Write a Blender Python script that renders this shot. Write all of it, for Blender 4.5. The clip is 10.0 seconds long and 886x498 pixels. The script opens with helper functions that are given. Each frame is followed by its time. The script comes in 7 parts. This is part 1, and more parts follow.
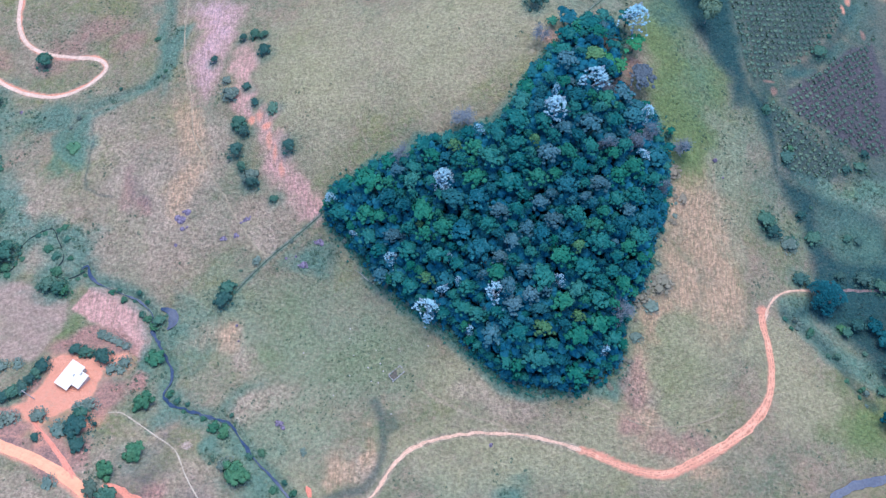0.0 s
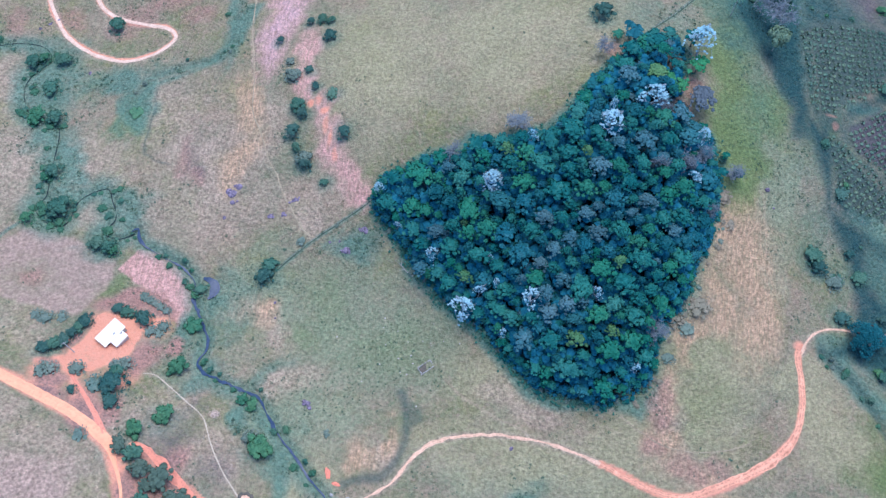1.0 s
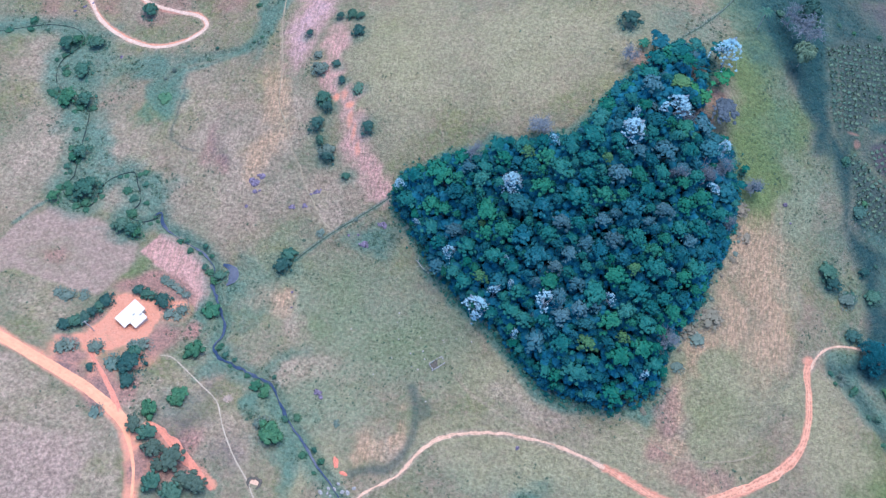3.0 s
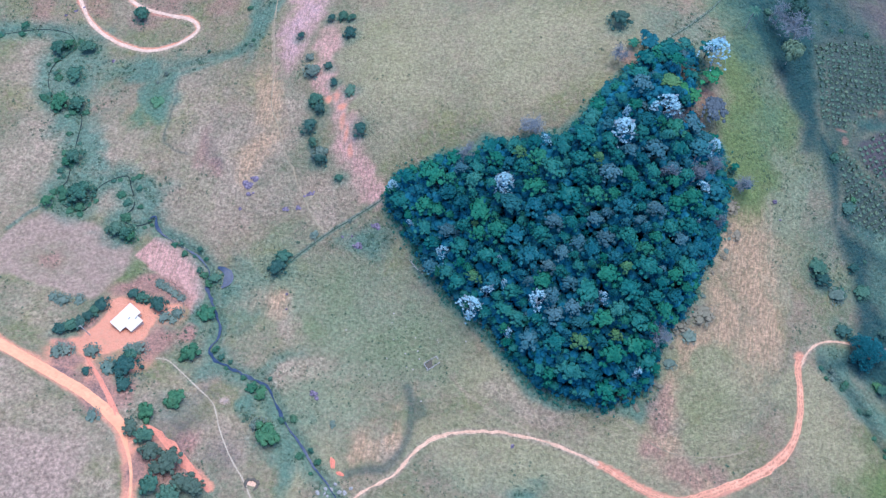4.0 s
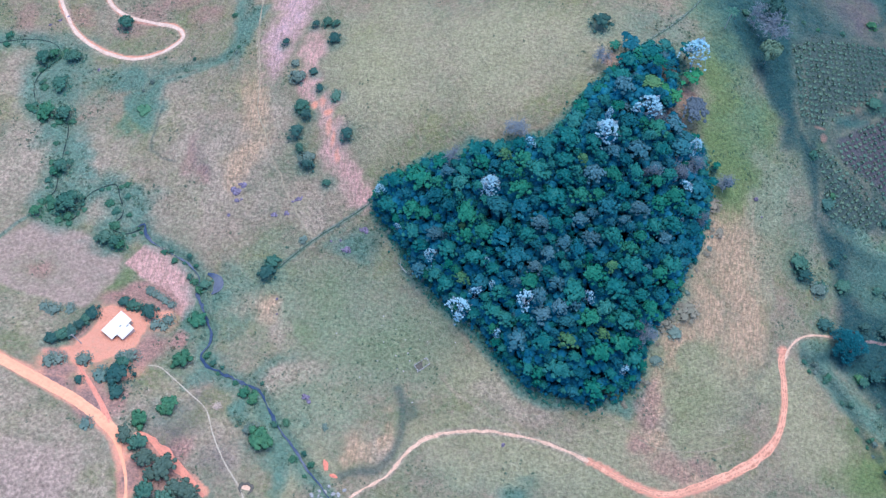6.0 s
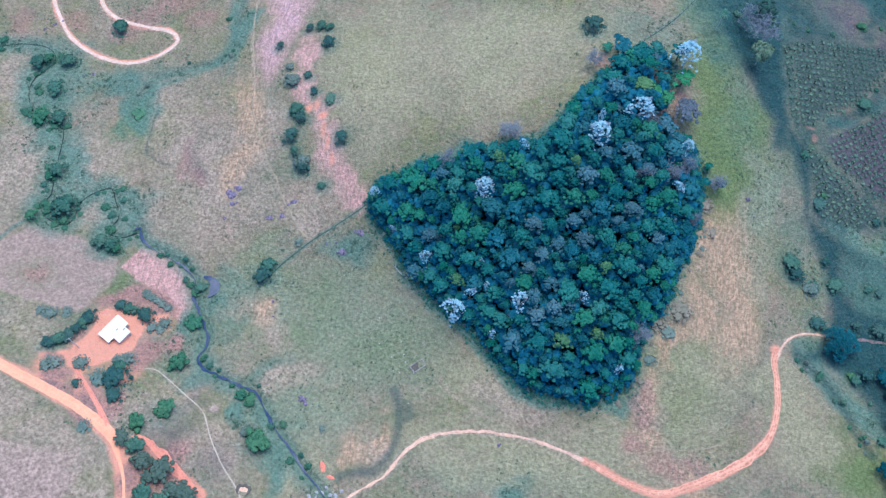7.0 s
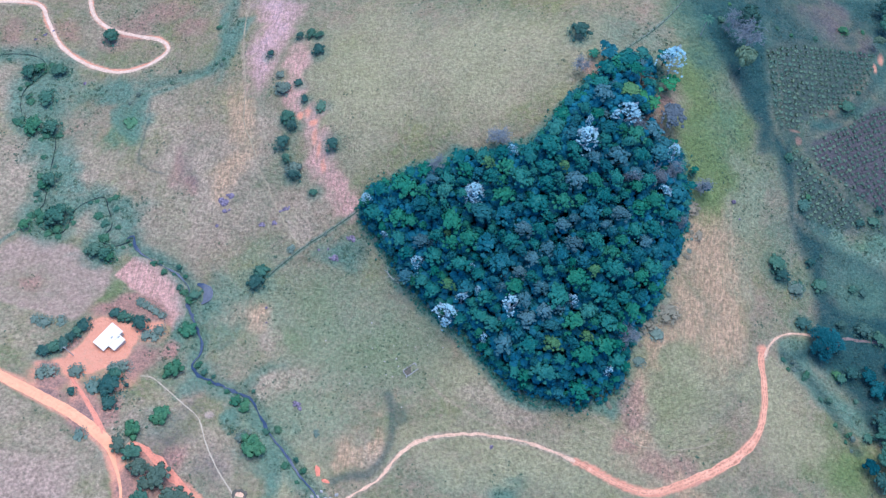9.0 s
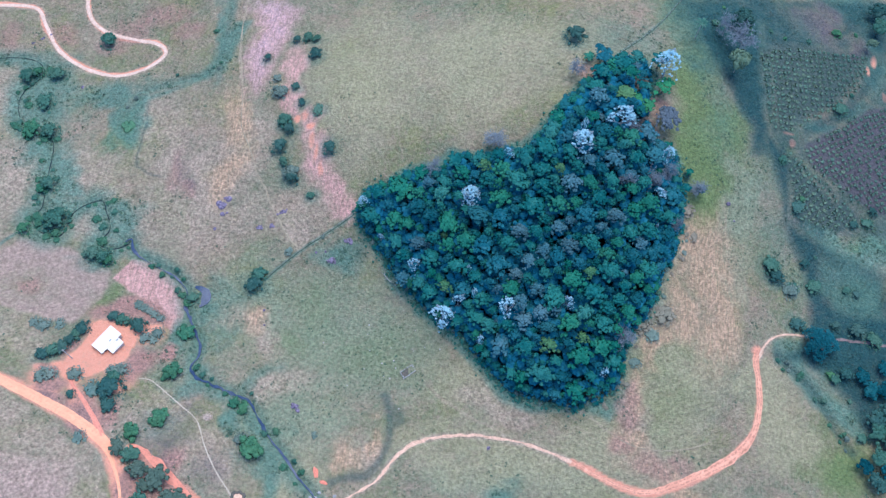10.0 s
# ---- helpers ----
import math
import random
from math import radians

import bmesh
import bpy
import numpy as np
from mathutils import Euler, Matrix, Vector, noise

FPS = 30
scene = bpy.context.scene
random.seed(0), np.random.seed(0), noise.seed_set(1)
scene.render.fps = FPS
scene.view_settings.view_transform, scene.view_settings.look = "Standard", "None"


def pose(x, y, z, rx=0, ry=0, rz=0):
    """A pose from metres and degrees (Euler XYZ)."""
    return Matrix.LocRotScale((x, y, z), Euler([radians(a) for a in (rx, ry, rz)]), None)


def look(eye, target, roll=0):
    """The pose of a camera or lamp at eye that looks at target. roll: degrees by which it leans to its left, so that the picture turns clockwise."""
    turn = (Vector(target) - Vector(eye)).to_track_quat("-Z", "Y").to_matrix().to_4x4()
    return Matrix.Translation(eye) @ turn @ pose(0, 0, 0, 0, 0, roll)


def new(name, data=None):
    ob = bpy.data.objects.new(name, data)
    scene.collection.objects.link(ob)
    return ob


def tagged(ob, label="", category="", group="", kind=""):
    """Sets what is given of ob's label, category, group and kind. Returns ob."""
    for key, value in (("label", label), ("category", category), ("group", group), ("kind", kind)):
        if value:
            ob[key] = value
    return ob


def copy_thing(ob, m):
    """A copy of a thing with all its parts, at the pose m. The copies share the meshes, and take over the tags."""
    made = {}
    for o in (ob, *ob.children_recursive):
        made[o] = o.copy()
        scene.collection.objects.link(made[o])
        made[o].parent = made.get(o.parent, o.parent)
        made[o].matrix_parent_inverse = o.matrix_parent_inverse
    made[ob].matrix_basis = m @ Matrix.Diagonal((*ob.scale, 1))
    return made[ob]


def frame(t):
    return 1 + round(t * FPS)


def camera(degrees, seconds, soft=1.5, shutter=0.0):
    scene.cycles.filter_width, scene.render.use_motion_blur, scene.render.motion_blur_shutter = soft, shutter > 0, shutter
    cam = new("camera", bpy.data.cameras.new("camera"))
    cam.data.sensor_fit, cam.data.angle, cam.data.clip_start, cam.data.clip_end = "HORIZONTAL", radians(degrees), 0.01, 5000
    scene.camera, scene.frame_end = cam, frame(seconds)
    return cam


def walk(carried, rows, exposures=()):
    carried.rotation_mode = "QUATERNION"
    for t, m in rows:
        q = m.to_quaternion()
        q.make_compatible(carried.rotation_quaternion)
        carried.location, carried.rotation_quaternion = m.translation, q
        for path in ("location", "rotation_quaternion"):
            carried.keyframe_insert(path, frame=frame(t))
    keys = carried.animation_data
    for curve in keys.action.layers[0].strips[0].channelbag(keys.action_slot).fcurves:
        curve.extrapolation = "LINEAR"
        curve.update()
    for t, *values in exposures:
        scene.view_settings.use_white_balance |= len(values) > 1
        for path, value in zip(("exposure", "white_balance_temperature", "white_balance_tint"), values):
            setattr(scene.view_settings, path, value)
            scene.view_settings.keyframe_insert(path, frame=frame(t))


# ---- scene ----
cam = camera(53.94, 10.0, soft=1.35)
walk(cam, [
    (0, pose(0.00, 0.00, 260.00, 26.038, 0.832, -1.703)),
    (0.5, pose(-0.03, -0.14, 261.22, 25.951, 0.699, 2.193)),
    (1, pose(-0.11, -0.19, 262.36, 25.841, 0.602, 4.993)),
    (1.5, pose(-0.19, -0.15, 263.43, 25.695, 0.516, 7.161)),
    (2, pose(-0.25, -0.23, 264.62, 25.595, 0.446, 8.301)),
    (2.5, pose(-0.13, -0.44, 265.43, 25.540, 0.412, 8.250)),
    (4, pose(-0.25, -0.50, 268.56, 25.305, 0.230, 7.220)),
    (4.5, pose(-0.35, -0.71, 269.43, 25.285, 0.147, 6.812)),
    (5, pose(-0.59, -0.91, 270.34, 25.255, 0.026, 6.434)),
    (5.5, pose(-0.75, -0.93, 271.34, 25.231, -0.069, 6.161)),
    (7, pose(-0.72, -1.52, 274.07, 25.295, -0.286, 5.401)),
    (7.5, pose(-0.85, -1.68, 275.04, 25.288, -0.377, 5.212)),
    (8, pose(-0.92, -1.62, 276.19, 25.263, -0.452, 4.929)),
    (8.5, pose(-0.92, -1.62, 277.19, 25.291, -0.516, 4.726)),
    (9, pose(-0.99, -1.90, 278.09, 25.371, -0.601, 4.567)),
    (9.5, pose(-1.09, -2.16, 278.97, 25.425, -0.688, 4.456)),
    (10, pose(-1.07, -2.32, 279.94, 25.452, -0.749, 4.348)),
], [(0.0, 0.76, 5440, 16.5), (2.5, 0.76, 5430, 16.5), (5.0, 0.75, 5360, 14.6), (7.0, 0.74, 5340, 13.6), (10.0, 0.715, 5350, 13.6)])

# ---- the plan, in metres ----
HILLS = [(-170.0, 30.0, 17.6), (-170.0, 95.0, -2.2), (-170.0, 160.0, -0.9), (-170.0, 225.0, -12.8), (-95.0, 30.0, 8.8), (-95.0, 95.0, -8.4), (-95.0, 160.0, -0.1), (-95.0, 225.0, 3.9), (-20.0, 30.0, 9.9), (-20.0, 95.0, -10.5), (-20.0, 160.0, 13.4), (-20.0, 225.0, 4.7), (55.0, 30.0, -8.9), (55.0, 95.0, 14.5), (55.0, 160.0, 15.9), (55.0, 225.0, 21.3), (130.0, 30.0, -2.8), (130.0, 95.0, -8.0), (130.0, 160.0, -9.0), (130.0, 225.0, 14.4)]
STREAM = [(-221.2, 205.2), (-214.5, 208.4), (-209.7, 210.8), (-197.6, 216.0), (-186.8, 215.0), (-181.8, 209.1), (-187.0, 199.0), (-186.6, 190.0), (-180.8, 180.4), (-168.9, 176.0), (-165.6, 166.4), (-163.9, 153.0), (-162.4, 144.0), (-164.8, 138.5), (-159.6, 132.9), (-151.9, 131.9), (-149.0, 143.1), (-140.7, 148.2), (-137.1, 143.1), (-134.0, 136.1), (-136.5, 129.8), (-129.7, 128.3), (-124.3, 131.8)]
BROOK = [(-126.9, 131.2), (-124.8, 132.6), (-122.7, 127.7), (-117.6, 124.4), (-111.3, 121.5), (-106.2, 119.3), (-103.1, 116.9), (-100.0, 113.3), (-99.1, 107.2), (-96.2, 102.3), (-92.7, 96.2), (-90.6, 92.5), (-90.9, 87.6), (-92.1, 83.6), (-88.9, 80.5), (-80.6, 77.3), (-73.0, 74.7), (-68.8, 72.9), (-66.1, 69.2), (-62.1, 63.8), (-58.4, 59.5), (-53.4, 54.6), (-48.5, 48.8), (-43.3, 44.0), (-39.5, 39.8)]
DITCH = [(-105.5, 246.6), (-106.2, 226.9), (-106.6, 212.4), (-110.1, 206.2), (-118.3, 205.0), (-127.4, 202.0), (-134.2, 199.5), (-141.0, 190.5)]
EAST_STREAM = [(105.6, 32.7), (116.8, 44.1), (125.0, 48.7), (134.4, 50.5), (145.2, 51.5)]
HILL_ROAD = [(-219.4, 98.1, 3.7), (-183.7, 84.7, 3.7), (-169.1, 79.1, 3.7), (-155.2, 73.6, 3.7), (-142.0, 68.6, 3.8), (-127.1, 62.8, 3.8), (-116.1, 57.1, 4.0), (-109.5, 52.3, 3.8), (-106.4, 47.4, 1.5), (-103.0, 41.7, 1.1), (-100.4, 34.5, 1.0), (-97.0, 20.0, 1.0)]
DRIVE = [(-112.4, 55.7, 2.24), (-117.0, 61.8, 1.92), (-123.1, 68.3, 1.52), (-128.1, 73.2, 1.36), (-130.7, 77.1, 1.76)]
BANK_TRACK = [(-103.1, 53.9, 1.2), (-99.5, 52.8, 2.2), (-95.0, 50.0, 3.3), (-89.1, 45.5, 3.3), (-84.5, 41.9, 2.6), (-81.8, 40.1, 1.6), (-79.1, 37.5, 1.2), (-77.4, 36.4, 1.0)]
FARM_TRACK = [(-38.3, 35.8, 0.9), (-30.9, 43.2, 0.9), (-23.0, 49.1, 1.1), (-18.6, 55.8, 1.2), (-13.9, 61.1, 1.4), (-7.0, 64.4, 1.3), (1.9, 66.1, 1.1), (12.7, 66.1, 1.0), (23.5, 64.8, 1.0), (32.6, 62.4, 1.1), (39.9, 60.1, 1.3)]
CLAY_ROAD = [(39.9, 60.1, 1.2), (49.1, 56.4, 1.6), (58.3, 53.4, 1.7), (67.4, 53.5, 2.0), (78.2, 58.0, 2.9), (89.3, 63.7, 3.2), (97.8, 69.9, 3.1), (103.2, 77.5, 2.3), (105.3, 86.1, 2.1), (105.1, 94.4, 2.5), (104.1, 100.8, 2.7), (105.0, 103.4, 3.2)]
VALLEY_TRACK = [(105.4, 102.0, 1.3), (107.6, 106.7, 1.2), (111.2, 110.4, 1.1), (116.5, 113.0, 0.9), (124.8, 114.0, 1.0), (129.5, 114.1, 1.0)]
WOOD_TRACK = [(129.5, 114.1, 1.0), (133.3, 114.2, 1.3), (141.6, 114.5, 1.4), (155.3, 113.6, 1.4)]
BOWL = [(-23.1, 77.7), (-20.3, 70.8), (-19.6, 63.3), (-21.6, 56.6), (-27.1, 50.1), (-36.7, 47.8)]
COFFEE_LAND = [(106.6, 218.0), (120.3, 224.0), (162.8, 231.4), (180.1, 226.0), (174.3, 157.2), (150.5, 155.0), (136.8, 154.7), (121.3, 162.3), (116.1, 175.4), (110.9, 189.5)]
LOOP_ROAD = [(-223.8, 236.5, 1.8), (-213.2, 239.9, 1.8), (-199.7, 242.5, 1.8), (-192.1, 240.8, 1.8), (-186.8, 232.7, 1.8), (-178.8, 221.6, 1.8), (-165.5, 213.2, 1.8), (-150.6, 209.0, 1.8), (-139.8, 211.4, 1.8), (-132.2, 216.9, 1.8), (-131.1, 221.0, 1.8), (-136.8, 225.7, 1.8), (-152.0, 229.6, 1.8), (-161.8, 233.3, 1.8), (-168.7, 238.7, 1.8), (-172.7, 248.7, 1.8), (-173.1, 261.7, 1.8)]
FOOT_PATH = [(-107.7, 77.8, 0.65), (-104.5, 77.8, 0.65), (-101.2, 76.2, 0.65), (-91.6, 69.6, 0.65), (-84.5, 64.4, 0.65), (-79.9, 56.1, 0.65), (-74.3, 47.9, 0.65), (-68.1, 40.9, 0.65), (-64.1, 35.2, 0.65)]
PASTURE_TRAIL = [(-99.4, 264.0, 0.42), (-99.0, 248.0, 0.42), (-98.4, 230.6, 0.42), (-96.7, 215.8, 0.42), (-92.3, 196.1, 0.42), (-89.9, 180.7, 0.42), (-85.1, 170.9, 0.42), (-80.6, 160.5, 0.5), (-76.5, 154.3, 0.5), (-72.7, 146.5, 0.5), (-69.3, 141.7, 0.5), (-66.5, 136.9, 0.5), (-62.1, 132.2, 0.5), (-58.5, 131.0, 0.4)]
COW_TRAIL = [(-9.9, 83.6, 0.3), (-5.3, 79.0, 0.3), (1.0, 75.0, 0.3), (7.7, 71.3, 0.4), (14.2, 68.9, 0.4), (20.8, 65.1, 0.3)]
GULLY = [(113.6, 103.8), (119.9, 99.2), (125.8, 94.5), (130.3, 87.5), (133.6, 80.4), (137.6, 73.4)]
TERRACE = [(45.0, 74.8, 0.4), (51.6, 70.5, 0.4), (60.1, 67.0, 0.4), (70.3, 66.6, 0.4), (79.5, 68.4, 0.4), (87.1, 71.3, 0.4)]
LEDGE = [(37.1, 73.1, 0.4), (45.5, 68.9, 0.4), (53.9, 64.9, 0.4), (61.5, 60.0, 0.4), (67.1, 58.2, 0.4)]
RIDGE_A = [(84.0, 155.6, 0.5), (86.2, 137.0, 0.5), (87.9, 116.6, 0.5), (87.7, 98.1, 0.5)]
RIDGE_B = [(91.4, 156.1, 0.5), (93.4, 135.3, 0.5), (92.9, 114.1, 0.5), (91.2, 98.8, 0.5)]
RIDGE_C = [(79.8, 143.7, 0.5), (82.1, 128.2, 0.5), (81.3, 111.2, 0.5)]
HEATH = [(57.6, 76.3, 5.0, 6.0), (59.5, 82.5, 3.5, 5.0), (66.0, 60.5, 8.0, 5.0), (76.1, 63.2, 6.0, 4.0), (55.6, 65.9, 4.0, 4.0), (-154.7, 111.6, 5.1, 4.4), (-115.1, 162.6, 3.2, 11.8), (-109.8, 155.3, 3.6, 4.9), (-148.8, 232.8, 11.9, 8.0), (-136.0, 239.3, 13.3, 7.4), (-156.1, 225.6, 10.4, 6.1), (-200.6, 227.4, 6.8, 6.5), (-123.4, 229.0, 7.9, 5.0), (-179.9, 230.5, 4.8, 5.9)]
HAY = [(74.1, 95.3, 18.5, 15.9), (31.0, 60.5, 51.0, 10.2), (110.9, 80.6, 12.3, 16.9), (7.4, 84.9, 18.0, 11.0), (-42.6, 194.6, 25.7, 32.7), (0.5, 197.8, 35.1, 27.4), (37.4, 203.5, 11.7, 17.4), (-46.0, 48.2, 10.5, 7.4), (76.0, 85.9, 12.3, 9.8), (117.3, 80.8, 8.8, 7.0), (76.7, 72.3, 11.3, 9.0), (111.4, 91.0, 6.6, 5.3), (97.8, 89.6, 7.5, 6.0)]
DULL_TURF = [(-115.0, 166.5, 3.2, 12.0), (-111.3, 160.5, 3.6, 4.9), (-89.1, 55.8, 8.7, 12.1), (-98.5, 62.3, 5.2, 6.2), (-73.0, 42.9, 6.8, 7.4), (-119.2, 65.1, 4.1, 6.4), (-133.1, 68.7, 6.8, 3.0), (-86.3, 70.4, 5.5, 6.4)]
GREENISH = [(95.5, 152.0, 7.5, 18.0), (97.0, 130.0, 5.0, 16.0), (-39.9, 98.2, 32.9, 26.1), (-74.0, 108.4, 16.2, 19.2), (13.6, 55.1, 26.6, 6.9), (-49.8, 66.8, 16.6, 12.2)]
CLEARINGS = [(57.2, 190.5, 4.8, 5.0), (54.6, 170.4, 6.4, 4.0), (62.5, 173.0, 4.0, 4.5), (38.6, 193.5, 4.5, 3.5), (64.5, 181.0, 4.0, 4.0)]
MEADOW = [(132.8, 192.5, 12.4, 3.0), (148.6, 203.3, 10.0, 3.7), (143.3, 141.2, 15.4, 15.0), (132.1, 151.1, 9.4, 8.4), (156.9, 151.4, 8.6, 13.0), (145.6, 115.7, 12.5, 10.9), (136.1, 106.2, 12.8, 12.9), (148.5, 171.8, 7.0, 8.5), (93.9, 220.6, 25.6, 19.1), (102.9, 215.5, 12.8, 23.9), (154.1, 251.4, 16.8, 11.0), (160.2, 226.7, 8.0, 18.0)]
FALLOW = [(132.8, 234.6, 7.9, 7.5), (140.2, 242.8, 5.2, 5.2), (152.4, 230.1, 4.5, 4.5)]
LANE = [(119.5, 156.4, 1.0), (126.0, 154.8, 1.0), (132.5, 152.5, 1.0), (139.1, 149.1, 1.0), (147.0, 148.2, 1.0), (158.3, 143.4, 1.0)]
SPUR = [(118.3, 184.3, 1.0), (129.1, 191.2, 1.0), (141.3, 199.4, 1.0), (151.4, 210.8, 1.0), (157.6, 221.4, 1.0)]
POND = [(-97.2, 115.5, 0.8), (-94.3, 114.5, 2.4), (-92.7, 112.6, 3.4), (-92.8, 109.6, 2.8), (-94.2, 107.7, 0.8)]
FALLEN = [(-23.2, 117.1)]
FENCE_WEST = [(-38.4, 144.4), (-41.2, 142.5), (-46.5, 138.9), (-51.9, 135.4), (-57.8, 131.6), (-63.5, 127.0), (-68.2, 122.9), (-71.3, 119.7)]
FENCE_NORTH = [(40.5, 191.2), (51.0, 202.0), (59.1, 209.7), (67.6, 219.8), (75.8, 232.8)]
FENCE_RIDGE = [(-175.7, 120.0), (-170.6, 128.3), (-165.3, 134.1)]
FENCE_YARD = [(-110.3, 106.6), (-106.8, 102.5), (-102.8, 95.2), (-99.4, 99.5)]
GROVE = [(-39.4, 143.7), (-35.8, 150.4), (-29.1, 151.9), (-20.0, 155.8), (-10.0, 155.5), (-6.2, 159.9), (1.3, 159.0), (14.8, 161.3), (19.3, 160.8), (22.4, 165.3), (26.1, 170.6), (30.4, 177.3), (34.3, 181.4), (38.1, 186.1), (41.5, 191.0), (43.6, 194.0), (51.6, 199.7), (58.4, 199.1), (61.9, 194.7), (61.0, 183.3), (61.7, 172.3), (64.7, 166.5), (71.3, 164.0), (72.8, 155.5), (74.5, 148.5), (73.4, 139.2), (71.6, 131.4), (67.7, 123.3), (65.2, 114.8), (62.4, 108.3), (56.5, 101.2), (55.1, 93.4), (53.2, 85.1), (46.4, 80.2), (39.8, 77.6), (32.9, 78.0), (25.0, 79.5), (18.3, 81.9), (12.8, 86.9), (7.2, 93.2), (0.7, 99.4), (-5.6, 103.3), (-13.2, 110.2), (-18.9, 115.9), (-24.2, 121.1), (-27.9, 127.7), (-32.6, 132.9), (-37.5, 138.9)]
CROP_FIELD = [(-181.5, 105.0), (-175.1, 118.6), (-167.0, 129.8), (-147.3, 127.6), (-128.8, 120.1), (-128.0, 108.5), (-135.3, 98.0), (-154.8, 98.2), (-167.7, 101.0), (-176.3, 93.8)]
MOWN = [(-127.3, 116.1), (-122.1, 123.4), (-114.5, 122.4), (-100.8, 115.0), (-99.9, 110.2), (-99.4, 100.2), (-101.8, 94.7), (-107.3, 101.3), (-114.6, 107.5)]
YARD = [(-133.8, 80.8), (-133.1, 85.0), (-131.8, 88.6), (-130.2, 93.5), (-129.4, 97.8), (-125.7, 99.6), (-118.1, 99.0), (-106.5, 98.5), (-107.5, 95.2), (-112.8, 93.4), (-113.1, 90.7), (-113.9, 87.4), (-113.7, 83.4), (-120.0, 79.4), (-124.3, 75.8), (-125.4, 73.0), (-131.2, 75.5)]
SOUTH_FIELD = [(-169.8, 73.0), (-152.7, 68.4), (-139.8, 63.7), (-125.0, 57.6), (-111.9, 50.4), (-103.9, 43.2), (-97.6, 30.9), (-100.1, 19.1), (-143.7, 13.7)]
PLANTATION_A = [(107.0, 216.8), (120.2, 221.9), (154.1, 228.3), (153.4, 221.1), (148.4, 210.1), (132.7, 196.8), (117.0, 186.4), (110.2, 186.6), (107.7, 200.5)]
PLANTATION_B = [(124.9, 183.3), (143.7, 198.2), (163.5, 209.9), (170.9, 170.2), (154.0, 162.3), (143.9, 168.5), (130.0, 175.9)]
PLANTATION_C = [(115.5, 180.6), (117.8, 175.8), (123.3, 157.0), (129.8, 155.5), (139.4, 155.1), (148.4, 160.7), (142.5, 168.3), (129.0, 174.9), (121.6, 180.1)]
RED_BANK = [(157.3, 225.7, 1.2, 2.6), (154.4, 220.4, 0.8, 2.2), (160.4, 212.2, 1.0, 2.0), (120.0, 183.0, 1.4, 1.4), (118.3, 186.0, 2.6, 0.5)]
GREEN_STRIP = [(126.7, 189.8), (135.2, 195.6), (142.5, 201.5), (148.8, 207.9), (154.6, 215.7), (158.7, 222.7)]
GREEN_EDGE = [(109.8, 210.3), (110.1, 196.8), (112.7, 185.8), (115.7, 181.1), (119.7, 178.0), (129.6, 172.9), (139.2, 167.1)]
EROSION = [(-85.7, 219.1, 7.2, 20.1), (-85.5, 232.6, 10.1, 7.7), (-71.7, 208.0, 4.4, 11.3), (-73.1, 193.1, 3.4, 7.6), (-69.3, 186.8, 2.7, 5.2), (-62.3, 176.6, 4.4, 11.4), (-55.5, 162.3, 5.8, 7.6), (-51.4, 154.1, 5.9, 6.4), (-46.4, 148.2, 7.1, 6.6)]
RAW_SOIL = [(-134.3, 80.8, 4.0, 2.4), (-140.6, 78.3, 3.0, 1.8), (-123.0, 67.7, 3.0, 3.0), (-116.0, 63.5, 2.2, 2.6), (-112.1, 74.2, 2.6, 2.0), (-103.1, 44.0, 2.0, 4.5), (-98.4, 39.6, 2.6, 2.6), (-78.0, 36.8, 1.3, 1.2), (-67.7, 181.8, 1.4, 2.0), (-61.7, 177.5, 2.2, 1.7), (105.0, 103.8, 2.7, 1.7), (-136.2, 69.6, 6.8, 3.1), (-94.8, 40.4, 2.0, 5.5), (-99.4, 46.6, 1.3, 3.0), (-105.9, 49.8, 2.0, 2.7), (-100.8, 41.2, 2.3, 2.6), (-98.7, 36.1, 2.2, 3.0)]
GARDEN = [(-119.5, 103.6, 10.5, 4.6), (-108.8, 101.1, 5.0, 5.0), (-109.4, 84.1, 6.2, 5.8), (-134.1, 73.2, 6.9, 4.0), (-119.2, 65.1, 5.1, 7.7), (-137.3, 78.8, 5.9, 3.2), (-111.6, 66.4, 4.1, 6.4), (-101.0, 87.7, 3.0, 3.6), (-98.5, 41.3, 4.3, 7.4), (-89.2, 39.0, 8.4, 5.4), (-86.9, 48.4, 4.4, 5.7), (-134.7, 91.1, 3.6, 3.3), (-132.8, 68.1, 8.5, 3.0)]
TAN = [(-77.3, 99.5, 5.0, 5.0), (-72.4, 91.2, 4.5, 5.0), (-159.3, 230.5, 12.9, 7.3), (-196.0, 197.3, 8.8, 18.1), (-102.7, 157.1, 24.5, 30.2), (-121.6, 179.3, 11.8, 16.9), (-115.6, 144.9, 13.1, 17.0), (-88.0, 174.5, 9.1, 15.3), (-80.0, 142.0, 12.9, 8.7), (-150.9, 159.7, 13.4, 16.9), (-145.5, 142.2, 8.5, 9.0), (-180.9, 156.1, 12.8, 28.9), (-150.6, 88.4, 10.8, 8.3), (-105.6, 57.2, 10.3, 12.3), (-93.2, 74.6, 7.3, 6.5), (-76.2, 48.0, 10.4, 11.5), (-60.2, 80.0, 5.7, 6.3), (-24.3, 58.1, 4.7, 4.9), (17.0, 78.3, 16.0, 4.4), (62.3, 74.4, 7.5, 10.2), (-62.8, 142.0, 8.5, 8.4), (-98.0, 66.5, 10.7, 6.3)]
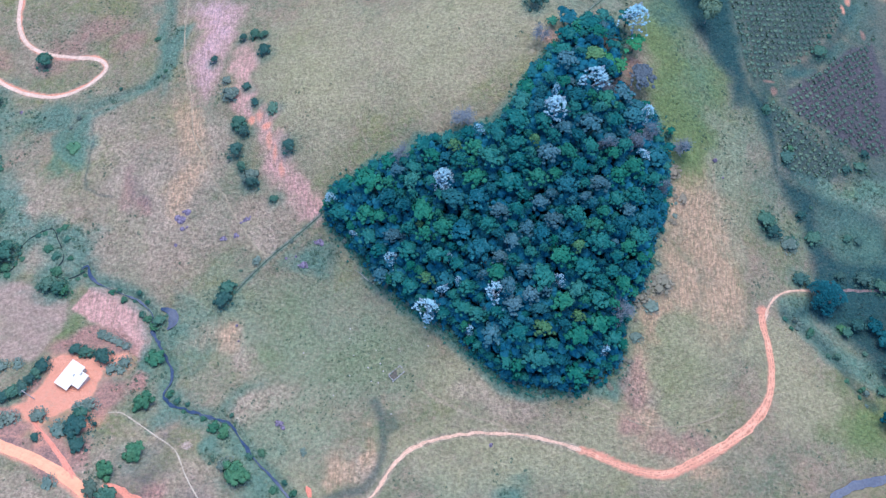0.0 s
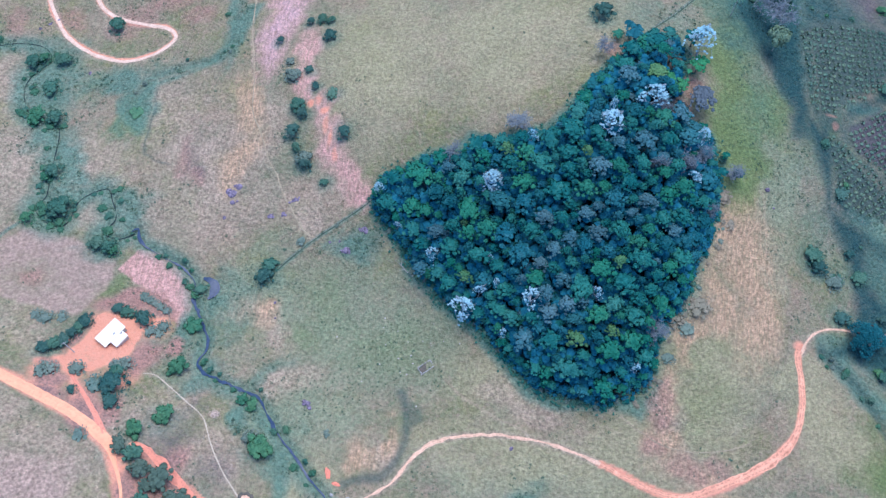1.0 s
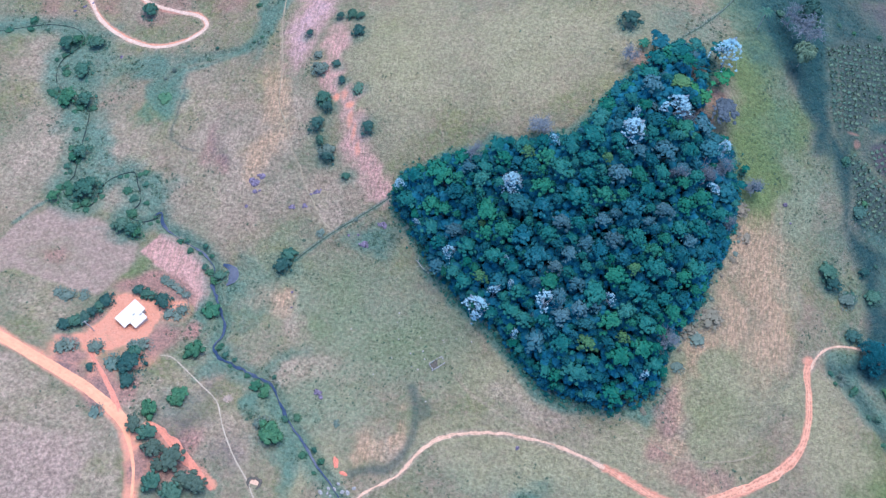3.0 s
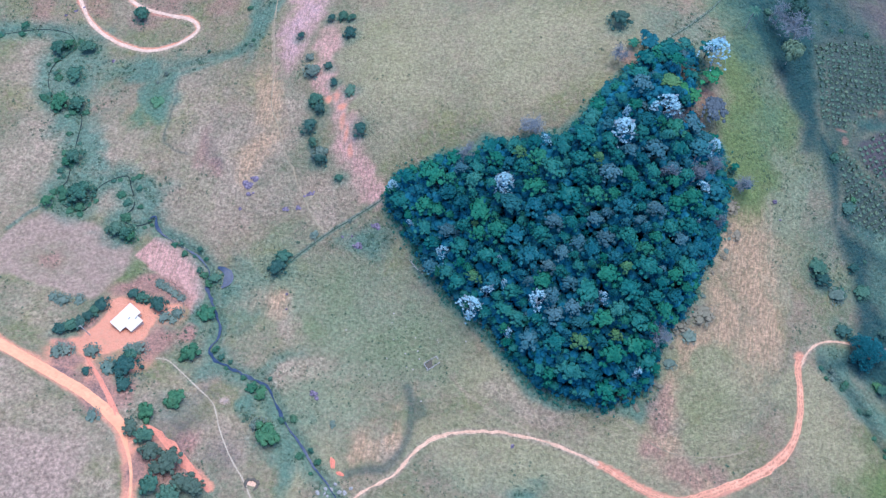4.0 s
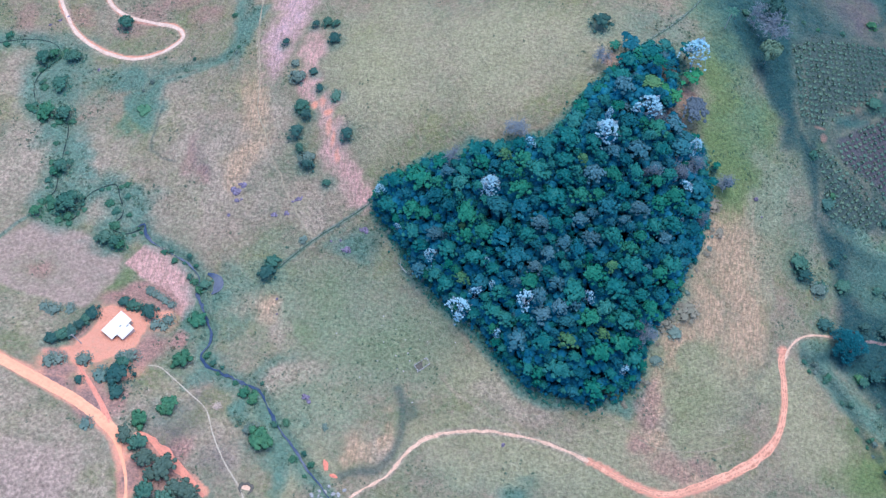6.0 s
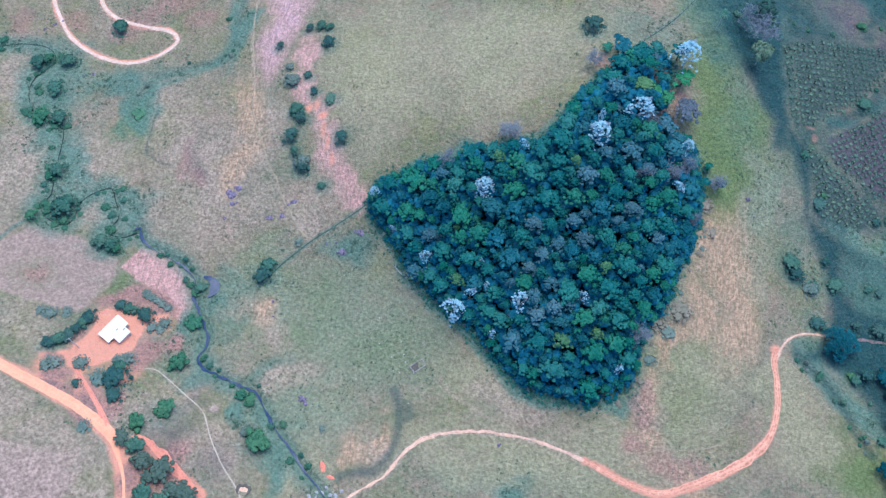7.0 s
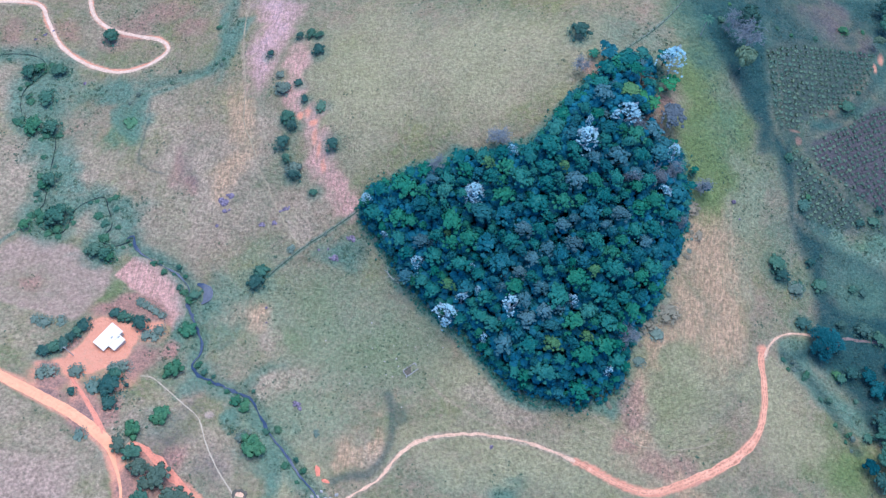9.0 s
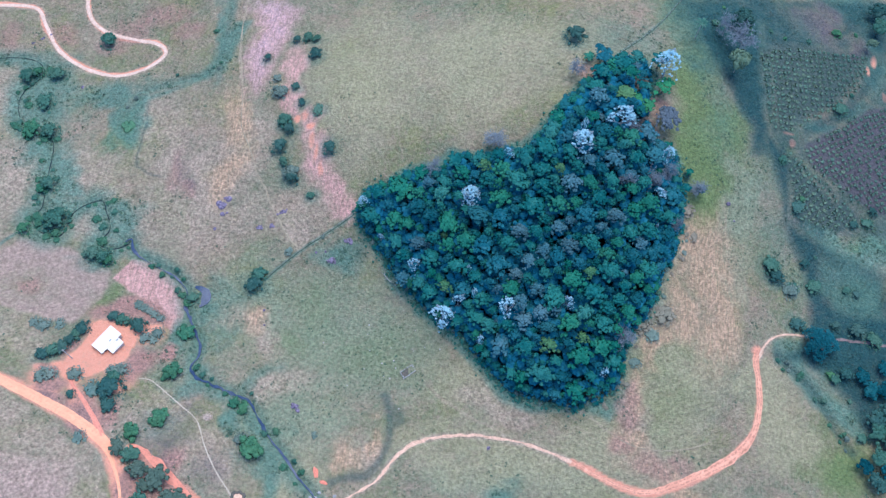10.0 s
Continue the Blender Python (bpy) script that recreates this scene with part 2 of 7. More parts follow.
STRAW = [(-94.9, 188.5, 6.1, 13.7), (-95.1, 164.1, 6.8, 9.7), (-30.3, 55.6, 4.6, 4.9), (89.2, 128.3, 9.7, 19.0), (87.7, 110.9, 9.3, 13.0), (80.2, 135.2, 11.3, 9.4), (69.8, 58.6, 11.2, 4.2), (59.2, 67.2, 7.3, 5.9), (64.9, 102.4, 4.3, 10.5), (61.7, 82.9, 4.7, 8.5), (-23.1, 62.0, 2.5, 5.7), (-78.5, 100.4, 5.0, 6.5), (71.9, 116.3, 6.2, 10.9)]
DARK_VALE = [(79.0, 227.8), (109.5, 242.7), (108.4, 217.6), (107.3, 200.6), (110.4, 185.4), (116.0, 181.2), (124.4, 175.2), (119.2, 170.2), (118.8, 154.2), (129.5, 150.3), (139.0, 147.0), (158.2, 140.8), (162.0, 117.0), (154.9, 69.5), (149.2, 72.9), (144.3, 81.5), (138.5, 91.0), (132.4, 100.0), (123.0, 104.4), (115.4, 103.3), (126.0, 113.2), (126.5, 125.7), (124.7, 137.9), (120.1, 145.3), (117.1, 152.8), (113.9, 166.5), (110.6, 176.1), (106.4, 183.2), (97.8, 188.9), (92.8, 198.0), (86.5, 205.4), (80.8, 213.7)]
FAR_SLOPE = [(109.8, 244.5), (182.6, 265.7), (176.0, 230.8), (152.9, 228.8), (107.9, 216.9)]
VALE_MEADOW = [(130.7, 145.4), (143.5, 144.5), (158.0, 138.6), (156.3, 123.1), (137.5, 123.2), (131.4, 130.8)]
TEAL_AREAS = [[(-195.8, 217.2), (-182.5, 215.8), (-173.8, 210.0), (-171.0, 198.0), (-169.6, 187.0), (-167.4, 176.0), (-159.2, 162.4), (-149.9, 153.9), (-144.6, 149.2), (-159.7, 146.3), (-166.4, 158.7), (-170.5, 175.3), (-183.3, 182.3), (-188.2, 193.2), (-187.1, 199.3), (-191.1, 207.5)], [(-146.3, 191.7), (-134.6, 197.1), (-119.0, 202.5), (-110.1, 213.2), (-105.9, 225.4), (-102.3, 233.4), (-95.0, 233.1), (-99.3, 212.8), (-109.9, 204.8), (-120.7, 199.7), (-130.0, 194.2), (-130.8, 183.4), (-131.8, 174.1), (-141.9, 176.1), (-149.8, 187.3)], [(111.2, 108.9), (118.3, 112.0), (125.4, 112.3), (125.2, 101.6), (134.6, 92.2), (143.5, 87.9), (147.7, 83.1), (146.6, 76.8), (139.8, 76.2), (134.6, 82.9), (125.6, 89.0), (119.5, 95.4), (112.4, 100.4)], [(42.7, 79.8), (52.2, 80.5), (58.7, 87.0), (56.9, 78.8), (51.1, 72.4), (41.9, 75.4)]]
BANK_AREAS = [[(-166.6, 140.0), (-163.0, 133.9), (-157.9, 131.2), (-152.0, 131.8), (-150.5, 136.7), (-148.7, 144.1), (-143.6, 146.8), (-139.3, 146.1), (-137.8, 141.3), (-131.5, 135.6), (-125.6, 134.5), (-124.7, 141.9), (-129.7, 149.9), (-140.9, 150.5), (-163.0, 149.0)], [(-95.2, 125.0), (-83.0, 117.7), (-75.4, 111.1), (-77.3, 97.9), (-80.8, 88.7), (-88.5, 89.9), (-92.7, 100.3), (-90.3, 109.3)]]
WEDGE = [(-22.7, 77.2), (-15.5, 74.8), (-13.6, 69.0), (-18.7, 65.8), (-19.3, 59.5), (-19.9, 54.8), (-26.0, 49.1), (-34.2, 46.1), (-26.4, 51.6), (-21.8, 56.4), (-21.4, 64.7), (-22.1, 72.1)]
BANK_EDGE = [(-130.0, 194.2), (-130.0, 186.2), (-130.8, 178.2), (-131.4, 169.9), (-130.5, 164.9), (-125.2, 161.6), (-120.3, 160.2)]
GARDEN_EDGE = [(-128.6, 102.7), (-125.5, 105.2), (-120.9, 106.5), (-118.2, 107.7), (-112.8, 106.3), (-109.1, 104.1), (-105.9, 101.3), (-103.7, 97.2)]
FORK = [(133.4, 153.1, 1.2), (141.5, 154.8, 1.2), (148.4, 157.9, 1.2), (153.0, 162.9, 1.2), (150.2, 163.9, 1.2), (145.6, 165.8, 1.2)]
FRESH = [(81.2, 187.7, 6.5, 9.0), (79.2, 176.6, 6.0, 8.0), (77.5, 164.7, 4.5, 8.0), (81.2, 156.5, 4.5, 7.0), (84.2, 147.5, 2.6, 7.0), (150.0, 152.0, 8.0, 3.0), (75.8, 193.2, 8.4, 22.4), (78.0, 201.1, 9.5, 21.2), (79.0, 184.1, 8.5, 20.4), (82.0, 166.6, 6.2, 18.6), (84.0, 151.4, 4.6, 9.5), (79.2, 222.0, 12.1, 16.8), (149.0, 129.0, 12.7, 9.8), (131.7, 67.7, 11.8, 9.8), (151.8, 161.2, 5.4, 3.4), (-139.8, 182.5, 4.9, 5.9), (-125.8, 109.7, 5.2, 3.8), (119.6, 182.5, 3.5, 4.1), (86.6, 184.0, 9.8, 8.5), (83.0, 173.9, 8.0, 9.0), (92.0, 177.8, 7.5, 9.0), (84.0, 165.0, 7.0, 9.0), (93.0, 186.0, 7.5, 8.0)]
FRESH_THIN = [(93.3, 130.1, 3.0, 9.0), (94.9, 114.5, 4.0, 8.0), (74.5, 102.6, 4.0, 5.0), (74.6, 84.8, 9.0, 9.0), (73.5, 74.4, 9.0, 8.0), (60.7, 95.7, 4.0, 6.0), (-63.2, 94.4, 6.0, 6.0), (-74.3, 187.5, 4.2, 37.2), (133.3, 81.5, 10.2, 14.4), (66.5, 94.3, 12.3, 10.9), (-134.2, 189.3, 7.4, 7.4), (-29.1, 94.3, 23.6, 14.2), (-50.8, 106.2, 12.3, 10.4), (105.7, 139.7, 10.0, 12.3)]
LUSH_WEST = [(-173.3, 191.9, 11.6, 11.1), (-161.9, 165.4, 8.0, 14.5), (-149.8, 194.0, 14.8, 6.8), (-132.5, 193.1, 7.4, 9.0), (-106.2, 222.5, 4.0, 18.8)]
LUSH = [(-178.5, 200.4, 9.3, 15.4), (-172.6, 180.0, 8.1, 13.7), (-162.7, 161.2, 6.2, 14.3), (-155.9, 140.9, 9.5, 9.1), (-132.9, 139.9, 7.7, 8.9), (-133.8, 127.8, 7.0, 5.3), (-138.7, 182.6, 5.8, 6.4), (-97.8, 93.7, 5.8, 11.2), (-90.1, 106.8, 5.0, 8.8), (-67.6, 70.8, 4.4, 12.6), (-48.5, 129.0, 10.0, 6.0), (-112.6, 88.1, 4.8, 6.8), (-54.1, 52.7, 4.6, 11.6), (-85.6, 81.1, 7.5, 4.3), (16.0, 48.5, 8.8, 4.1)]
# last row: shade round a valley bush, painted as a scrub spot
SCRUB = [(97.0, 224.0, 13.0, 22.0), (89.4, 226.2, 17.1, 20.6), (103.5, 197.2, 5.5, 16.0), (112.7, 234.3, 15.5, 11.7), (105.3, 185.4, 4.3, 11.2), (115.0, 173.5, 4.8, 11.7), (122.8, 157.8, 7.0, 9.8), (111.6, 135.2, 3.6, 4.8)]
VALE = [(114.4, 227.9, 30.9, 19.1), (47.1, 210.8, 12.1, 13.6), (59.0, 205.8, 10.5, 13.8), (108.1, 169.4, 12.1, 17.6), (112.7, 147.1, 11.9, 13.7), (127.7, 136.8, 17.7, 14.2), (122.3, 167.6, 18.6, 19.6), (126.0, 184.5, 21.1, 10.0), (136.4, 100.1, 8.1, 16.3), (126.6, 106.4, 10.6, 10.1), (88.8, 187.0, 9.4, 24.3), (134.4, 152.5, 8.9, 10.0)]
STREAM_TREES = [(-186.5, 205.8, 3.9, 4.0), (-183.6, 208.2, 2.6, 3.0), (-175.3, 207.8, 3.6, 4.0), (-176.1, 193.2, 4.0, 3.5), (-176.6, 178.8, 4.7, 5.0), (-169.5, 178.6, 3.6, 4.5), (-161.8, 153.7, 3.7, 4.0), (-164.4, 151.4, 2.8, 3.0), (-155.0, 137.6, 4.5, 5.0), (-153.2, 140.2, 3.2, 4.0), (-165.8, 132.9, 2.7, 3.0), (-136.7, 124.8, 3.5, 4.0), (-132.8, 123.8, 3.0, 4.0), (-130.5, 122.5, 2.1, 3.0), (-158.2, 227.2, 3.6, 4.5), (-97.2, 110.4, 2.5, 2.0), (-98.8, 108.5, 1.8, 2.0)]
SLOPE_BUSHES = [(-73.1, 220.2, 1.8, 2.6), (-65.1, 219.8, 1.8, 2.4), (-64.1, 211.7, 2.7, 3.0), (-84.0, 211.9, 1.8, 2.2), (-72.2, 181.1, 3.2, 4.0), (-70.0, 177.5, 2.3, 3.5), (-72.5, 170.5, 3.2, 4.0), (-70.3, 164.2, 1.9, 3.0), (-66.4, 158.2, 2.9, 3.5), (-52.8, 168.2, 2.9, 3.0), (-59.4, 184.6, 2.5, 1.5), (-70.1, 196.6, 1.8, 1.6), (-66.4, 188.9, 1.9, 1.4), (-58.2, 150.6, 1.7, 1.4), (-75.4, 117.3, 3.3, 3.3)]
GREY_BUSHES = [(-75.6, 194.2, 3.1, 3.0), (-68.8, 220.6, 2.1, 3.0), (-66.6, 159.7, 3.1, 3.5), (-78.3, 201.1, 1.8, 1.6), (119.3, 130.5, 2.6, 1.5), (118.6, 129.4, 3.1, 2.0), (-45.0, 62.5, 1.2, 0.8), (-73.7, 121.3, 2.7, 2.6), (-63.8, 130.0, 1.6, 0.8)]
YARD_TREES = [(-141.0, 82.7, 2.7, 2.8), (-138.3, 84.4, 2.7, 3.0), (-135.8, 86.0, 2.7, 3.0), (-134.2, 89.2, 2.3, 2.8), (-133.4, 91.6, 2.1, 2.6), (-132.0, 94.1, 2.9, 3.0), (-122.7, 100.4, 2.5, 2.6), (-119.4, 99.5, 2.5, 2.8), (-113.3, 97.6, 3.1, 4.0), (-115.4, 72.5, 4.7, 4.5), (-115.1, 76.7, 2.8, 3.5), (-113.8, 66.3, 2.9, 2.5), (-126.8, 69.0, 1.8, 2.0)]
PALE_BUSHES = [(-138.6, 74.4, 2.6, 2.0), (-136.0, 75.4, 2.4, 2.0), (-128.1, 76.4, 2.6, 2.2), (-116.6, 79.0, 2.4, 2.2), (-113.7, 80.0, 2.4, 2.2), (-106.3, 95.7, 2.0, 1.6), (-110.4, 93.2, 2.2, 1.4), (-107.4, 92.9, 1.8, 1.2), (-115.9, 106.0, 1.7, 1.0), (-113.6, 105.0, 1.7, 1.0), (-111.3, 103.9, 1.6, 1.0), (-109.2, 102.9, 1.6, 1.0), (-107.0, 101.5, 1.6, 1.0), (-120.5, 71.1, 3.1, 1.5), (-145.4, 93.9, 2.5, 1.2), (-148.6, 94.8, 2.1, 1.1), (-140.1, 95.0, 2.1, 1.0), (-68.1, 59.1, 2.4, 3.0), (-119.1, 54.0, 2.4, 0.9)]
ROAD_TREES = [(-106.0, 52.6, 3.3, 4.0), (-100.9, 50.5, 3.6, 4.5), (-97.5, 45.8, 3.6, 4.5), (-91.1, 43.4, 4.9, 5.0), (-94.2, 35.8, 3.7, 5.0), (-84.8, 37.5, 4.1, 4.5), (-81.2, 36.6, 3.4, 4.5), (-87.5, 33.5, 3.9, 5.0), (-94.6, 41.0, 2.6, 3.0)]
BRIGHT_TREES = [(-97.2, 81.2, 3.5, 4.0), (-103.6, 58.3, 3.2, 3.2), (-95.9, 64.2, 3.8, 3.6), (-96.1, 96.8, 3.2, 2.2), (-64.4, 56.1, 4.4, 4.5), (-69.9, 70.2, 2.4, 2.6), (-73.5, 71.7, 2.1, 2.2), (-137.6, 182.4, 3.3, 0.8)]
VALLEY_TREES = [(34.9, 208.8, 3.8, 4.5), (98.8, 225.9, 4.6, 9.0), (110.8, 137.0, 3.5, 3.0), (113.0, 133.4, 3.1, 3.0), (121.1, 117.4, 3.0, 2.4), (128.7, 132.5, 3.1, 2.6), (125.2, 140.5, 2.0, 2.0), (144.4, 118.1, 3.2, 3.0), (149.8, 115.0, 3.0, 3.0), (136.5, 119.2, 2.0, 2.0), (122.2, 160.6, 3.2, 1.5), (140.0, 200.8, 3.0, 2.4), (153.5, 164.9, 1.9, 1.6), (145.8, 158.9, 1.9, 1.6), (142.1, 133.6, 1.8, 1.6), (75.7, 158.4, 1.6, 1.5), (146.0, 132.5, 1.9, 1.5), (151.0, 160.0, 2.4, 1.6)]
FEATHER_TREES = [(128.8, 111.0, 6.1, 7.5)]
EAST_TREES = [(147.0, 85.7, 4.4, 5.0), (147.0, 80.6, 4.0, 5.0), (140.4, 68.5, 3.0, 5.0), (143.0, 64.0, 3.5, 5.0), (145.5, 71.7, 3.9, 5.0), (144.2, 100.7, 3.1, 4.0), (138.2, 101.2, 3.1, 3.6), (134.3, 99.0, 2.2, 2.6), (146.7, 95.9, 3.6, 4.0), (145.1, 62.3, 3.5, 5.0), (141.6, 78.9, 2.2, 2.0), (151.5, 96.4, 3.6, 5.0), (152.0, 88.0, 4.6, 6.0), (150.8, 77.0, 4.6, 6.0), (149.3, 68.0, 4.6, 6.0), (161.0, 249.6, 4.7, 7.0), (159.5, 239.8, 4.7, 7.0), (152.4, 104.5, 2.8, 3.4)]
TALL_PALE_TREES = [(94.9, 203.8, 4.8, 11.0), (154.3, 230.5, 2.3, 6.0)]
PALMS = [(79.6, 213.6, 2.9, 9.5)]
BARE_TREES = [(52.4, 147.5, 3.1, 13.0), (61.0, 149.1, 3.5, 12.0), (71.0, 137.9, 2.3, 8.0), (54.2, 97.7, 3.6, 9.0), (66.9, 153.7, 3.4, 11.0), (54.5, 168.5, 3.0, 9.0), (79.3, 153.1, 3.1, 6.0), (-12.2, 154.1, 3.0, 8.0), (7.9, 164.1, 4.2, 6.0), (35.5, 191.6, 2.9, 6.0), (90.9, 218.6, 3.5, 9.0), (97.7, 214.4, 5.0, 10.0)]
CECROPIAS = [(66.5, 193.9, 5.6, 13.0), (36.8, 158.3, 5.3, 16.0), (37.2, 163.7, 2.0, 16.0), (50.5, 169.5, 5.4, 14.0), (66.6, 159.2, 3.2, 13.0), (63.9, 145.3, 3.2, 12.0), (0.9, 141.9, 4.7, 14.0), (-37.3, 144.3, 2.5, 9.0), (-17.3, 120.9, 3.1, 12.0), (-5.8, 103.3, 4.5, 13.0), (-0.7, 107.5, 3.0, 13.0), (14.8, 105.4, 4.9, 15.0), (35.4, 106.7, 3.0, 13.0), (1.9, 117.8, 1.6, 12.0), (4.3, 110.3, 2.1, 12.0), (7.7, 95.1, 2.0, 11.0), (48.3, 86.5, 2.3, 10.0), (-29.7, 131.3, 1.7, 9.0), (12.5, 155.9, 2.6, 12.0), (63.2, 134.2, 1.1, 11.0)]
LIGHT_TREES = [(-5.5, 112.1, 2.9, 12.0), (41.5, 116.0, 2.7, 13.0), (29.5, 93.3, 3.7, 12.0), (29.9, 148.8, 2.3, 14.0), (4.8, 151.7, 2.8, 12.0), (51.4, 179.7, 4.3, 9.0), (40.2, 96.1, 2.6, 12.0), (-7.1, 129.3, 1.6, 12.0)]
GREEN_TREES = [(-23.4, 146.2, 5.7, 11.0), (-10.5, 117.0, 2.4, 11.0), (26.9, 115.4, 2.8, 13.0), (51.2, 99.6, 2.5, 11.0), (54.8, 105.3, 3.9, 11.0), (51.1, 108.7, 3.2, 12.0), (39.0, 80.4, 4.4, 8.0), (35.4, 138.0, 3.0, 13.0), (21.8, 136.6, 5.4, 13.0), (11.0, 139.7, 4.5, 13.0), (-6.2, 133.0, 5.5, 13.0), (24.9, 156.3, 5.5, 13.0), (46.5, 122.2, 3.4, 13.0), (49.6, 126.0, 3.0, 13.0), (30.2, 108.0, 5.3, 13.0), (55.1, 137.4, 4.0, 13.0), (16.4, 110.8, 4.2, 13.0), (23.9, 148.9, 4.0, 13.0), (-24.9, 136.7, 4.5, 10.0), (39.9, 144.6, 4.0, 13.0), (41.4, 182.3, 4.1, 8.0), (48.1, 192.2, 4.4, 7.0), (35.2, 176.9, 3.4, 7.0)]
GREY_TREES = [(-14.0, 147.9, 3.2, 11.0), (44.1, 130.6, 2.5, 13.0), (17.9, 128.5, 3.9, 13.0), (26.0, 122.6, 3.5, 13.0), (21.3, 119.4, 3.5, 13.0), (17.6, 115.1, 3.2, 13.0), (39.6, 152.2, 3.6, 13.0), (-20.4, 116.5, 3.3, 10.0), (-15.6, 127.4, 4.1, 11.0), (21.0, 101.0, 4.2, 12.0), (30.7, 105.0, 3.2, 12.0), (34.3, 124.2, 3.9, 13.0), (30.3, 129.9, 3.6, 13.0), (52.9, 148.5, 3.3, 13.0), (48.7, 134.4, 4.0, 13.0), (57.7, 127.0, 3.3, 12.0), (47.7, 175.6, 2.6, 8.0), (42.5, 170.9, 3.0, 8.0), (46.6, 166.7, 2.4, 8.0), (46.6, 182.5, 2.0, 8.0), (55.9, 192.1, 2.6, 7.0), (54.7, 171.8, 2.4, 7.0), (50.2, 172.2, 2.2, 8.0)]
FRESH_TREES = [(65.9, 186.9, 4.3, 6.0), (54.2, 181.5, 3.1, 6.5), (56.2, 179.1, 3.5, 6.5), (60.4, 177.8, 3.1, 6.0)]
TWIGGY_TREES = [(67.5, 174.9, 5.8, 7.0), (62.5, 150.5, 3.0, 10.0)]
EDGE_TREES = [(74.6, 152.1, 2.7, 5.0), (80.9, 153.5, 2.4, 4.0), (76.6, 159.2, 1.8, 3.0), (44.8, 196.2, 4.4, 6.0), (51.1, 192.6, 4.8, 8.0), (57.0, 189.2, 3.2, 7.0), (39.7, 198.0, 2.4, 3.0), (43.0, 200.5, 2.4, 5.0), (64.6, 197.3, 3.7, 7.0), (32.1, 176.2, 4.2, 6.0), (28.9, 170.4, 4.2, 7.0)]
DRY_SHRUBS = [(59.6, 105.3, 3.3, 2.0), (67.9, 110.5, 4.1, 1.5), (64.4, 102.9, 2.6, 1.5), (76.1, 146.8, 2.7, 2.0), (79.1, 138.8, 2.0, 1.2), (59.0, 93.4, 2.2, 1.2)]
ROCKS = [(-92.2, 147.7, 2.4, 0.6), (-90.0, 150.4, 1.7, 0.6), (-91.8, 144.3, 1.3, 0.6), (-76.9, 138.9, 1.3, 0.5), (-71.8, 139.7, 1.2, 0.5), (-68.1, 144.9, 1.3, 0.5), (-70.1, 143.8, 0.8, 0.4), (-41.6, 133.4, 1.6, 0.6), (-47.3, 126.8, 1.8, 0.6), (-50.2, 129.7, 0.7, 0.4), (-53.7, 129.5, 0.8, 0.4), (-94.0, 138.7, 1.0, 0.4), (-53.3, 72.3, 1.5, 0.9), (12.6, 62.4, 0.9, 0.6), (-70.4, 107.9, 0.8, 0.5), (-69.3, 102.1, 0.6, 0.4), (93.1, 153.9, 1.1, 1.3), (95.9, 148.8, 0.6, 0.6), (-190.5, 224.0, 1.0, 0.5), (-187.0, 226.5, 0.9, 0.5), (-184.0, 229.0, 0.8, 0.5), (-163.5, 203.0, 1.0, 0.5)]
POLE = [(-131.4, 82.6)]
TROUGH = [(-18.9, 86.4), (-15.8, 89.3), (-13.3, 87.6), (-16.4, 84.6)]
BRIDGE = [(-39.4, 41.4)]
BRUSH = [(-81.3, 65.9)]
PIT = [(-65.5, 40.1)]

# ---- world and sun: soft light of a thinly clouded sky ----
SUN_ELEV, SUN_TURN = 70.0, 20.0
world = bpy.data.worlds.new("sky")
world.use_nodes = True
scene.world = world
wn = world.node_tree.nodes
sky = wn.new("ShaderNodeTexSky")
sky.sky_type = 'NISHITA'
sky.sun_disc = False
sky.sun_elevation = radians(SUN_ELEV)
sky.sun_rotation = radians(SUN_TURN)
sky.dust_density = 0.3
sky.ozone_density = 3.0
sky.air_density = 1.0
world.node_tree.links.new(sky.outputs[0], wn["Background"].inputs[0])
wn["Background"].inputs[1].default_value = 0.15
sun_data = bpy.data.lights.new("sun", 'SUN')
sun_data.energy = 2.3
sun_data.angle = radians(50)
sun_data.color = (1.0, 0.90, 0.76)
sun = new("sun", sun_data)
az = radians(SUN_TURN)
sun_dir = Vector((math.sin(az) * math.cos(radians(SUN_ELEV)), math.cos(az) * math.cos(radians(SUN_ELEV)), math.sin(radians(SUN_ELEV))))
sun.matrix_world = look(sun_dir * 900, (0, 0, 0))

# ---- smooth random fields and the shape of the land ----
rng = np.random.default_rng(7)
TABLE = np.random.default_rng(3).random((256, 256))


def field(x, y, size, seed=0):
    """Smooth random values 0..1 with features of that many metres."""
    x = np.asarray(x, float) / size + 37.3 * seed + 500
    y = np.asarray(y, float) / size + 11.9 * seed + 500
    i, j = np.floor(x).astype(int), np.floor(y).astype(int)
    u, v = x - i, y - j
    u, v = u * u * (3 - 2 * u), v * v * (3 - 2 * v)
    a, b, c, d = (TABLE[(i + p) % 256, (j + q) % 256] for p, q in ((0, 0), (1, 0), (0, 1), (1, 1)))
    return (a * (1 - u) + b * u) * (1 - v) + (c * (1 - u) + d * u) * v


def spline(points, step=1.0):
    """A rounded line through points of two or more values, with a point every step."""
    p = np.array(points, float)
    p = np.vstack([2 * p[0] - p[1], p, 2 * p[-1] - p[-2]])
    out = []
    for k in range(1, len(p) - 2):
        a, b, c, d = p[k - 1:k + 3]
        n = max(2, int(np.hypot(*(c - b)[:2]) / step))
        t = np.linspace(0, 1, n, endpoint=False)[:, None]
        out.append(0.5 * (2 * b + (c - a) * t + (2 * a - 5 * b + 4 * c - d) * t ** 2 + (3 * b - a - 3 * c + d) * t ** 3))
    return np.vstack(out + [p[-2:-1]])


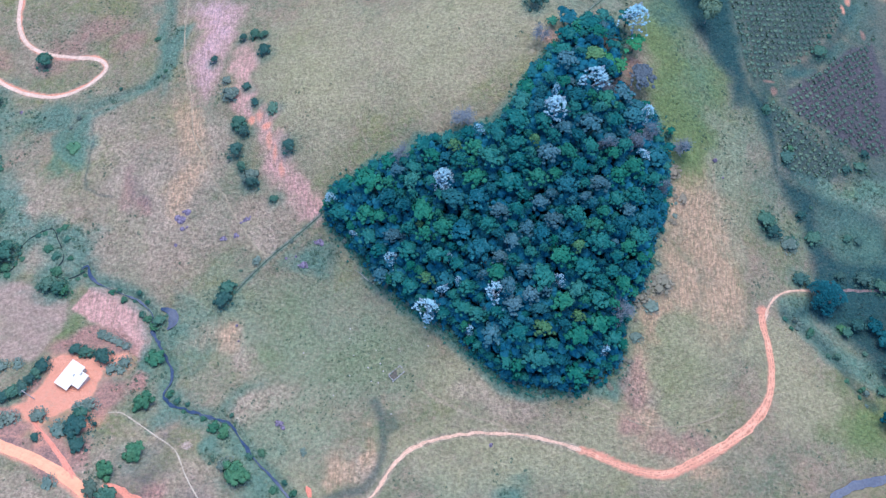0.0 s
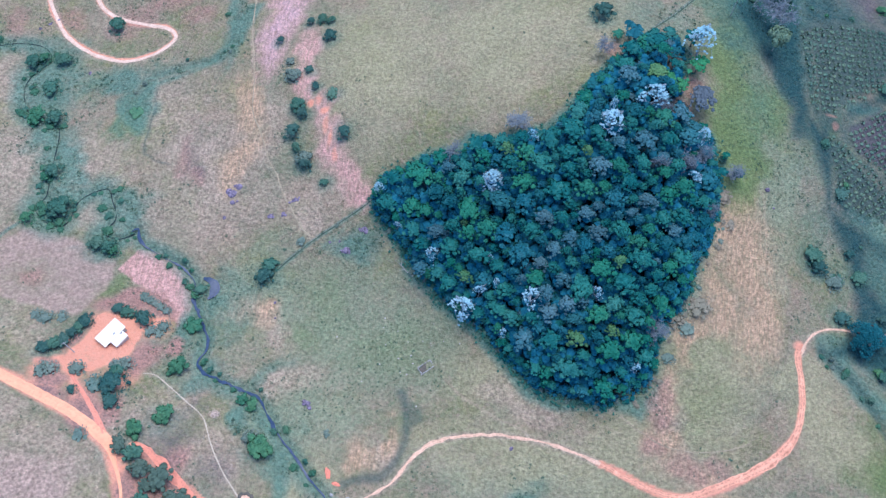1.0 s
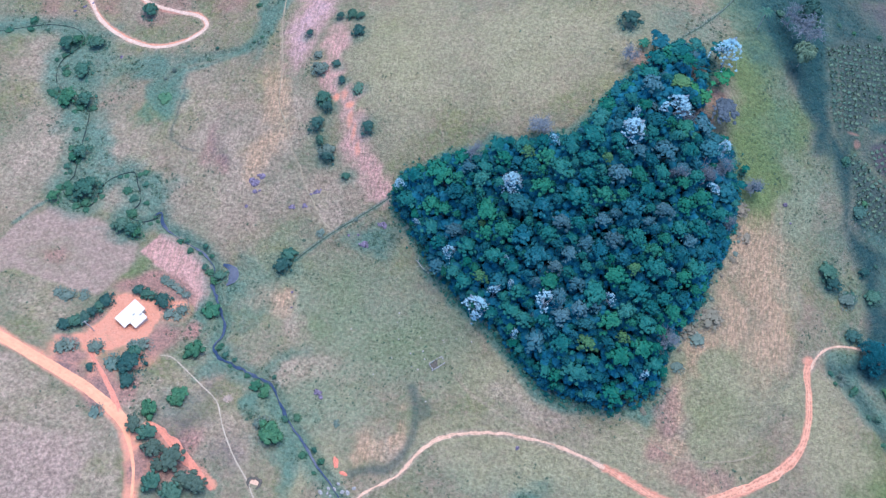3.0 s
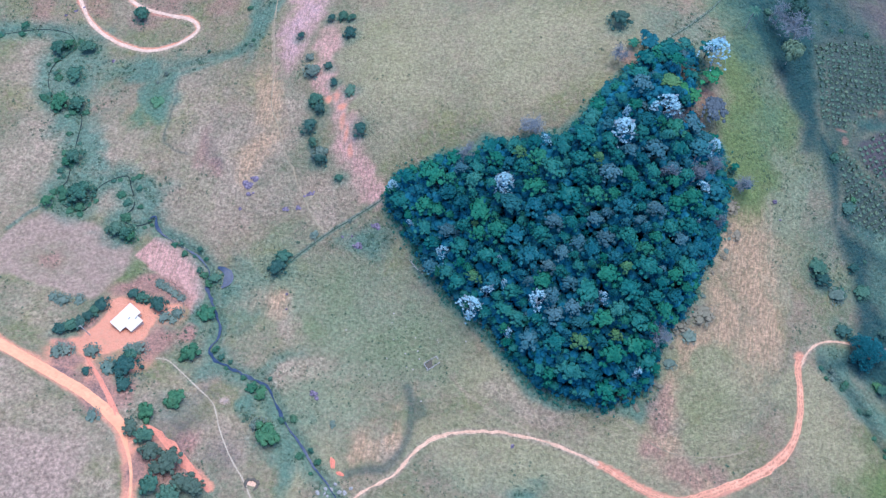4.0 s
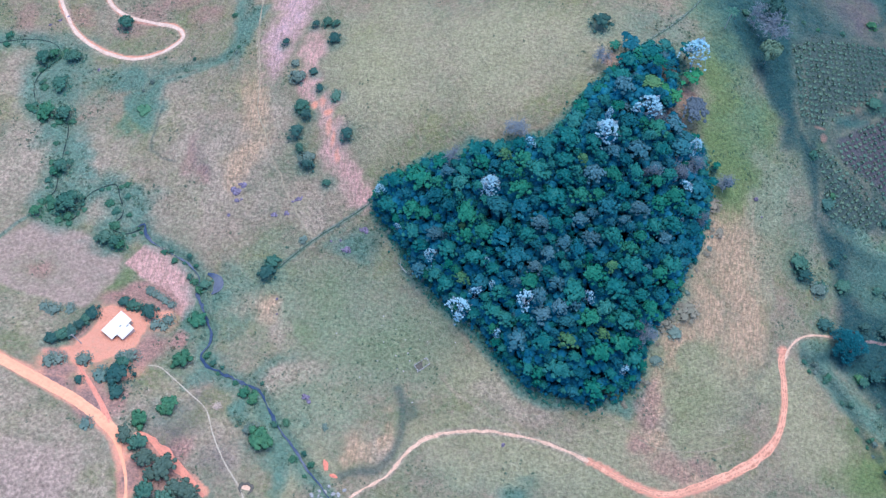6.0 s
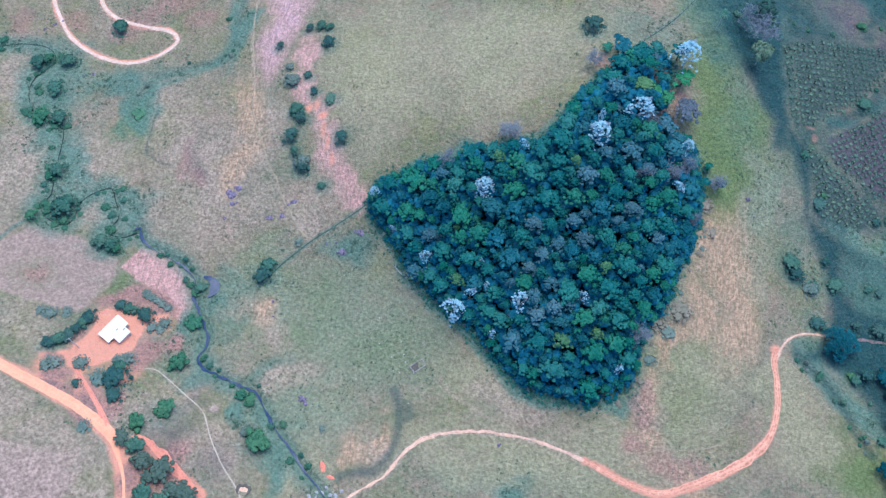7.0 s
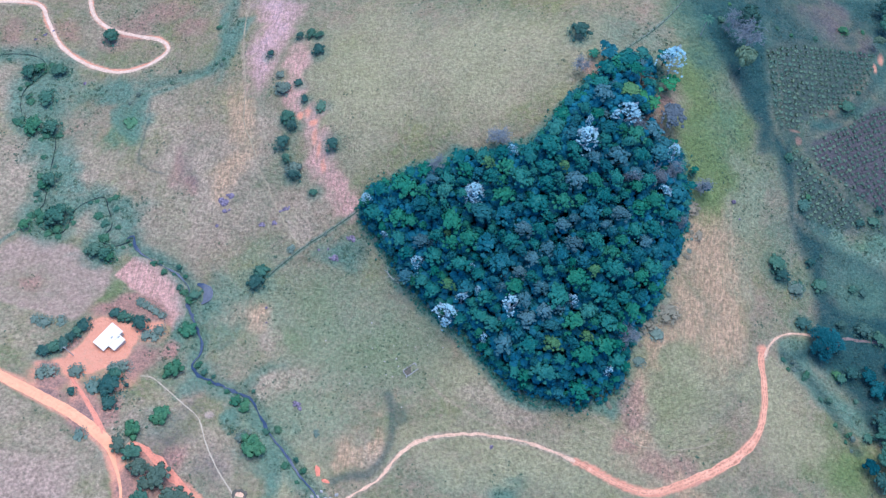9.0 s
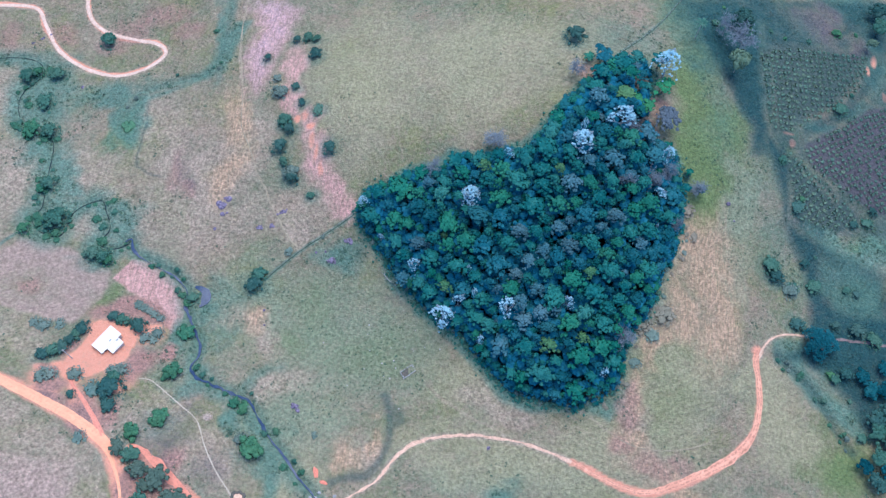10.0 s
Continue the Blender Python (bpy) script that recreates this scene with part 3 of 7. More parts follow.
def to_line(x, y, line, reach=12.0):
    """Distance to a line, up to reach, beyond which it is 99."""
    x, y = np.asarray(x, float), np.asarray(y, float)
    best = np.full(x.shape, 99.0)
    line = np.asarray(line)[:, :2]
    for a, b in zip(line[:-1], line[1:]):
        lo, hi = np.minimum(a, b) - reach, np.maximum(a, b) + reach
        near = (x > lo[0]) & (x < hi[0]) & (y > lo[1]) & (y < hi[1])
        if not near.any():
            continue
        px, py, d = x[near] - a[0], y[near] - a[1], b - a
        t = np.clip((px * d[0] + py * d[1]) / max(d @ d, 1e-6), 0, 1)
        best[near] = np.minimum(best[near], np.hypot(px - t * d[0], py - t * d[1]))
    return best


def to_poly(x, y, poly):
    """Signed distance to a polygon, positive inside."""
    x, y = np.asarray(x, float), np.asarray(y, float)
    inside = np.zeros(x.shape, bool)
    p = np.array(poly, float)
    for (x0, y0), (x1, y1) in zip(p, np.roll(p, -1, 0)):
        cut = (y0 > y) != (y1 > y)
        inside ^= cut & (x < (x1 - x0) * (y - y0) / (y1 - y0 if y1 != y0 else 1e-9) + x0)
    d = to_line(x, y, np.vstack([p, p[:1]]), 25.0)
    return np.where(inside, d, -d)


def step01(v, lo, hi):
    t = np.clip((v - lo) / (hi - lo), 0, 1)
    return t * t * (3 - 2 * t)


S_STREAM, S_BROOK, S_DITCH, S_EAST, S_GULLY = (spline(p, 1.5) for p in (STREAM, BROOK, DITCH, EAST_STREAM, GULLY))


def hills(x, y):
    z = np.full(np.shape(x), -10.0)
    for a, b, h in HILLS:
        z = z + h * np.exp(-((x - a) ** 2 + (y - b) ** 2) / 4612.8)
    r = np.hypot(x, y - 140)
    far = step01(r, 190, 700)
    z = z + far * (70 * field(x, y, 260, 5) + 25 * field(x, y, 90, 6) - 30)
    return z + (field(x, y, 22, 1) - 0.5) * 1.4 + (field(x, y, 7, 2) - 0.5) * 0.5


def land(x, y):
    x, y = np.asarray(x, float), np.asarray(y, float)
    z = hills(x, y)
    z = z - 0.9 * np.exp(-(to_line(x, y, S_STREAM) / 1.1) ** 2)
    z = z - 1.25 * np.exp(-(to_line(x, y, S_BROOK) / 1.5) ** 2)
    z = z - 0.8 * np.exp(-(to_line(x, y, S_DITCH) / 1.5) ** 2)
    z = z - 0.9 * np.exp(-(to_line(x, y, POND) / 2.0) ** 2)
    z = z - 1.1 * np.exp(-(to_line(x, y, S_GULLY) / 1.6) ** 2)
    z = z - 1.3 * np.exp(-(to_line(x, y, S_EAST) / 2.2) ** 2)
    return z


def at(x, y):
    return float(land(np.array([x]), np.array([y]))[0])


# ---- what covers the ground where ----
LINES = {name: spline(p, 1.2) for name, p in dict(hill=HILL_ROAD, drive=DRIVE, bank=BANK_TRACK, farm=FARM_TRACK, clay=CLAY_ROAD, wood=WOOD_TRACK,
         valley=VALLEY_TRACK, loop=LOOP_ROAD, foot=FOOT_PATH, terrace=TERRACE, ledge=LEDGE, ridge_a=RIDGE_A, ridge_b=RIDGE_B, ridge_c=RIDGE_C, lane=LANE, fork=FORK, spur=SPUR, trail=PASTURE_TRAIL, cow=COW_TRAIL).items()}


def spots(x, y, rows, soft=0.5):
    m = np.zeros(np.shape(x))
    for cx, cy, rx, ry in rows:
        near = (np.abs(x - cx) < 2 * rx) & (np.abs(y - cy) < 2 * ry)
        if near.any():
            e = np.hypot((x[near] - cx) / rx, (y[near] - cy) / ry)
            m[near] = np.maximum(m[near], 1 - step01(e, 1 - soft, 1 + soft))
    return m


COVERS = ("tan", "straw", "pink", "fresh", "lush", "scrub", "soil", "litter", "stubble", "garden", "tilled", "fallow", "hay", "sage", "lilac")


def covers(x, y):
    """How far each kind of cover holds at these places, 0..1."""
    x, y = np.asarray(x, float), np.asarray(y, float)
    wx = x + (field(x, y, 20, 15) - 0.5) * 12 + (field(x, y, 8, 11) - 0.5) * 7 + (field(x, y, 2.6, 12) - 0.5) * 3
    wy = y + (field(x, y, 20, 16) - 0.5) * 12 + (field(x, y, 8, 13) - 0.5) * 7 + (field(x, y, 2.6, 14) - 0.5) * 3
    lx, ly = x * 0.75 + wx * 0.25, y * 0.75 + wy * 0.25
    c = {}
    c["tan"] = np.maximum(spots(wx, wy, TAN, 0.85), 0.85 * step01(to_poly(wx, wy, SOUTH_FIELD), -1, 3))
    c["straw"] = spots(wx, wy, STRAW, 0.85)
    c["pink"] = np.maximum(0.92 * spots(lx * 0.3 + wx * 0.7, ly * 0.3 + wy * 0.7, EROSION, 0.8), step01(to_poly(lx, ly, MOWN), -0.6, 0.6))
    c["fresh"] = np.maximum(spots(wx, wy, FRESH, 0.9), 0.38 * spots(wx, wy, FRESH_THIN, 0.9))
    lush = np.maximum(spots(wx, wy, LUSH + LUSH_WEST, 0.85), spots(wx, wy, MEADOW, 0.7))
    lush = np.maximum(lush, 0.95 * np.exp(-(to_line(lx + 1.5, ly, S_STREAM) / 6.0) ** 2))
    lush = np.maximum(lush, 0.9 * np.exp(-(to_line(lx, ly, S_BROOK) / 4.2) ** 2))
    lush = np.maximum(lush, 0.8 * np.exp(-(to_line(lx, ly, S_DITCH) / 3.5) ** 2))
    c["lilac"] = 0.45 * spots(wx, wy, [(-85.7, 219.1, 7.0, 19.0), (-85.5, 234.0, 10.0, 12.0)], 0.8)
    c["sage"] = 0.75 * spots(wx, wy, GREENISH, 0.9)
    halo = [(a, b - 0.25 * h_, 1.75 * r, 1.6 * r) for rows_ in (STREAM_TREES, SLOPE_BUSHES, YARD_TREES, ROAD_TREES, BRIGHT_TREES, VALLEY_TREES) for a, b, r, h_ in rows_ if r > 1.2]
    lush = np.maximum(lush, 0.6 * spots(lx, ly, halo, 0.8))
    lush = np.maximum(lush, 0.45 * spots(wx, wy, VALE, 0.9))
    for land_ in TEAL_AREAS + BANK_AREAS + [VALE_MEADOW]:
        lush = np.maximum(lush, (0.45 if land_ is BANK_AREAS[1] else 0.9) * step01(to_poly(lx, ly, land_), -2.0, 2.5))
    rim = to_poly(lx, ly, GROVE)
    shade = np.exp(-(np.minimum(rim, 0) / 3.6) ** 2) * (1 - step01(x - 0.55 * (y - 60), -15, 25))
    for f_line in (FENCE_WEST, FENCE_NORTH, FENCE_RIDGE):
        lush = np.maximum(lush, 0.85 * np.exp(-(to_line(x, y, f_line) / 0.9) ** 2))
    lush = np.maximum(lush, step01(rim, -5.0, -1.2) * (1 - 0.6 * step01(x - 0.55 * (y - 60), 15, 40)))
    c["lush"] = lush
    c["scrub"] = np.maximum(0.9 * spots(wx, wy, SCRUB, 0.9), 0.5 * np.exp(-(to_line(lx, ly, S_GULLY) / 2.6) ** 2))
    # soft shade along the grove's west rim, painted as scrub colour
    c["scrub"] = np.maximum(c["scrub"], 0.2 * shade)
    c["scrub"] = np.maximum(c["scrub"], 0.55 * np.exp(-(to_line(lx, ly, spline(BOWL, 2.0)) / 2.0) ** 2))
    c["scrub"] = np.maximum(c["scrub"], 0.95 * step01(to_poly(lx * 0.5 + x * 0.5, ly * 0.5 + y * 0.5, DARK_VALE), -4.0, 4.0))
    c["scrub"] = c["scrub"] * (1 - 0.55 * step01(to_poly(lx, ly, VALE_MEADOW), -3, 4))
    c["scrub"] = np.maximum(c["scrub"], 0.82 * step01(to_poly(lx, ly, FAR_SLOPE), -4, 4) * (1 - 0.7 * spots(wx, wy, FALLOW, 0.95)))
    c["scrub"] = np.maximum(c["scrub"], 0.45 * step01(to_poly(lx, ly, WEDGE), -1.6, 1.6))
    # shadow lines of the terrace edges, painted on as thin scrub colour
    for f_line in (BANK_EDGE, GARDEN_EDGE):
        c["scrub"] = np.maximum(c["scrub"], 0.5 * np.exp(-(to_line(lx, ly, f_line) / 0.8) ** 2))
    soil = np.maximum(np.maximum(spots(lx, ly, RAW_SOIL, 0.5), spots(lx, ly, RED_BANK, 0.6)), np.maximum(step01(to_poly(lx, ly, YARD), -0.9, 0.7), 0.42 * step01(to_poly(lx * 0.5 + wx * 0.5, ly * 0.5 + wy * 0.5, YARD), -7, -1)))
    soil = np.maximum(soil, 0.72 * spots(lx, ly, [(-60.5, 171.0, 1.3, 3.6), (-58.0, 166.0, 1.1, 3.2), (-55.2, 160.5, 1.1, 2.8), (-64.5, 183.0, 1.2, 2.6), (-137.5, 74.0, 7.0, 5.0), (-121.5, 68.0, 5.0, 5.0), (-111.0, 78.5, 4.0, 5.0)], 0.8))
    for name, k in (("hill", 0.5), ("drive", 0.5), ("bank", 0.8), ("clay", 0.55), ("loop", 0.6)):
        w = LINES[name][:, 2].mean() * 0.5
        soil = np.maximum(soil, 1 - step01(to_line(lx * k + x * (1 - k), ly * k + y * (1 - k), LINES[name]), w * 0.6, w * 1.5 + (0.9 if name in ("hill", "drive") else 0)))
    c["soil"] = soil
    worn = np.zeros(x.shape)
    for name, w, s in (("farm", 0.9, 0.9), ("foot", 0.7, 0.6), ("trail", 0.6, 0.8), ("cow", 0.4, 0.7), ("terrace", 0.35, 0.5), ("ledge", 0.35, 0.45), ("ridge_a", 0.5, 0.6), ("ridge_b", 0.4, 0.5), ("ridge_c", 0.4, 0.5), ("lane", 0.8, 0.75), ("fork", 0.9, 0.8), ("spur", 0.35, 0.3), ("loop", 1.6, 0.85), ("valley", 0.9, 0.8)):
        worn = np.maximum(worn, s * (1 - step01(to_line(x, y, LINES[name]), w * 0.5, w * 2.0)))
    c["tan"] = np.maximum(c["tan"], worn)
    glade = spots(lx, ly, CLEARINGS, 0.3)
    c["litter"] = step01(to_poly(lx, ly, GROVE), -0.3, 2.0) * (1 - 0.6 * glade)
    c["garden"] = np.maximum(spots(wx * 0.5 + x * 0.5, wy * 0.5 + y * 0.5, GARDEN, 0.6), 0.6 * glade)
    c["garden"] = np.maximum(c["garden"], 0.6 * spots(wx * 0.5 + x * 0.5, wy * 0.5 + y * 0.5, HEATH, 0.7))
    c["garden"] = c["garden"] * (1 - 0.95 * step01(to_poly(lx, ly, YARD), -1.2, 0.6))
    c["stubble"] = np.maximum(0.8 * step01(to_poly(lx, ly, CROP_FIELD), -1.5, 1.5) * (1 - 0.5 * spots(lx, ly, [(-155.5, 110.0, 9.0, 6.5)], 0.8)), 0.75 * step01(to_poly(wx, wy, SOUTH_FIELD), -1, 3) * step01(field(x, y, 30, 71), 0.3, 0.6))
    c["tilled"] = 0.7 * step01(to_poly(lx, ly, COFFEE_LAND), -2, 2)
    c["hay"] = 0.74 * spots(wx, wy, HAY, 0.9)
    c["fallow"] = np.maximum(0.75 * spots(wx, wy, FALLOW, 0.95), 0.42 * spots(wx, wy, DULL_TURF, 0.95))
    c["fallow"] = np.maximum(c["fallow"], 0.8 * step01(to_poly(lx, ly, PLANTATION_B), -2, 3))
    for poly in (PLANTATION_A, PLANTATION_B, PLANTATION_C):
        c["tilled"] = np.maximum(c["tilled"], step01(to_poly(lx, ly, poly), -1.5, 1.5))
    green = np.maximum(np.exp(-(to_line(lx, ly, GREEN_STRIP) / 4.0) ** 2), np.exp(-(to_line(lx, ly, GREEN_EDGE) / 2.2) ** 2))
    c["tilled"] = c["tilled"] * (1 - green)
    c["scrub"] = np.maximum(c["scrub"], 0.7 * green)
    return c


# ---- materials ----
def material(name, rough=0.9, spec=0.25):
    m = bpy.data.materials.new(name)
    m.use_nodes = True
    b = m.node_tree.nodes["Principled BSDF"]
    b.inputs["Roughness"].default_value = rough
    b.inputs["Specular IOR Level"].default_value = spec
    return m, m.node_tree, b


def put(nt, kind, links=(), **values):
    n = nt.nodes.new(kind)
    for k, v in values.items():
        n.inputs[k.replace("_", " ")].default_value = v
    for socket, src in links:
        nt.links.new(src, n.inputs[socket])
    return n


def noise_out(nt, vector, scale, detail=3.0, rough=0.6):
    n = put(nt, "ShaderNodeTexNoise", [("Vector", vector)], Scale=scale, Detail=detail, Roughness=rough)
    return n.outputs["Fac"]


def mix(nt, fac, a, b):
    n = nt.nodes.new("ShaderNodeMix")
    n.data_type = 'RGBA'
    for i, v in ((0, fac), (6, a), (7, b)):
        if isinstance(v, (int, float)):
            n.inputs[i].default_value = v
        elif isinstance(v, tuple):
            n.inputs[i].default_value = (*v, 1)
        else:
            nt.links.new(v, n.inputs[i])
    return n.outputs[2]


def sums(nt, op, a, b, c=None, clamp=False):
    n = nt.nodes.new("ShaderNodeMath")
    n.operation, n.use_clamp = op, clamp
    for i, v in enumerate((a, b, c)):
        if v is None:
            continue
        if isinstance(v, (int, float)):
            n.inputs[i].default_value = v
        else:
            nt.links.new(v, n.inputs[i])
    return n.outputs[0]


def remap(nt, v, lo, hi, a=0.0, b=1.0):
    n = put(nt, "ShaderNodeMapRange", [("Value", v)], From_Min=lo, From_Max=hi, To_Min=a, To_Max=b)
    return n.outputs[0]


def bump(nt, bsdf, height, strength, distance):
    n = put(nt, "ShaderNodeBump", [("Height", height)], Strength=strength, Distance=distance)
    nt.links.new(n.outputs[0], bsdf.inputs["Normal"])


def place(nt):
    return nt.nodes.new("ShaderNodeNewGeometry").outputs["Position"]


COVER_TINTS = {  # two colours each: the thin and the thick of it
    "sage": ((0.345, 0.385, 0.24), (0.235, 0.29, 0.175)),
    "hay": ((0.515, 0.45, 0.265), (0.37, 0.345, 0.185)),
    "tan": ((0.57, 0.42, 0.30), (0.385, 0.30, 0.21)),
    "fresh": ((0.205, 0.285, 0.095), (0.135, 0.21, 0.08)),
    "straw": ((0.73, 0.475, 0.295), (0.385, 0.27, 0.15)),
    "stubble": ((0.58, 0.405, 0.315), (0.34, 0.25, 0.19)),
    "pink": ((0.90, 0.51, 0.42), (0.64, 0.345, 0.285)),
    "lilac": ((0.74, 0.53, 0.54), (0.52, 0.385, 0.41)),
    "lush": ((0.165, 0.29, 0.21), (0.11, 0.23, 0.168)),
    # scrub's own green, with the valley's blue shade and haze put into it
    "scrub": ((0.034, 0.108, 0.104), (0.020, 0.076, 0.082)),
    "soil": ((0.98, 0.445, 0.285), (0.93, 0.40, 0.25)),
    "garden": ((0.58, 0.315, 0.24), (0.31, 0.20, 0.155)),
    "tilled": ((0.115, 0.155, 0.13), (0.075, 0.122, 0.105)),
    "fallow": ((0.17, 0.14, 0.15), (0.115, 0.105, 0.12)),
    # floor litter, with the blue shade under the trees put into its colour
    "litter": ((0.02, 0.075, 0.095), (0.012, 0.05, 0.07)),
}


COVER_RAG = {"scrub": 0.7, "lush": 0.9, "fresh": 1.1, "tilled": 0.8}
COVER_MOST = {"tan": 0.85, "straw": 0.9, "fresh": 0.88, "lush": 0.85, "scrub": 0.95, "pink": 0.9}


def ground_material():
    m, nt, b = material("pasture", 0.95, 0.15)
    p = place(nt)
    n_big = noise_out(nt, p, 0.035, 4)
    n_mid = noise_out(nt, p, 0.28, 4, 0.65)
    n_fine = noise_out(nt, p, 1.15, 4, 0.7)
    n_grit = noise_out(nt, p, 5.0, 3, 0.7)
    n_turf = sums(nt, 'ADD', sums(nt, 'MULTIPLY', n_mid, 0.55), sums(nt, 'MULTIPLY', n_fine, 0.45))
    mid = np.array(CROP_FIELD).mean(0)
    round_field = put(nt, "ShaderNodeMapping", [("Vector", p)])
    round_field.inputs["Location"].default_value = (-mid[0], -mid[1], 0)
    round_field.inputs["Rotation"].default_value = (0, 0, radians(-26))
    wave = put(nt, "ShaderNodeTexWave", [("Vector", round_field.outputs[0])], Scale=0.2, Distortion=9.0, Detail=4.0, Detail_Scale=0.4)
    wave.wave_type = 'BANDS'
    wave.bands_direction = 'Y'
    n_patch = noise_out(nt, p, 0.11, 5, 0.7)
    lay = sums(nt, 'ADD', sums(nt, 'MULTIPLY', n_big, 0.5), sums(nt, 'MULTIPLY', n_patch, 0.5))
    col = mix(nt, remap(nt, lay, 0.34, 0.66), (0.245, 0.275, 0.155), (0.46, 0.345, 0.235))
    for seed, size, low, high, most, tone in ((3.0, 0.040, 0.47, 0.66, 0.85, (0.27, 0.28, 0.10)), (17.0, 0.055, 0.50, 0.68, 0.8, (0.44, 0.30, 0.205)),
                                              (31.0, 0.05, 0.50, 0.68, 0.62, (0.15, 0.215, 0.125)), (47.0, 0.16, 0.52, 0.68, 0.6, (0.25, 0.215, 0.135)), (59.0, 0.35, 0.54, 0.66, 0.5, (0.12, 0.20, 0.10)), (67.0, 0.45, 0.53, 0.66, 0.6, (0.49, 0.35, 0.255))):
        shift = put(nt, "ShaderNodeVectorMath", [(0, p)])
        shift.inputs[1].default_value = (seed * 37, seed * 53, 0)
        col = mix(nt, remap(nt, noise_out(nt, shift.outputs[0], size, 5, 0.68), low, high, 0, most), col, tone)
    col = mix(nt, remap(nt, n_turf, 0.47, 0.62, 0, 0.45), col, (0.135, 0.16, 0.078))
    split = nt.nodes.new("ShaderNodeSeparateXYZ")
    nt.links.new(p, split.inputs[0])
    wander = sums(nt, 'ADD', sums(nt, 'MULTIPLY', split.outputs[2], 9.0), sums(nt, 'MULTIPLY', n_patch, 22.0))
    tread = remap(nt, sums(nt, 'SINE', wander, 0.0), 0.55, 1.0)
    col = mix(nt, sums(nt, 'MULTIPLY', tread, remap(nt, n_mid, 0.42, 0.62, 0, 0.4)), col, (0.43, 0.32, 0.225))
    long = put(nt, "ShaderNodeMapping", [("Vector", p)])
    long.inputs["Rotation"].default_value = (0, 0, radians(-12))
    long.inputs["Scale"].default_value = (1.0, 0.16, 1.0)
    n_streak = noise_out(nt, long.outputs[0], 1.3, 4, 0.65)
    col = mix(nt, remap(nt, n_grit, 0.50, 0.68, 0, 0.5), col, (0.44, 0.365, 0.26))
    col = mix(nt, remap(nt, n_grit, 0.46, 0.32, 0, 0.35), col, (0.11, 0.14, 0.075))
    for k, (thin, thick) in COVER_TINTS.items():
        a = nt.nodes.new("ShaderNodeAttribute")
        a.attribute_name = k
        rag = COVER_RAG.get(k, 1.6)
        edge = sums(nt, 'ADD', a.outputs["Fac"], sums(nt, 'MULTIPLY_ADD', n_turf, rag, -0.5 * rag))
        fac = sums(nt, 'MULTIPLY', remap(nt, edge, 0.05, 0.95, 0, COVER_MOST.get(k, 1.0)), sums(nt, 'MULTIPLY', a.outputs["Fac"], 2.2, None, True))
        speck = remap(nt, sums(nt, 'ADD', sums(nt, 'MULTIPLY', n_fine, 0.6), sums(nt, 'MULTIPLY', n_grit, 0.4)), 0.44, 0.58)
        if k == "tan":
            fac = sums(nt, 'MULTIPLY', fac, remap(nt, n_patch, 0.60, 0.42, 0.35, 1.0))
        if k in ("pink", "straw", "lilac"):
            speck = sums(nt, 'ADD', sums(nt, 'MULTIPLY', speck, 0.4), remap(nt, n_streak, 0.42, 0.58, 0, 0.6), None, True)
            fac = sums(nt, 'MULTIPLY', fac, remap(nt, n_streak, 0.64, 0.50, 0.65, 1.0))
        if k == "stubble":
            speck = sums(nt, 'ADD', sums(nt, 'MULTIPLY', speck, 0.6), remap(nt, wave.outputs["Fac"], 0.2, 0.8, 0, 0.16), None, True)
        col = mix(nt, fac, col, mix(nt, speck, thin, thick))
    rough_turf = nt.nodes.new("ShaderNodeAttribute")
    rough_turf.attribute_name = "tan"
    n_clump = noise_out(nt, p, 0.8, 3, 0.6)
    bare = nt.nodes.new("ShaderNodeAttribute")
    bare.attribute_name = "soil"
    much = sums(nt, 'MULTIPLY', sums(nt, 'MULTIPLY_ADD', rough_turf.outputs["Fac"], 0.75, 0.25), sums(nt, 'SUBTRACT', 1.0, bare.outputs["Fac"], None, True))
    col = mix(nt, sums(nt, 'MULTIPLY', much, remap(nt, n_clump, 0.54, 0.64, 0, 0.3)), col, (0.165, 0.19, 0.11))
    col = mix(nt, sums(nt, 'MULTIPLY', much, remap(nt, n_clump, 0.43, 0.34, 0, 0.25)), col, (0.52, 0.40, 0.30))
    shade = nt.nodes.new("ShaderNodeAttribute")
    shade.attribute_name = "litter"
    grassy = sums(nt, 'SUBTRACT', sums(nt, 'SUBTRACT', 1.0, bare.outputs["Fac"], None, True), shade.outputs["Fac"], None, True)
    for k in ("scrub", "tilled", "fallow"):
        a = nt.nodes.new("ShaderNodeAttribute")
        a.attribute_name = k
        grassy = sums(nt, 'SUBTRACT', grassy, sums(nt, 'MULTIPLY', a.outputs["Fac"], 0.8), None, True)
    hum = put(nt, "ShaderNodeTexNoise", [("Vector", p)], Scale=0.85, Detail=4.0, Roughness=0.66).outputs["Fac"]
    bent = put(nt, "ShaderNodeVectorMath", [(0, p), (1, put(nt, "ShaderNodeTexNoise", [("Vector", p)], Scale=0.7, Detail=2.0).outputs["Color"])])
    cells = put(nt, "ShaderNodeTexVoronoi", [("Vector", bent.outputs[0])], Scale=0.55)
    cells.feature = 'DISTANCE_TO_EDGE'
    vein = sums(nt, 'MULTIPLY', remap(nt, cells.outputs["Distance"], 0.16, 0.02), remap(nt, n_mid, 0.4, 0.6))
    clod = sums(nt, 'ADD', sums(nt, 'MULTIPLY', remap(nt, hum, 0.36, 0.64, -0.36, 0.36), sums(nt, 'MULTIPLY_ADD', much, 0.45, 0.5)), sums(nt, 'MULTIPLY', sums(nt, 'MULTIPLY', much, vein), 0.22))
    tone = put(nt, "ShaderNodeVectorMath", [(0, col)])
    tone.operation = 'SCALE'
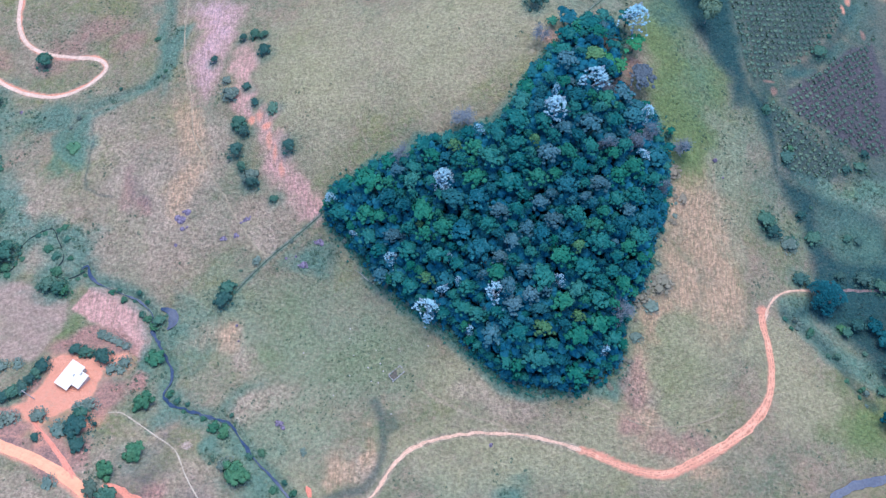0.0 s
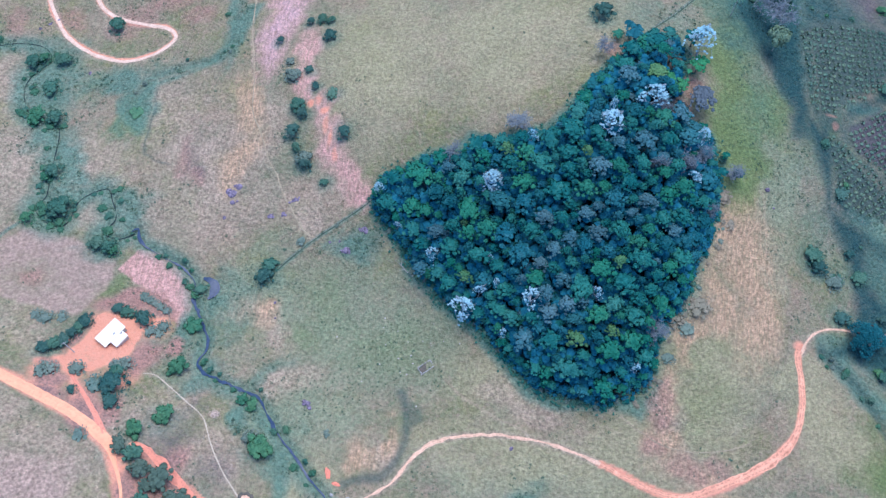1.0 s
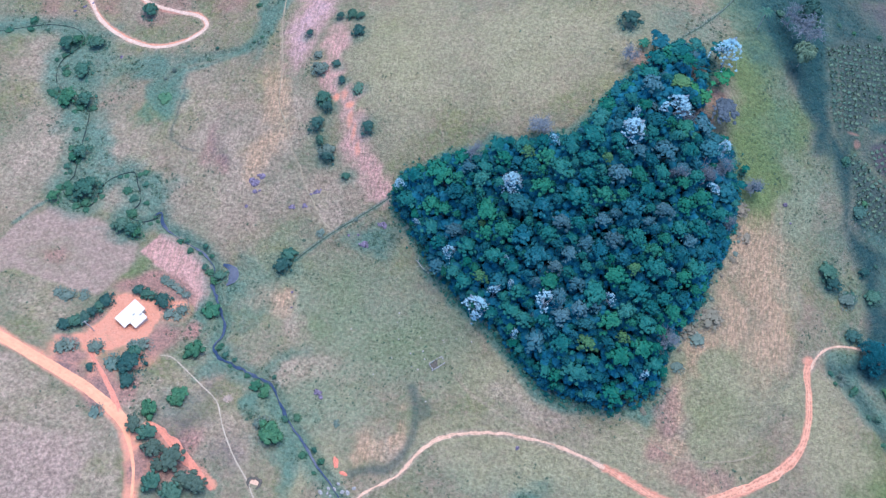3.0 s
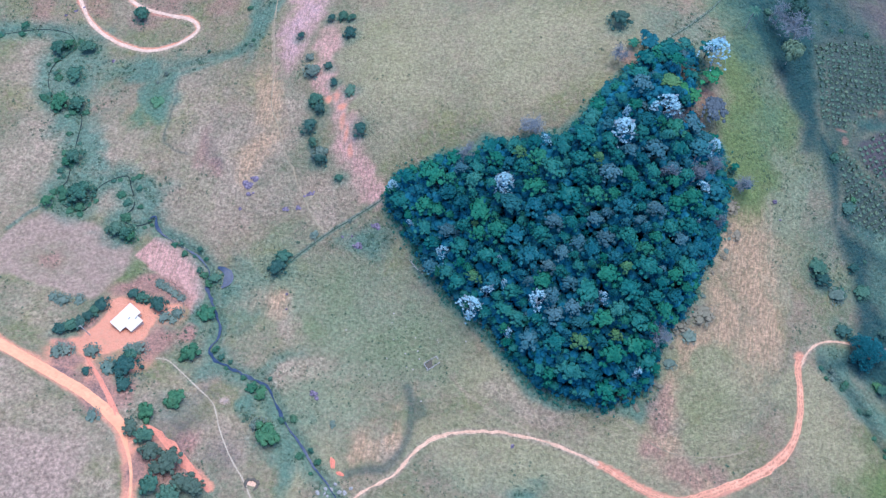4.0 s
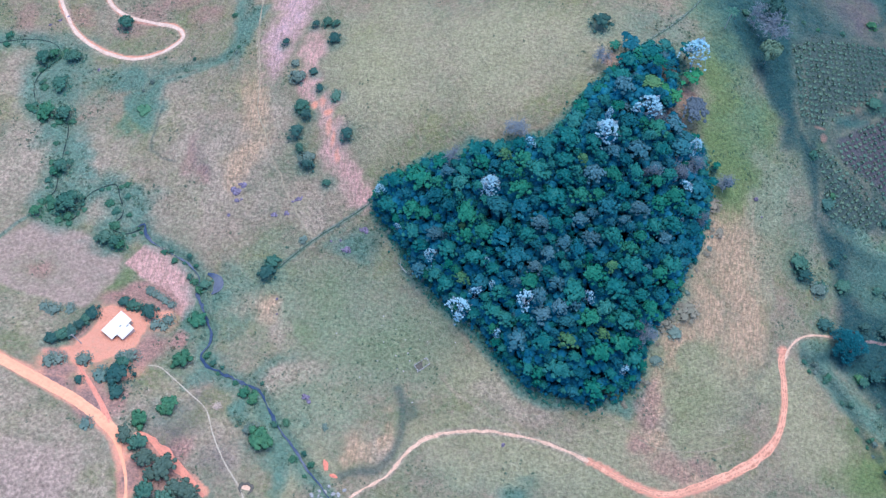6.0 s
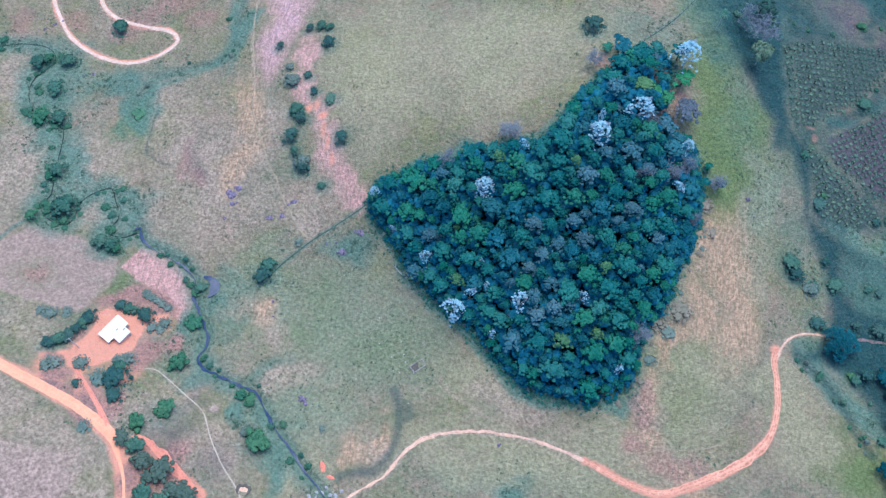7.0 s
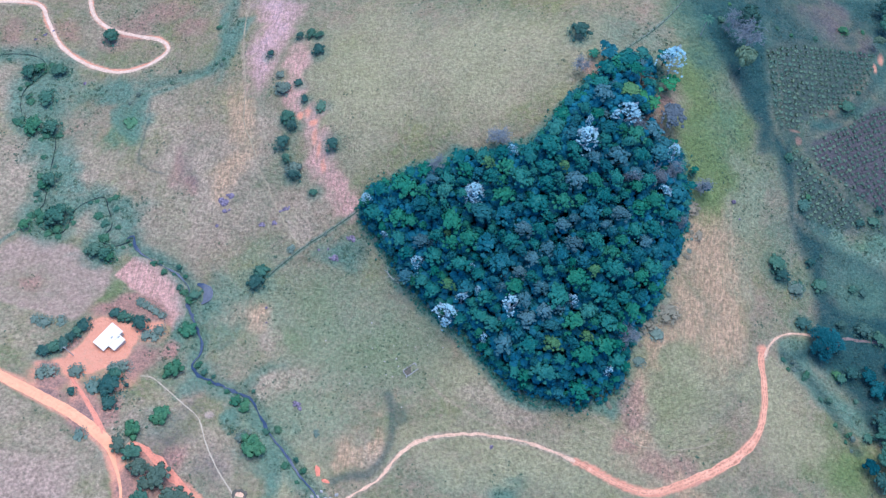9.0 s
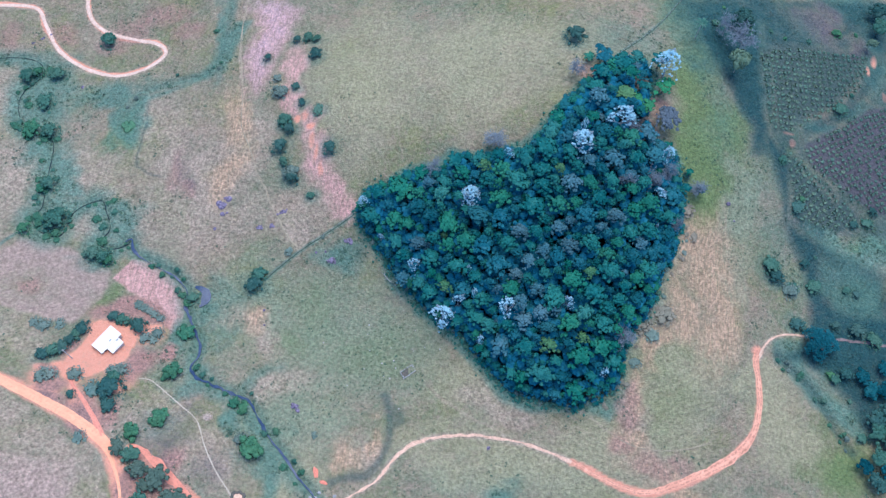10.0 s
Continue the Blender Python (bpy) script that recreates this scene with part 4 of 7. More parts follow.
    nt.links.new(sums(nt, 'MULTIPLY_ADD', grassy, clod, 1.0), tone.inputs["Scale"])
    col = tone.outputs[0]
    nt.links.new(col, b.inputs["Base Color"])
    bump(nt, b, sums(nt, 'ADD', sums(nt, 'ADD', n_fine, sums(nt, 'MULTIPLY', hum, 1.6)), sums(nt, 'MULTIPLY', n_grit, 0.5)), 1.0, 0.8)
    return m


def soil_material(name, light, dark, fine=0.9, ruts=0.75):
    m, nt, b = material(name, 0.95, 0.12)
    p = place(nt)
    n1, n2 = noise_out(nt, p, 0.35, 4), noise_out(nt, p, fine * 2, 4, 0.7)
    col = mix(nt, remap(nt, n1, 0.35, 0.65), light, tuple(0.5 * a + 0.5 * c for a, c in zip(light, dark)))
    col = mix(nt, remap(nt, n2, 0.52, 0.72), col, dark)
    a = nt.nodes.new("ShaderNodeAttribute")
    a.attribute_name = "across"
    off = sums(nt, 'ABSOLUTE', sums(nt, 'SUBTRACT', sums(nt, 'ABSOLUTE', a.outputs["Fac"], 0.0), 0.42), 0.0)
    worn = sums(nt, 'MULTIPLY', remap(nt, off, 0.34, 0.08), remap(nt, noise_out(nt, p, 1.1, 3, 0.7), 0.44, 0.58))
    col = mix(nt, sums(nt, 'MULTIPLY', worn, ruts), col, tuple(0.72 * v for v in dark))
    nt.links.new(col, b.inputs["Base Color"])
    bump(nt, b, n2, 0.7, 0.2)
    return m


def leaf_material(name, dark, light, old, rough=0.7, spread=1.0):
    """Leaves whose tone differs from plant to plant and from leaf to leaf."""
    m, nt, b = material(name, rough, 0.04)
    info = nt.nodes.new("ShaderNodeObjectInfo").outputs["Random"]
    leaf = nt.nodes.new("ShaderNodeNewGeometry").outputs["Random Per Island"]
    clump = noise_out(nt, place(nt), 0.55, 2)
    col = mix(nt, remap(nt, info, 0.0, 1.0, 0.5 - 0.5 * spread, 0.5 + 0.5 * spread), dark, light)
    odd = put(nt, "ShaderNodeMath", [(0, sums(nt, 'MULTIPLY', info, 17.31))])
    odd.operation = 'FRACT'
    col = mix(nt, remap(nt, odd.outputs[0], 0.72, 1.0, 0, 0.55), col, old)
    col = mix(nt, remap(nt, noise_out(nt, place(nt), 0.055, 2), 0.46, 0.62, 0.0, 0.45), col, (dark[0] * 0.8, dark[1] * 1.05, dark[2] * 1.12))
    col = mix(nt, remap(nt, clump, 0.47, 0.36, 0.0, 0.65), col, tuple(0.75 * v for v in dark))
    col = mix(nt, remap(nt, clump, 0.54, 0.66, 0.0, 0.6), col, tuple(0.5 * (a + c) for a, c in zip(light, old)))
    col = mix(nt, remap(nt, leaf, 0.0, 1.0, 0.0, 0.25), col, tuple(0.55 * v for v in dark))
    col = mix(nt, remap(nt, leaf, 0.86, 1.0, 0.0, 0.4), col, tuple(min(1, 1.6 * v) for v in light))
    # dark spots painted in for the shade between leaf clumps
    gap_shade = noise_out(nt, place(nt), 1.9, 2)
    col = mix(nt, remap(nt, gap_shade, 0.48, 0.36, 0.0, 0.5), col, tuple(0.5 * v for v in dark))
    nt.links.new(col, b.inputs["Base Color"])
    return m


def plain_material(name, color, second, rough=0.8, scale=2.0, spec=0.3):
    m, nt, b = material(name, rough, spec)
    n = noise_out(nt, place(nt), scale, 4, 0.65)
    nt.links.new(mix(nt, remap(nt, n, 0.35, 0.7), color, second), b.inputs["Base Color"])
    bump(nt, b, n, 0.3, 0.05)
    return m


M_GROUND = ground_material()
M_CLAY = soil_material("red_clay", (0.90, 0.44, 0.28), (0.50, 0.215, 0.13), 0.9, 0.75)
M_ROAD = soil_material("orange_clay", (0.92, 0.42, 0.235), (0.70, 0.295, 0.17), 0.6, 0.2)
M_CORAL = soil_material("coral_clay", (0.78, 0.30, 0.20), (0.50, 0.19, 0.125), 0.9, 0.3)
M_SAND = soil_material("pale_earth", (0.82, 0.53, 0.36), (0.50, 0.30, 0.19), 0.9, 0.6)
M_CREAM = soil_material("cream_earth", (0.82, 0.59, 0.44), (0.55, 0.36, 0.25), 0.9, 0.5)
# damp earth, with the shade of the valley trees put into its colour
M_SHADED_MUD = soil_material("shaded_damp_earth", (0.27, 0.20, 0.18), (0.15, 0.12, 0.11))
M_PATH = soil_material("trodden_earth", (0.56, 0.47, 0.345), (0.40, 0.325, 0.235), 0.9, 0.3)
M_TRAIL = soil_material("faint_trail", (0.42, 0.345, 0.225), (0.31, 0.265, 0.17), 0.9, 0.2)
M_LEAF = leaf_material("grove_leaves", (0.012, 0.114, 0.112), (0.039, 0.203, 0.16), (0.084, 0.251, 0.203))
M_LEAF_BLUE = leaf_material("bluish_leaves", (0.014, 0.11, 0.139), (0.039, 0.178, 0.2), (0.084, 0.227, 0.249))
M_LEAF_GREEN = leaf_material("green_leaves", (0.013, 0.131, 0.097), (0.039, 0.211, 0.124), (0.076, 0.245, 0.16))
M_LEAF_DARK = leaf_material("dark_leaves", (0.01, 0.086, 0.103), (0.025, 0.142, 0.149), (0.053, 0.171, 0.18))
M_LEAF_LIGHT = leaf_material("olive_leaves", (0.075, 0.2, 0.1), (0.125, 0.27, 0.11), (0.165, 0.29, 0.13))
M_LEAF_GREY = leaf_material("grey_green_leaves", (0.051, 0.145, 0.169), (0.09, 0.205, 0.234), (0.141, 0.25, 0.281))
M_LEAF_TWIG = leaf_material("lilac_twigs", (0.13, 0.17, 0.20), (0.165, 0.21, 0.235), (0.19, 0.235, 0.255))
M_LEAF_LILAC = leaf_material("lilac_grey_leaves", (0.052, 0.125, 0.146), (0.088, 0.18, 0.197), (0.118, 0.22, 0.231))
M_BUSH = leaf_material("bush_leaves", (0.057, 0.156, 0.113), (0.108, 0.216, 0.145), (0.158, 0.248, 0.172))
M_BUSH_DARK = leaf_material("dark_bush_leaves", (0.040, 0.110, 0.097), (0.077, 0.168, 0.132), (0.119, 0.193, 0.154))
M_BUSH_GREEN = leaf_material("green_bush_leaves", (0.053, 0.170, 0.099), (0.099, 0.240, 0.117), (0.146, 0.252, 0.140))
M_BUSH_PALE = leaf_material("pale_bush_leaves", (0.14, 0.205, 0.165), (0.20, 0.26, 0.205), (0.27, 0.31, 0.25))
M_BANK = leaf_material("lush_bank_leaves", (0.055, 0.155, 0.095), (0.085, 0.20, 0.115), (0.12, 0.22, 0.13))
M_FRINGE = leaf_material("fringe_leaves", (0.05, 0.17, 0.125), (0.085, 0.235, 0.165), (0.12, 0.25, 0.17))
M_LEAF_VIVID = leaf_material("vivid_leaves", (0.035, 0.19, 0.09), (0.055, 0.27, 0.11), (0.09, 0.29, 0.12))
M_LEAF_PALE = leaf_material("pale_olive_leaves", (0.14, 0.225, 0.155), (0.19, 0.28, 0.175), (0.235, 0.30, 0.19))
M_DRY = leaf_material("half_dry_leaves", (0.24, 0.225, 0.16), (0.32, 0.28, 0.205), (0.38, 0.31, 0.23))
M_OLIVE = leaf_material("dull_olive_leaves", (0.076, 0.129, 0.099), (0.117, 0.175, 0.129), (0.164, 0.211, 0.152))
M_SILVER = leaf_material("silver_leaves", (0.25, 0.464, 0.54), (0.37, 0.605, 0.685), (0.385, 0.615, 0.69), 0.6)


def thicket_material():
    m, nt, b = material("thicket_leaves", 0.7, 0.04)
    p = place(nt)
    leaf = nt.nodes.new("ShaderNodeNewGeometry").outputs["Random Per Island"]
    n1, n2 = noise_out(nt, p, 0.42, 1), noise_out(nt, p, 0.16, 2)
    # blue-dark tones: hazy shade between the crowns, put into the leaf colour
    col = mix(nt, remap(nt, n1, 0.38, 0.64), (0.016, 0.128, 0.200), (0.033, 0.182, 0.228))
    col = mix(nt, remap(nt, n2, 0.52, 0.70, 0, 0.7), col, (0.03, 0.105, 0.125))
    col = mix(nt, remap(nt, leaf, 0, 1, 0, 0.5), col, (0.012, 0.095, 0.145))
    # noise that paints shade between the leaves and lightens the rest
    gap_shade = noise_out(nt, p, 1.7, 2)
    col = mix(nt, remap(nt, gap_shade, 0.48, 0.36, 0, 0.55), col, (0.009, 0.072, 0.112))
    col = mix(nt, remap(nt, gap_shade, 0.54, 0.66, 0, 0.5), col, (0.035, 0.19, 0.175))
    nt.links.new(col, b.inputs["Base Color"])
    return m


M_THICKET = thicket_material()
M_BARK = plain_material("bark", (0.07, 0.068, 0.062), (0.04, 0.04, 0.038), 0.9, 3.0)
M_PALE_BARK = plain_material("pale_bark", (0.44, 0.45, 0.40), (0.28, 0.28, 0.25), 0.85, 2.0)
M_SILVER_BARK = plain_material("silver_bark", (0.34, 0.42, 0.46), (0.2, 0.26, 0.29), 0.85, 2.0)
M_TWIG = plain_material("dry_twigs", (0.22, 0.265, 0.29), (0.14, 0.17, 0.19), 0.9, 1.0)
M_ROCK = plain_material("lilac_grey_rock", (0.30, 0.25, 0.33), (0.02, 0.016, 0.03), 0.85, 1.5)
M_STONE = plain_material("pale_stone", (0.62, 0.58, 0.52), (0.42, 0.38, 0.34), 0.9, 3.0)
M_POST = plain_material("weathered_wood", (0.16, 0.14, 0.13), (0.09, 0.08, 0.075), 0.9, 4.0)
M_WIRE = plain_material("galvanised_wire", (0.35, 0.35, 0.36), (0.25, 0.25, 0.25), 0.5, 4.0)
M_CUT_WOOD = plain_material("dry_cut_wood", (0.74, 0.60, 0.48), (0.46, 0.36, 0.28), 0.9, 3.0)
M_ROOF = plain_material("white_sheet_roof", (0.93, 0.89, 0.77), (0.82, 0.78, 0.66), 0.6, 0.8)
M_WALL = plain_material("limewashed_wall", (0.62, 0.58, 0.52), (0.48, 0.43, 0.37), 0.9, 1.5)
M_GLASS = plain_material("dark_window", (0.03, 0.035, 0.04), (0.02, 0.02, 0.025), 0.15, 1.0, 0.5)
M_DOOR = plain_material("painted_door", (0.16, 0.10, 0.07), (0.10, 0.065, 0.05), 0.6, 2.0)
M_CONCRETE = plain_material("old_concrete", (0.46, 0.45, 0.42), (0.22, 0.21, 0.19), 0.9, 2.5)
M_BRUSH = plain_material("weedy_earth", (0.15, 0.12, 0.10), (0.07, 0.085, 0.06), 0.95, 1.5)
M_CLAYHEAP = plain_material("raw_red_clay", (0.80, 0.27, 0.17), (0.62, 0.19, 0.12), 0.95, 2.0)
M_WEED = leaf_material("weed_leaves", (0.08, 0.145, 0.10), (0.12, 0.185, 0.115), (0.16, 0.21, 0.13))
M_COFFEE = leaf_material("coffee_leaves", (0.14, 0.245, 0.18), (0.21, 0.32, 0.215), (0.29, 0.36, 0.22))


def water_material():
    m, nt, b = material("stream_water", 0.2, 0.35)
    n = noise_out(nt, place(nt), 1.2, 3)
    nt.links.new(mix(nt, remap(nt, n, 0.35, 0.65), (0.025, 0.045, 0.085), (0.045, 0.075, 0.13)), b.inputs["Base Color"])
    bump(nt, b, n, 0.15, 0.05)
    return m


M_LONG_GRASS = soil_material("long_grass", (0.11, 0.155, 0.10), (0.06, 0.095, 0.065), 0.9, 0.3)
M_WATER = water_material()
# darker copy of the water, the ditch's shade put into its colour
M_DARK_WATER = plain_material("shaded_water", (0.022, 0.04, 0.045), (0.014, 0.026, 0.028), 0.6, 1.0, 0.1)


# ---- mesh helpers ----
def mesh_of(name, verts, faces, mat, normals=None, smooth=False):
    me = bpy.data.meshes.new(name)
    me.from_pydata([tuple(v) for v in verts], [], [tuple(f) for f in faces])
    me.materials.append(mat)
    if smooth or normals is not None:
        me.polygons.foreach_set("use_smooth", np.ones(len(me.polygons), bool))
    if normals is not None:
        me.normals_split_custom_set_from_vertices([tuple(n) for n in normals])
    me.update()
    return me


def part_of(name, me, parent, label=""):
    ob = new(name, me)
    ob.parent = parent
    return tagged(ob, label)


def part(name, bm, mat, parent, label=""):
    me = bpy.data.meshes.new(name)
    bm.to_mesh(me)
    bm.free()
    me.materials.append(mat)
    return part_of(name, me, parent, label)


def box(bm, size, at_=(0, 0, 0), turn=0.0, bevel=0.0):
    made = bmesh.ops.create_cube(bm, size=1.0, matrix=Matrix.Translation(at_) @ pose(0, 0, 0, 0, 0, turn) @ Matrix.Diagonal((*size, 1)))
    if bevel:
        edges = {e for v in made["verts"] for e in v.link_edges}
        bmesh.ops.bevel(bm, geom=list(edges), offset=bevel, segments=1, affect='EDGES')
    return bm


def tube(path, radii, sides=6):
    """Verts and faces of a bent, tapered round bar."""
    path = np.array(path, float)
    verts, faces = [], []
    for k, (p, r) in enumerate(zip(path, radii)):
        d = path[min(k + 1, len(path) - 1)] - path[max(k - 1, 0)]
        d = d / (np.linalg.norm(d) + 1e-9)
        u = np.cross(d, (1, 0.13, 0.07))
        u = u / (np.linalg.norm(u) + 1e-9)
        v = np.cross(d, u)
        for s in range(sides):
            a = 2 * math.pi * s / sides
            verts.append(p + r * (math.cos(a) * u + math.sin(a) * v))
    for k in range(len(path) - 1):
        for s in range(sides):
            a, b = k * sides + s, k * sides + (s + 1) % sides
            faces.append((a, b, b + sides, a + sides))
    faces.append(tuple(range((len(path) - 1) * sides, len(path) * sides)))
    return verts, faces


def joined(pieces):
    verts, faces = [], []
    for v, f in pieces:
        n = len(verts)
        verts += list(v)
        faces += [tuple(i + n for i in q) for q in f]
    return verts, faces


def limbs(g, height, reach, count, thick, sides=6, start=0.35, bend=0.08):
    """A trunk with limbs that rise outward; returns pieces and the limbs' ends."""
    lean = g.normal(0, bend, 2) * height
    trunk = [np.array((lean[0] * t * t, lean[1] * t * t, height * t)) for t in np.linspace(0, 1, 6)]
    pieces = [tube(trunk, [thick * (1.25 if k == 0 else 1 - 0.14 * k) for k in range(6)], sides)]
    ends = [trunk[-1]]
    for k in range(count):
        t = g.uniform(start, 0.92)
        base = np.array((lean[0] * t * t, lean[1] * t * t, height * t))
        a = 2 * math.pi * (k / count) + g.uniform(-0.5, 0.5)
        out = reach * g.uniform(0.65, 1.0)
        tip = base + np.array((math.cos(a) * out, math.sin(a) * out, height * g.uniform(0.10, 0.32)))
        mid = base * 0.45 + tip * 0.55 + np.array((0, 0, -0.06 * height)) + g.normal(0, 0.06 * reach, 3)
        r = thick * (1 - 0.6 * t) * 0.55
        pieces.append(tube([base, mid, tip], [r, r * 0.7, r * 0.3], max(3, sides - 2)))
        ends.append(tip)
    return pieces, ends


def ball(cuts):
    """Unit directions and triangles of a round lump, open below."""
    bm = bmesh.new()
    bmesh.ops.create_icosphere(bm, subdivisions=cuts, radius=1.0)
    bmesh.ops.delete(bm, geom=[f for f in bm.faces if f.calc_center_median().z < -0.35], context='FACES')
    bm.verts.index_update()
    out = np.array([v.co[:] for v in bm.verts]), [tuple(v.index for v in f.verts) for f in bm.faces]
    bm.free()
    return out


LUMP = ball(2)


def leaf_lobes(g, lobes, per_area, leaf, low=-0.35, core=0.0):
    """Leaves over the outside of round lobes (x, y, z, r), with a dense inner mass where core is given: vertices, faces and soft normals."""
    lobes = np.array(lobes, float)
    V, F, Nn = [], [], []
    count = 0
    for i, (cx, cy, cz, r) in enumerate(lobes):
        n = int(per_area * r * r)
        d = g.normal(size=(n * 2, 3))
        d /= np.linalg.norm(d, axis=1)[:, None]
        d = d[d[:, 2] > low + g.uniform(-0.3, 0.3, len(d))][:n]
        pos = np.array((cx, cy, cz)) + d * r * (g.uniform(0.80, 1.1, len(d)) + 0.3 * g.random(len(d)) * (g.random(len(d)) > 0.8))[:, None] * np.array((1, 1, 0.85))
        keep = np.ones(len(d), bool)
        for j, (ox, oy, oz, orr) in enumerate(lobes):
            if j != i:
                keep &= np.linalg.norm(pos - (ox, oy, oz), axis=1) > orr * 0.72
        d, pos = d[keep], pos[keep]
        if core:
            dirs, tris = LUMP
            off = Vector(g.uniform(0, 60, 3))
            swell = np.array([1 + 0.3 * noise.noise(Vector(q) * 2.2 + off) + 0.22 * noise.noise(Vector(q) * 5.0 + off) for q in dirs])
            V.append(np.array((cx, cy, cz)) + dirs * (r * core * swell)[:, None] * np.array((1, 1, 0.85)))
            F += [tuple(v + count for v in t) for t in tris]
            count += len(dirs)
            soft = dirs * 0.62 + np.array((0, 0, 0.42)) + g.normal(0, 0.27, dirs.shape)
            Nn.append(soft / np.linalg.norm(soft, axis=1)[:, None])
        if len(d) == 0:
            continue
        nn = d * 0.9 + g.normal(0, 0.42, d.shape)
        nn /= np.linalg.norm(nn, axis=1)[:, None]
        t = np.cross(nn, g.normal(size=nn.shape))
        t /= np.linalg.norm(t, axis=1)[:, None]
        b = np.cross(nn, t)
        s = leaf * g.uniform(0.6, 1.35, len(d))[:, None]
        quad = np.stack([pos - t * s * 0.9, pos - b * s * 0.78 - nn * s * 0.12, pos + t * s * 0.9, pos + b * s * 0.78 - nn * s * 0.12], 1)
        soft = d * 0.5 + nn * 0.22 + np.array((0, 0, 0.42))
        soft /= np.linalg.norm(soft, axis=1)[:, None]
        V.append(quad.reshape(-1, 3))
        F += [(k, k + 1, k + 2, k + 3) for k in range(count, count + 4 * len(d), 4)]
        Nn.append(np.repeat(soft, 4, 0))
        count += 4 * len(d)
    return np.concatenate(V), F, np.concatenate(Nn)


def dome_lobes(g, radius, z0, z1, count, size=(0.34, 0.5), flat=1.0):
    """Lobes of a rounded crown of that radius between two heights."""
    out = []
    for k in range(count):
        u = (k + 0.5) / count
        a = k * 2.399963 + g.uniform(-0.35, 0.35)
        rr = radius * 0.74 * math.sqrt(u) * g.uniform(0.62, 1.28)
        r = radius * g.uniform(size[0] * 0.65, size[1] * 1.15) * (1.0 - 0.32 * u)
        top = z1 - r - (z1 - z0) * 0.55 * (rr / radius) ** 2 * flat * g.uniform(0.7, 1.3)
        out.append((rr * math.cos(a), rr * math.sin(a), max(top, z0 + r * 0.6), r))
    return out


def plant(name, seed, radius, height, count, leaf, mat, label, category, group="", per_area=430, size=(0.34, 0.5), low_part=0.45, bark=None, limb=5, kind_low=-0.35):
    """A tree or bush at the origin: a trunk with limbs, and a crown of lobed leaves."""
    g = np.random.default_rng(seed)
    root = new(name)
    tagged(root, label, category, group)
    pieces, _ = limbs(g, height * 0.78, radius * 0.55, limb, 0.03 + height * 0.013, 6)
    part_of("trunk", mesh_of("trunk", *joined(pieces), bark or M_BARK, smooth=True), root)
    lobes = dome_lobes(g, radius, height * low_part, height, count, size)
    if low_part < 0.1:
        for _ in range(7):
            a, r = g.uniform(0, 2 * math.pi), radius * g.uniform(0.11, 0.2)
            out = radius * g.uniform(0.85, 1.15)
            lobes.append((out * math.cos(a), out * math.sin(a), r * 0.7, r))
    v, f, n = leaf_lobes(g, lobes, per_area / (leaf * leaf) * 0.02, leaf, kind_low, core=0.9)
    if low_part < 0.1:
        k = 170
        a, out = g.uniform(0, 2 * math.pi, k), radius * (0.75 + 0.6 * g.random(k) ** 1.5)
        pos = np.column_stack([np.cos(a) * out, np.sin(a) * out, g.uniform(0.02, 0.22, k) * height])
        u = g.normal(size=(k, 3)) * (1, 1, 0.35)
        u /= np.linalg.norm(u, axis=1)[:, None]
        w = np.cross((0, 0, 1), u) + g.normal(0, 0.2, (k, 3))
        size_ = leaf * g.uniform(0.7, 1.5, k)[:, None]
        f += [(i, i + 1, i + 2, i + 3) for i in range(len(v), len(v) + 4 * k, 4)]
        v = np.concatenate([v, np.stack([pos - u * size_, pos - w * size_ * 0.7, pos + u * size_, pos + w * size_ * 0.7], 1).reshape(-1, 3)])
        n = np.concatenate([n, np.tile((0.0, 0.0, 1.0), (4 * k, 1))])
    part_of("crown", mesh_of("crown", v, f, mat, n), root)
    return root


def stand(x, y, radius, height, ob_radius, ob_height, turn):
    k = radius / ob_radius
    wide = rng.uniform(0.84, 1.16)
    return Matrix.Translation((x, y, at(x, y) - 0.12)) @ pose(0, 0, 0, 0, 0, turn) @ Matrix.Diagonal((k * wide, k / wide, height / ob_height, 1))


def set_out(protos, rows):
    """Copies of prototypes (object, radius, height) at rows (x, y, radius, height); the prototypes themselves go first."""
    used = set()
    for k, (x, y, r, h) in enumerate(rows):
        ob, pr, ph = protos[k % len(protos)]
        m = stand(x, y, r, h, pr, ph, rng.uniform(0, 360))
        if k < len(protos):
            ob.matrix_basis = m
        else:
            copy_plain(ob, m)


def copy_plain(ob, m):
    """A copy of a prototype, whose own size is left out."""
    keep = ob.matrix_basis.copy()
    ob.matrix_basis = Matrix.Identity(4)
    made = copy_thing(ob, m)
    ob.matrix_basis = keep
    return made


# ---- the ground: one sheet to the horizon ----
def axis(lo, hi, step, far):
    inner = np.arange(lo, hi + step / 2, step)
    ring = np.geomspace(step * 2, far, 26).cumsum()
    ring = ring / ring[-1] * far
    return np.concatenate([lo - ring[::-1], inner, hi + ring])


gx, gy = axis(-222, 172, 0.8, 2600), axis(12, 268, 0.8, 2600)
GX, GY = np.meshgrid(gx, gy)
X, Y = GX.ravel(), GY.ravel()
Z = land(X, Y)
nx, ny = len(gx), len(gy)
idx = np.arange(nx * ny).reshape(ny, nx)
quads = np.stack([idx[:-1, :-1], idx[:-1, 1:], idx[1:, 1:], idx[1:, :-1]], -1).reshape(-1, 4)
me = bpy.data.meshes.new("ground")
me.vertices.add(len(X))
me.vertices.foreach_set("co", np.stack([X, Y, Z], 1).astype(np.float32).ravel())
me.loops.add(quads.size)
me.loops.foreach_set("vertex_index", quads.ravel().astype(np.int32))
me.polygons.add(len(quads))
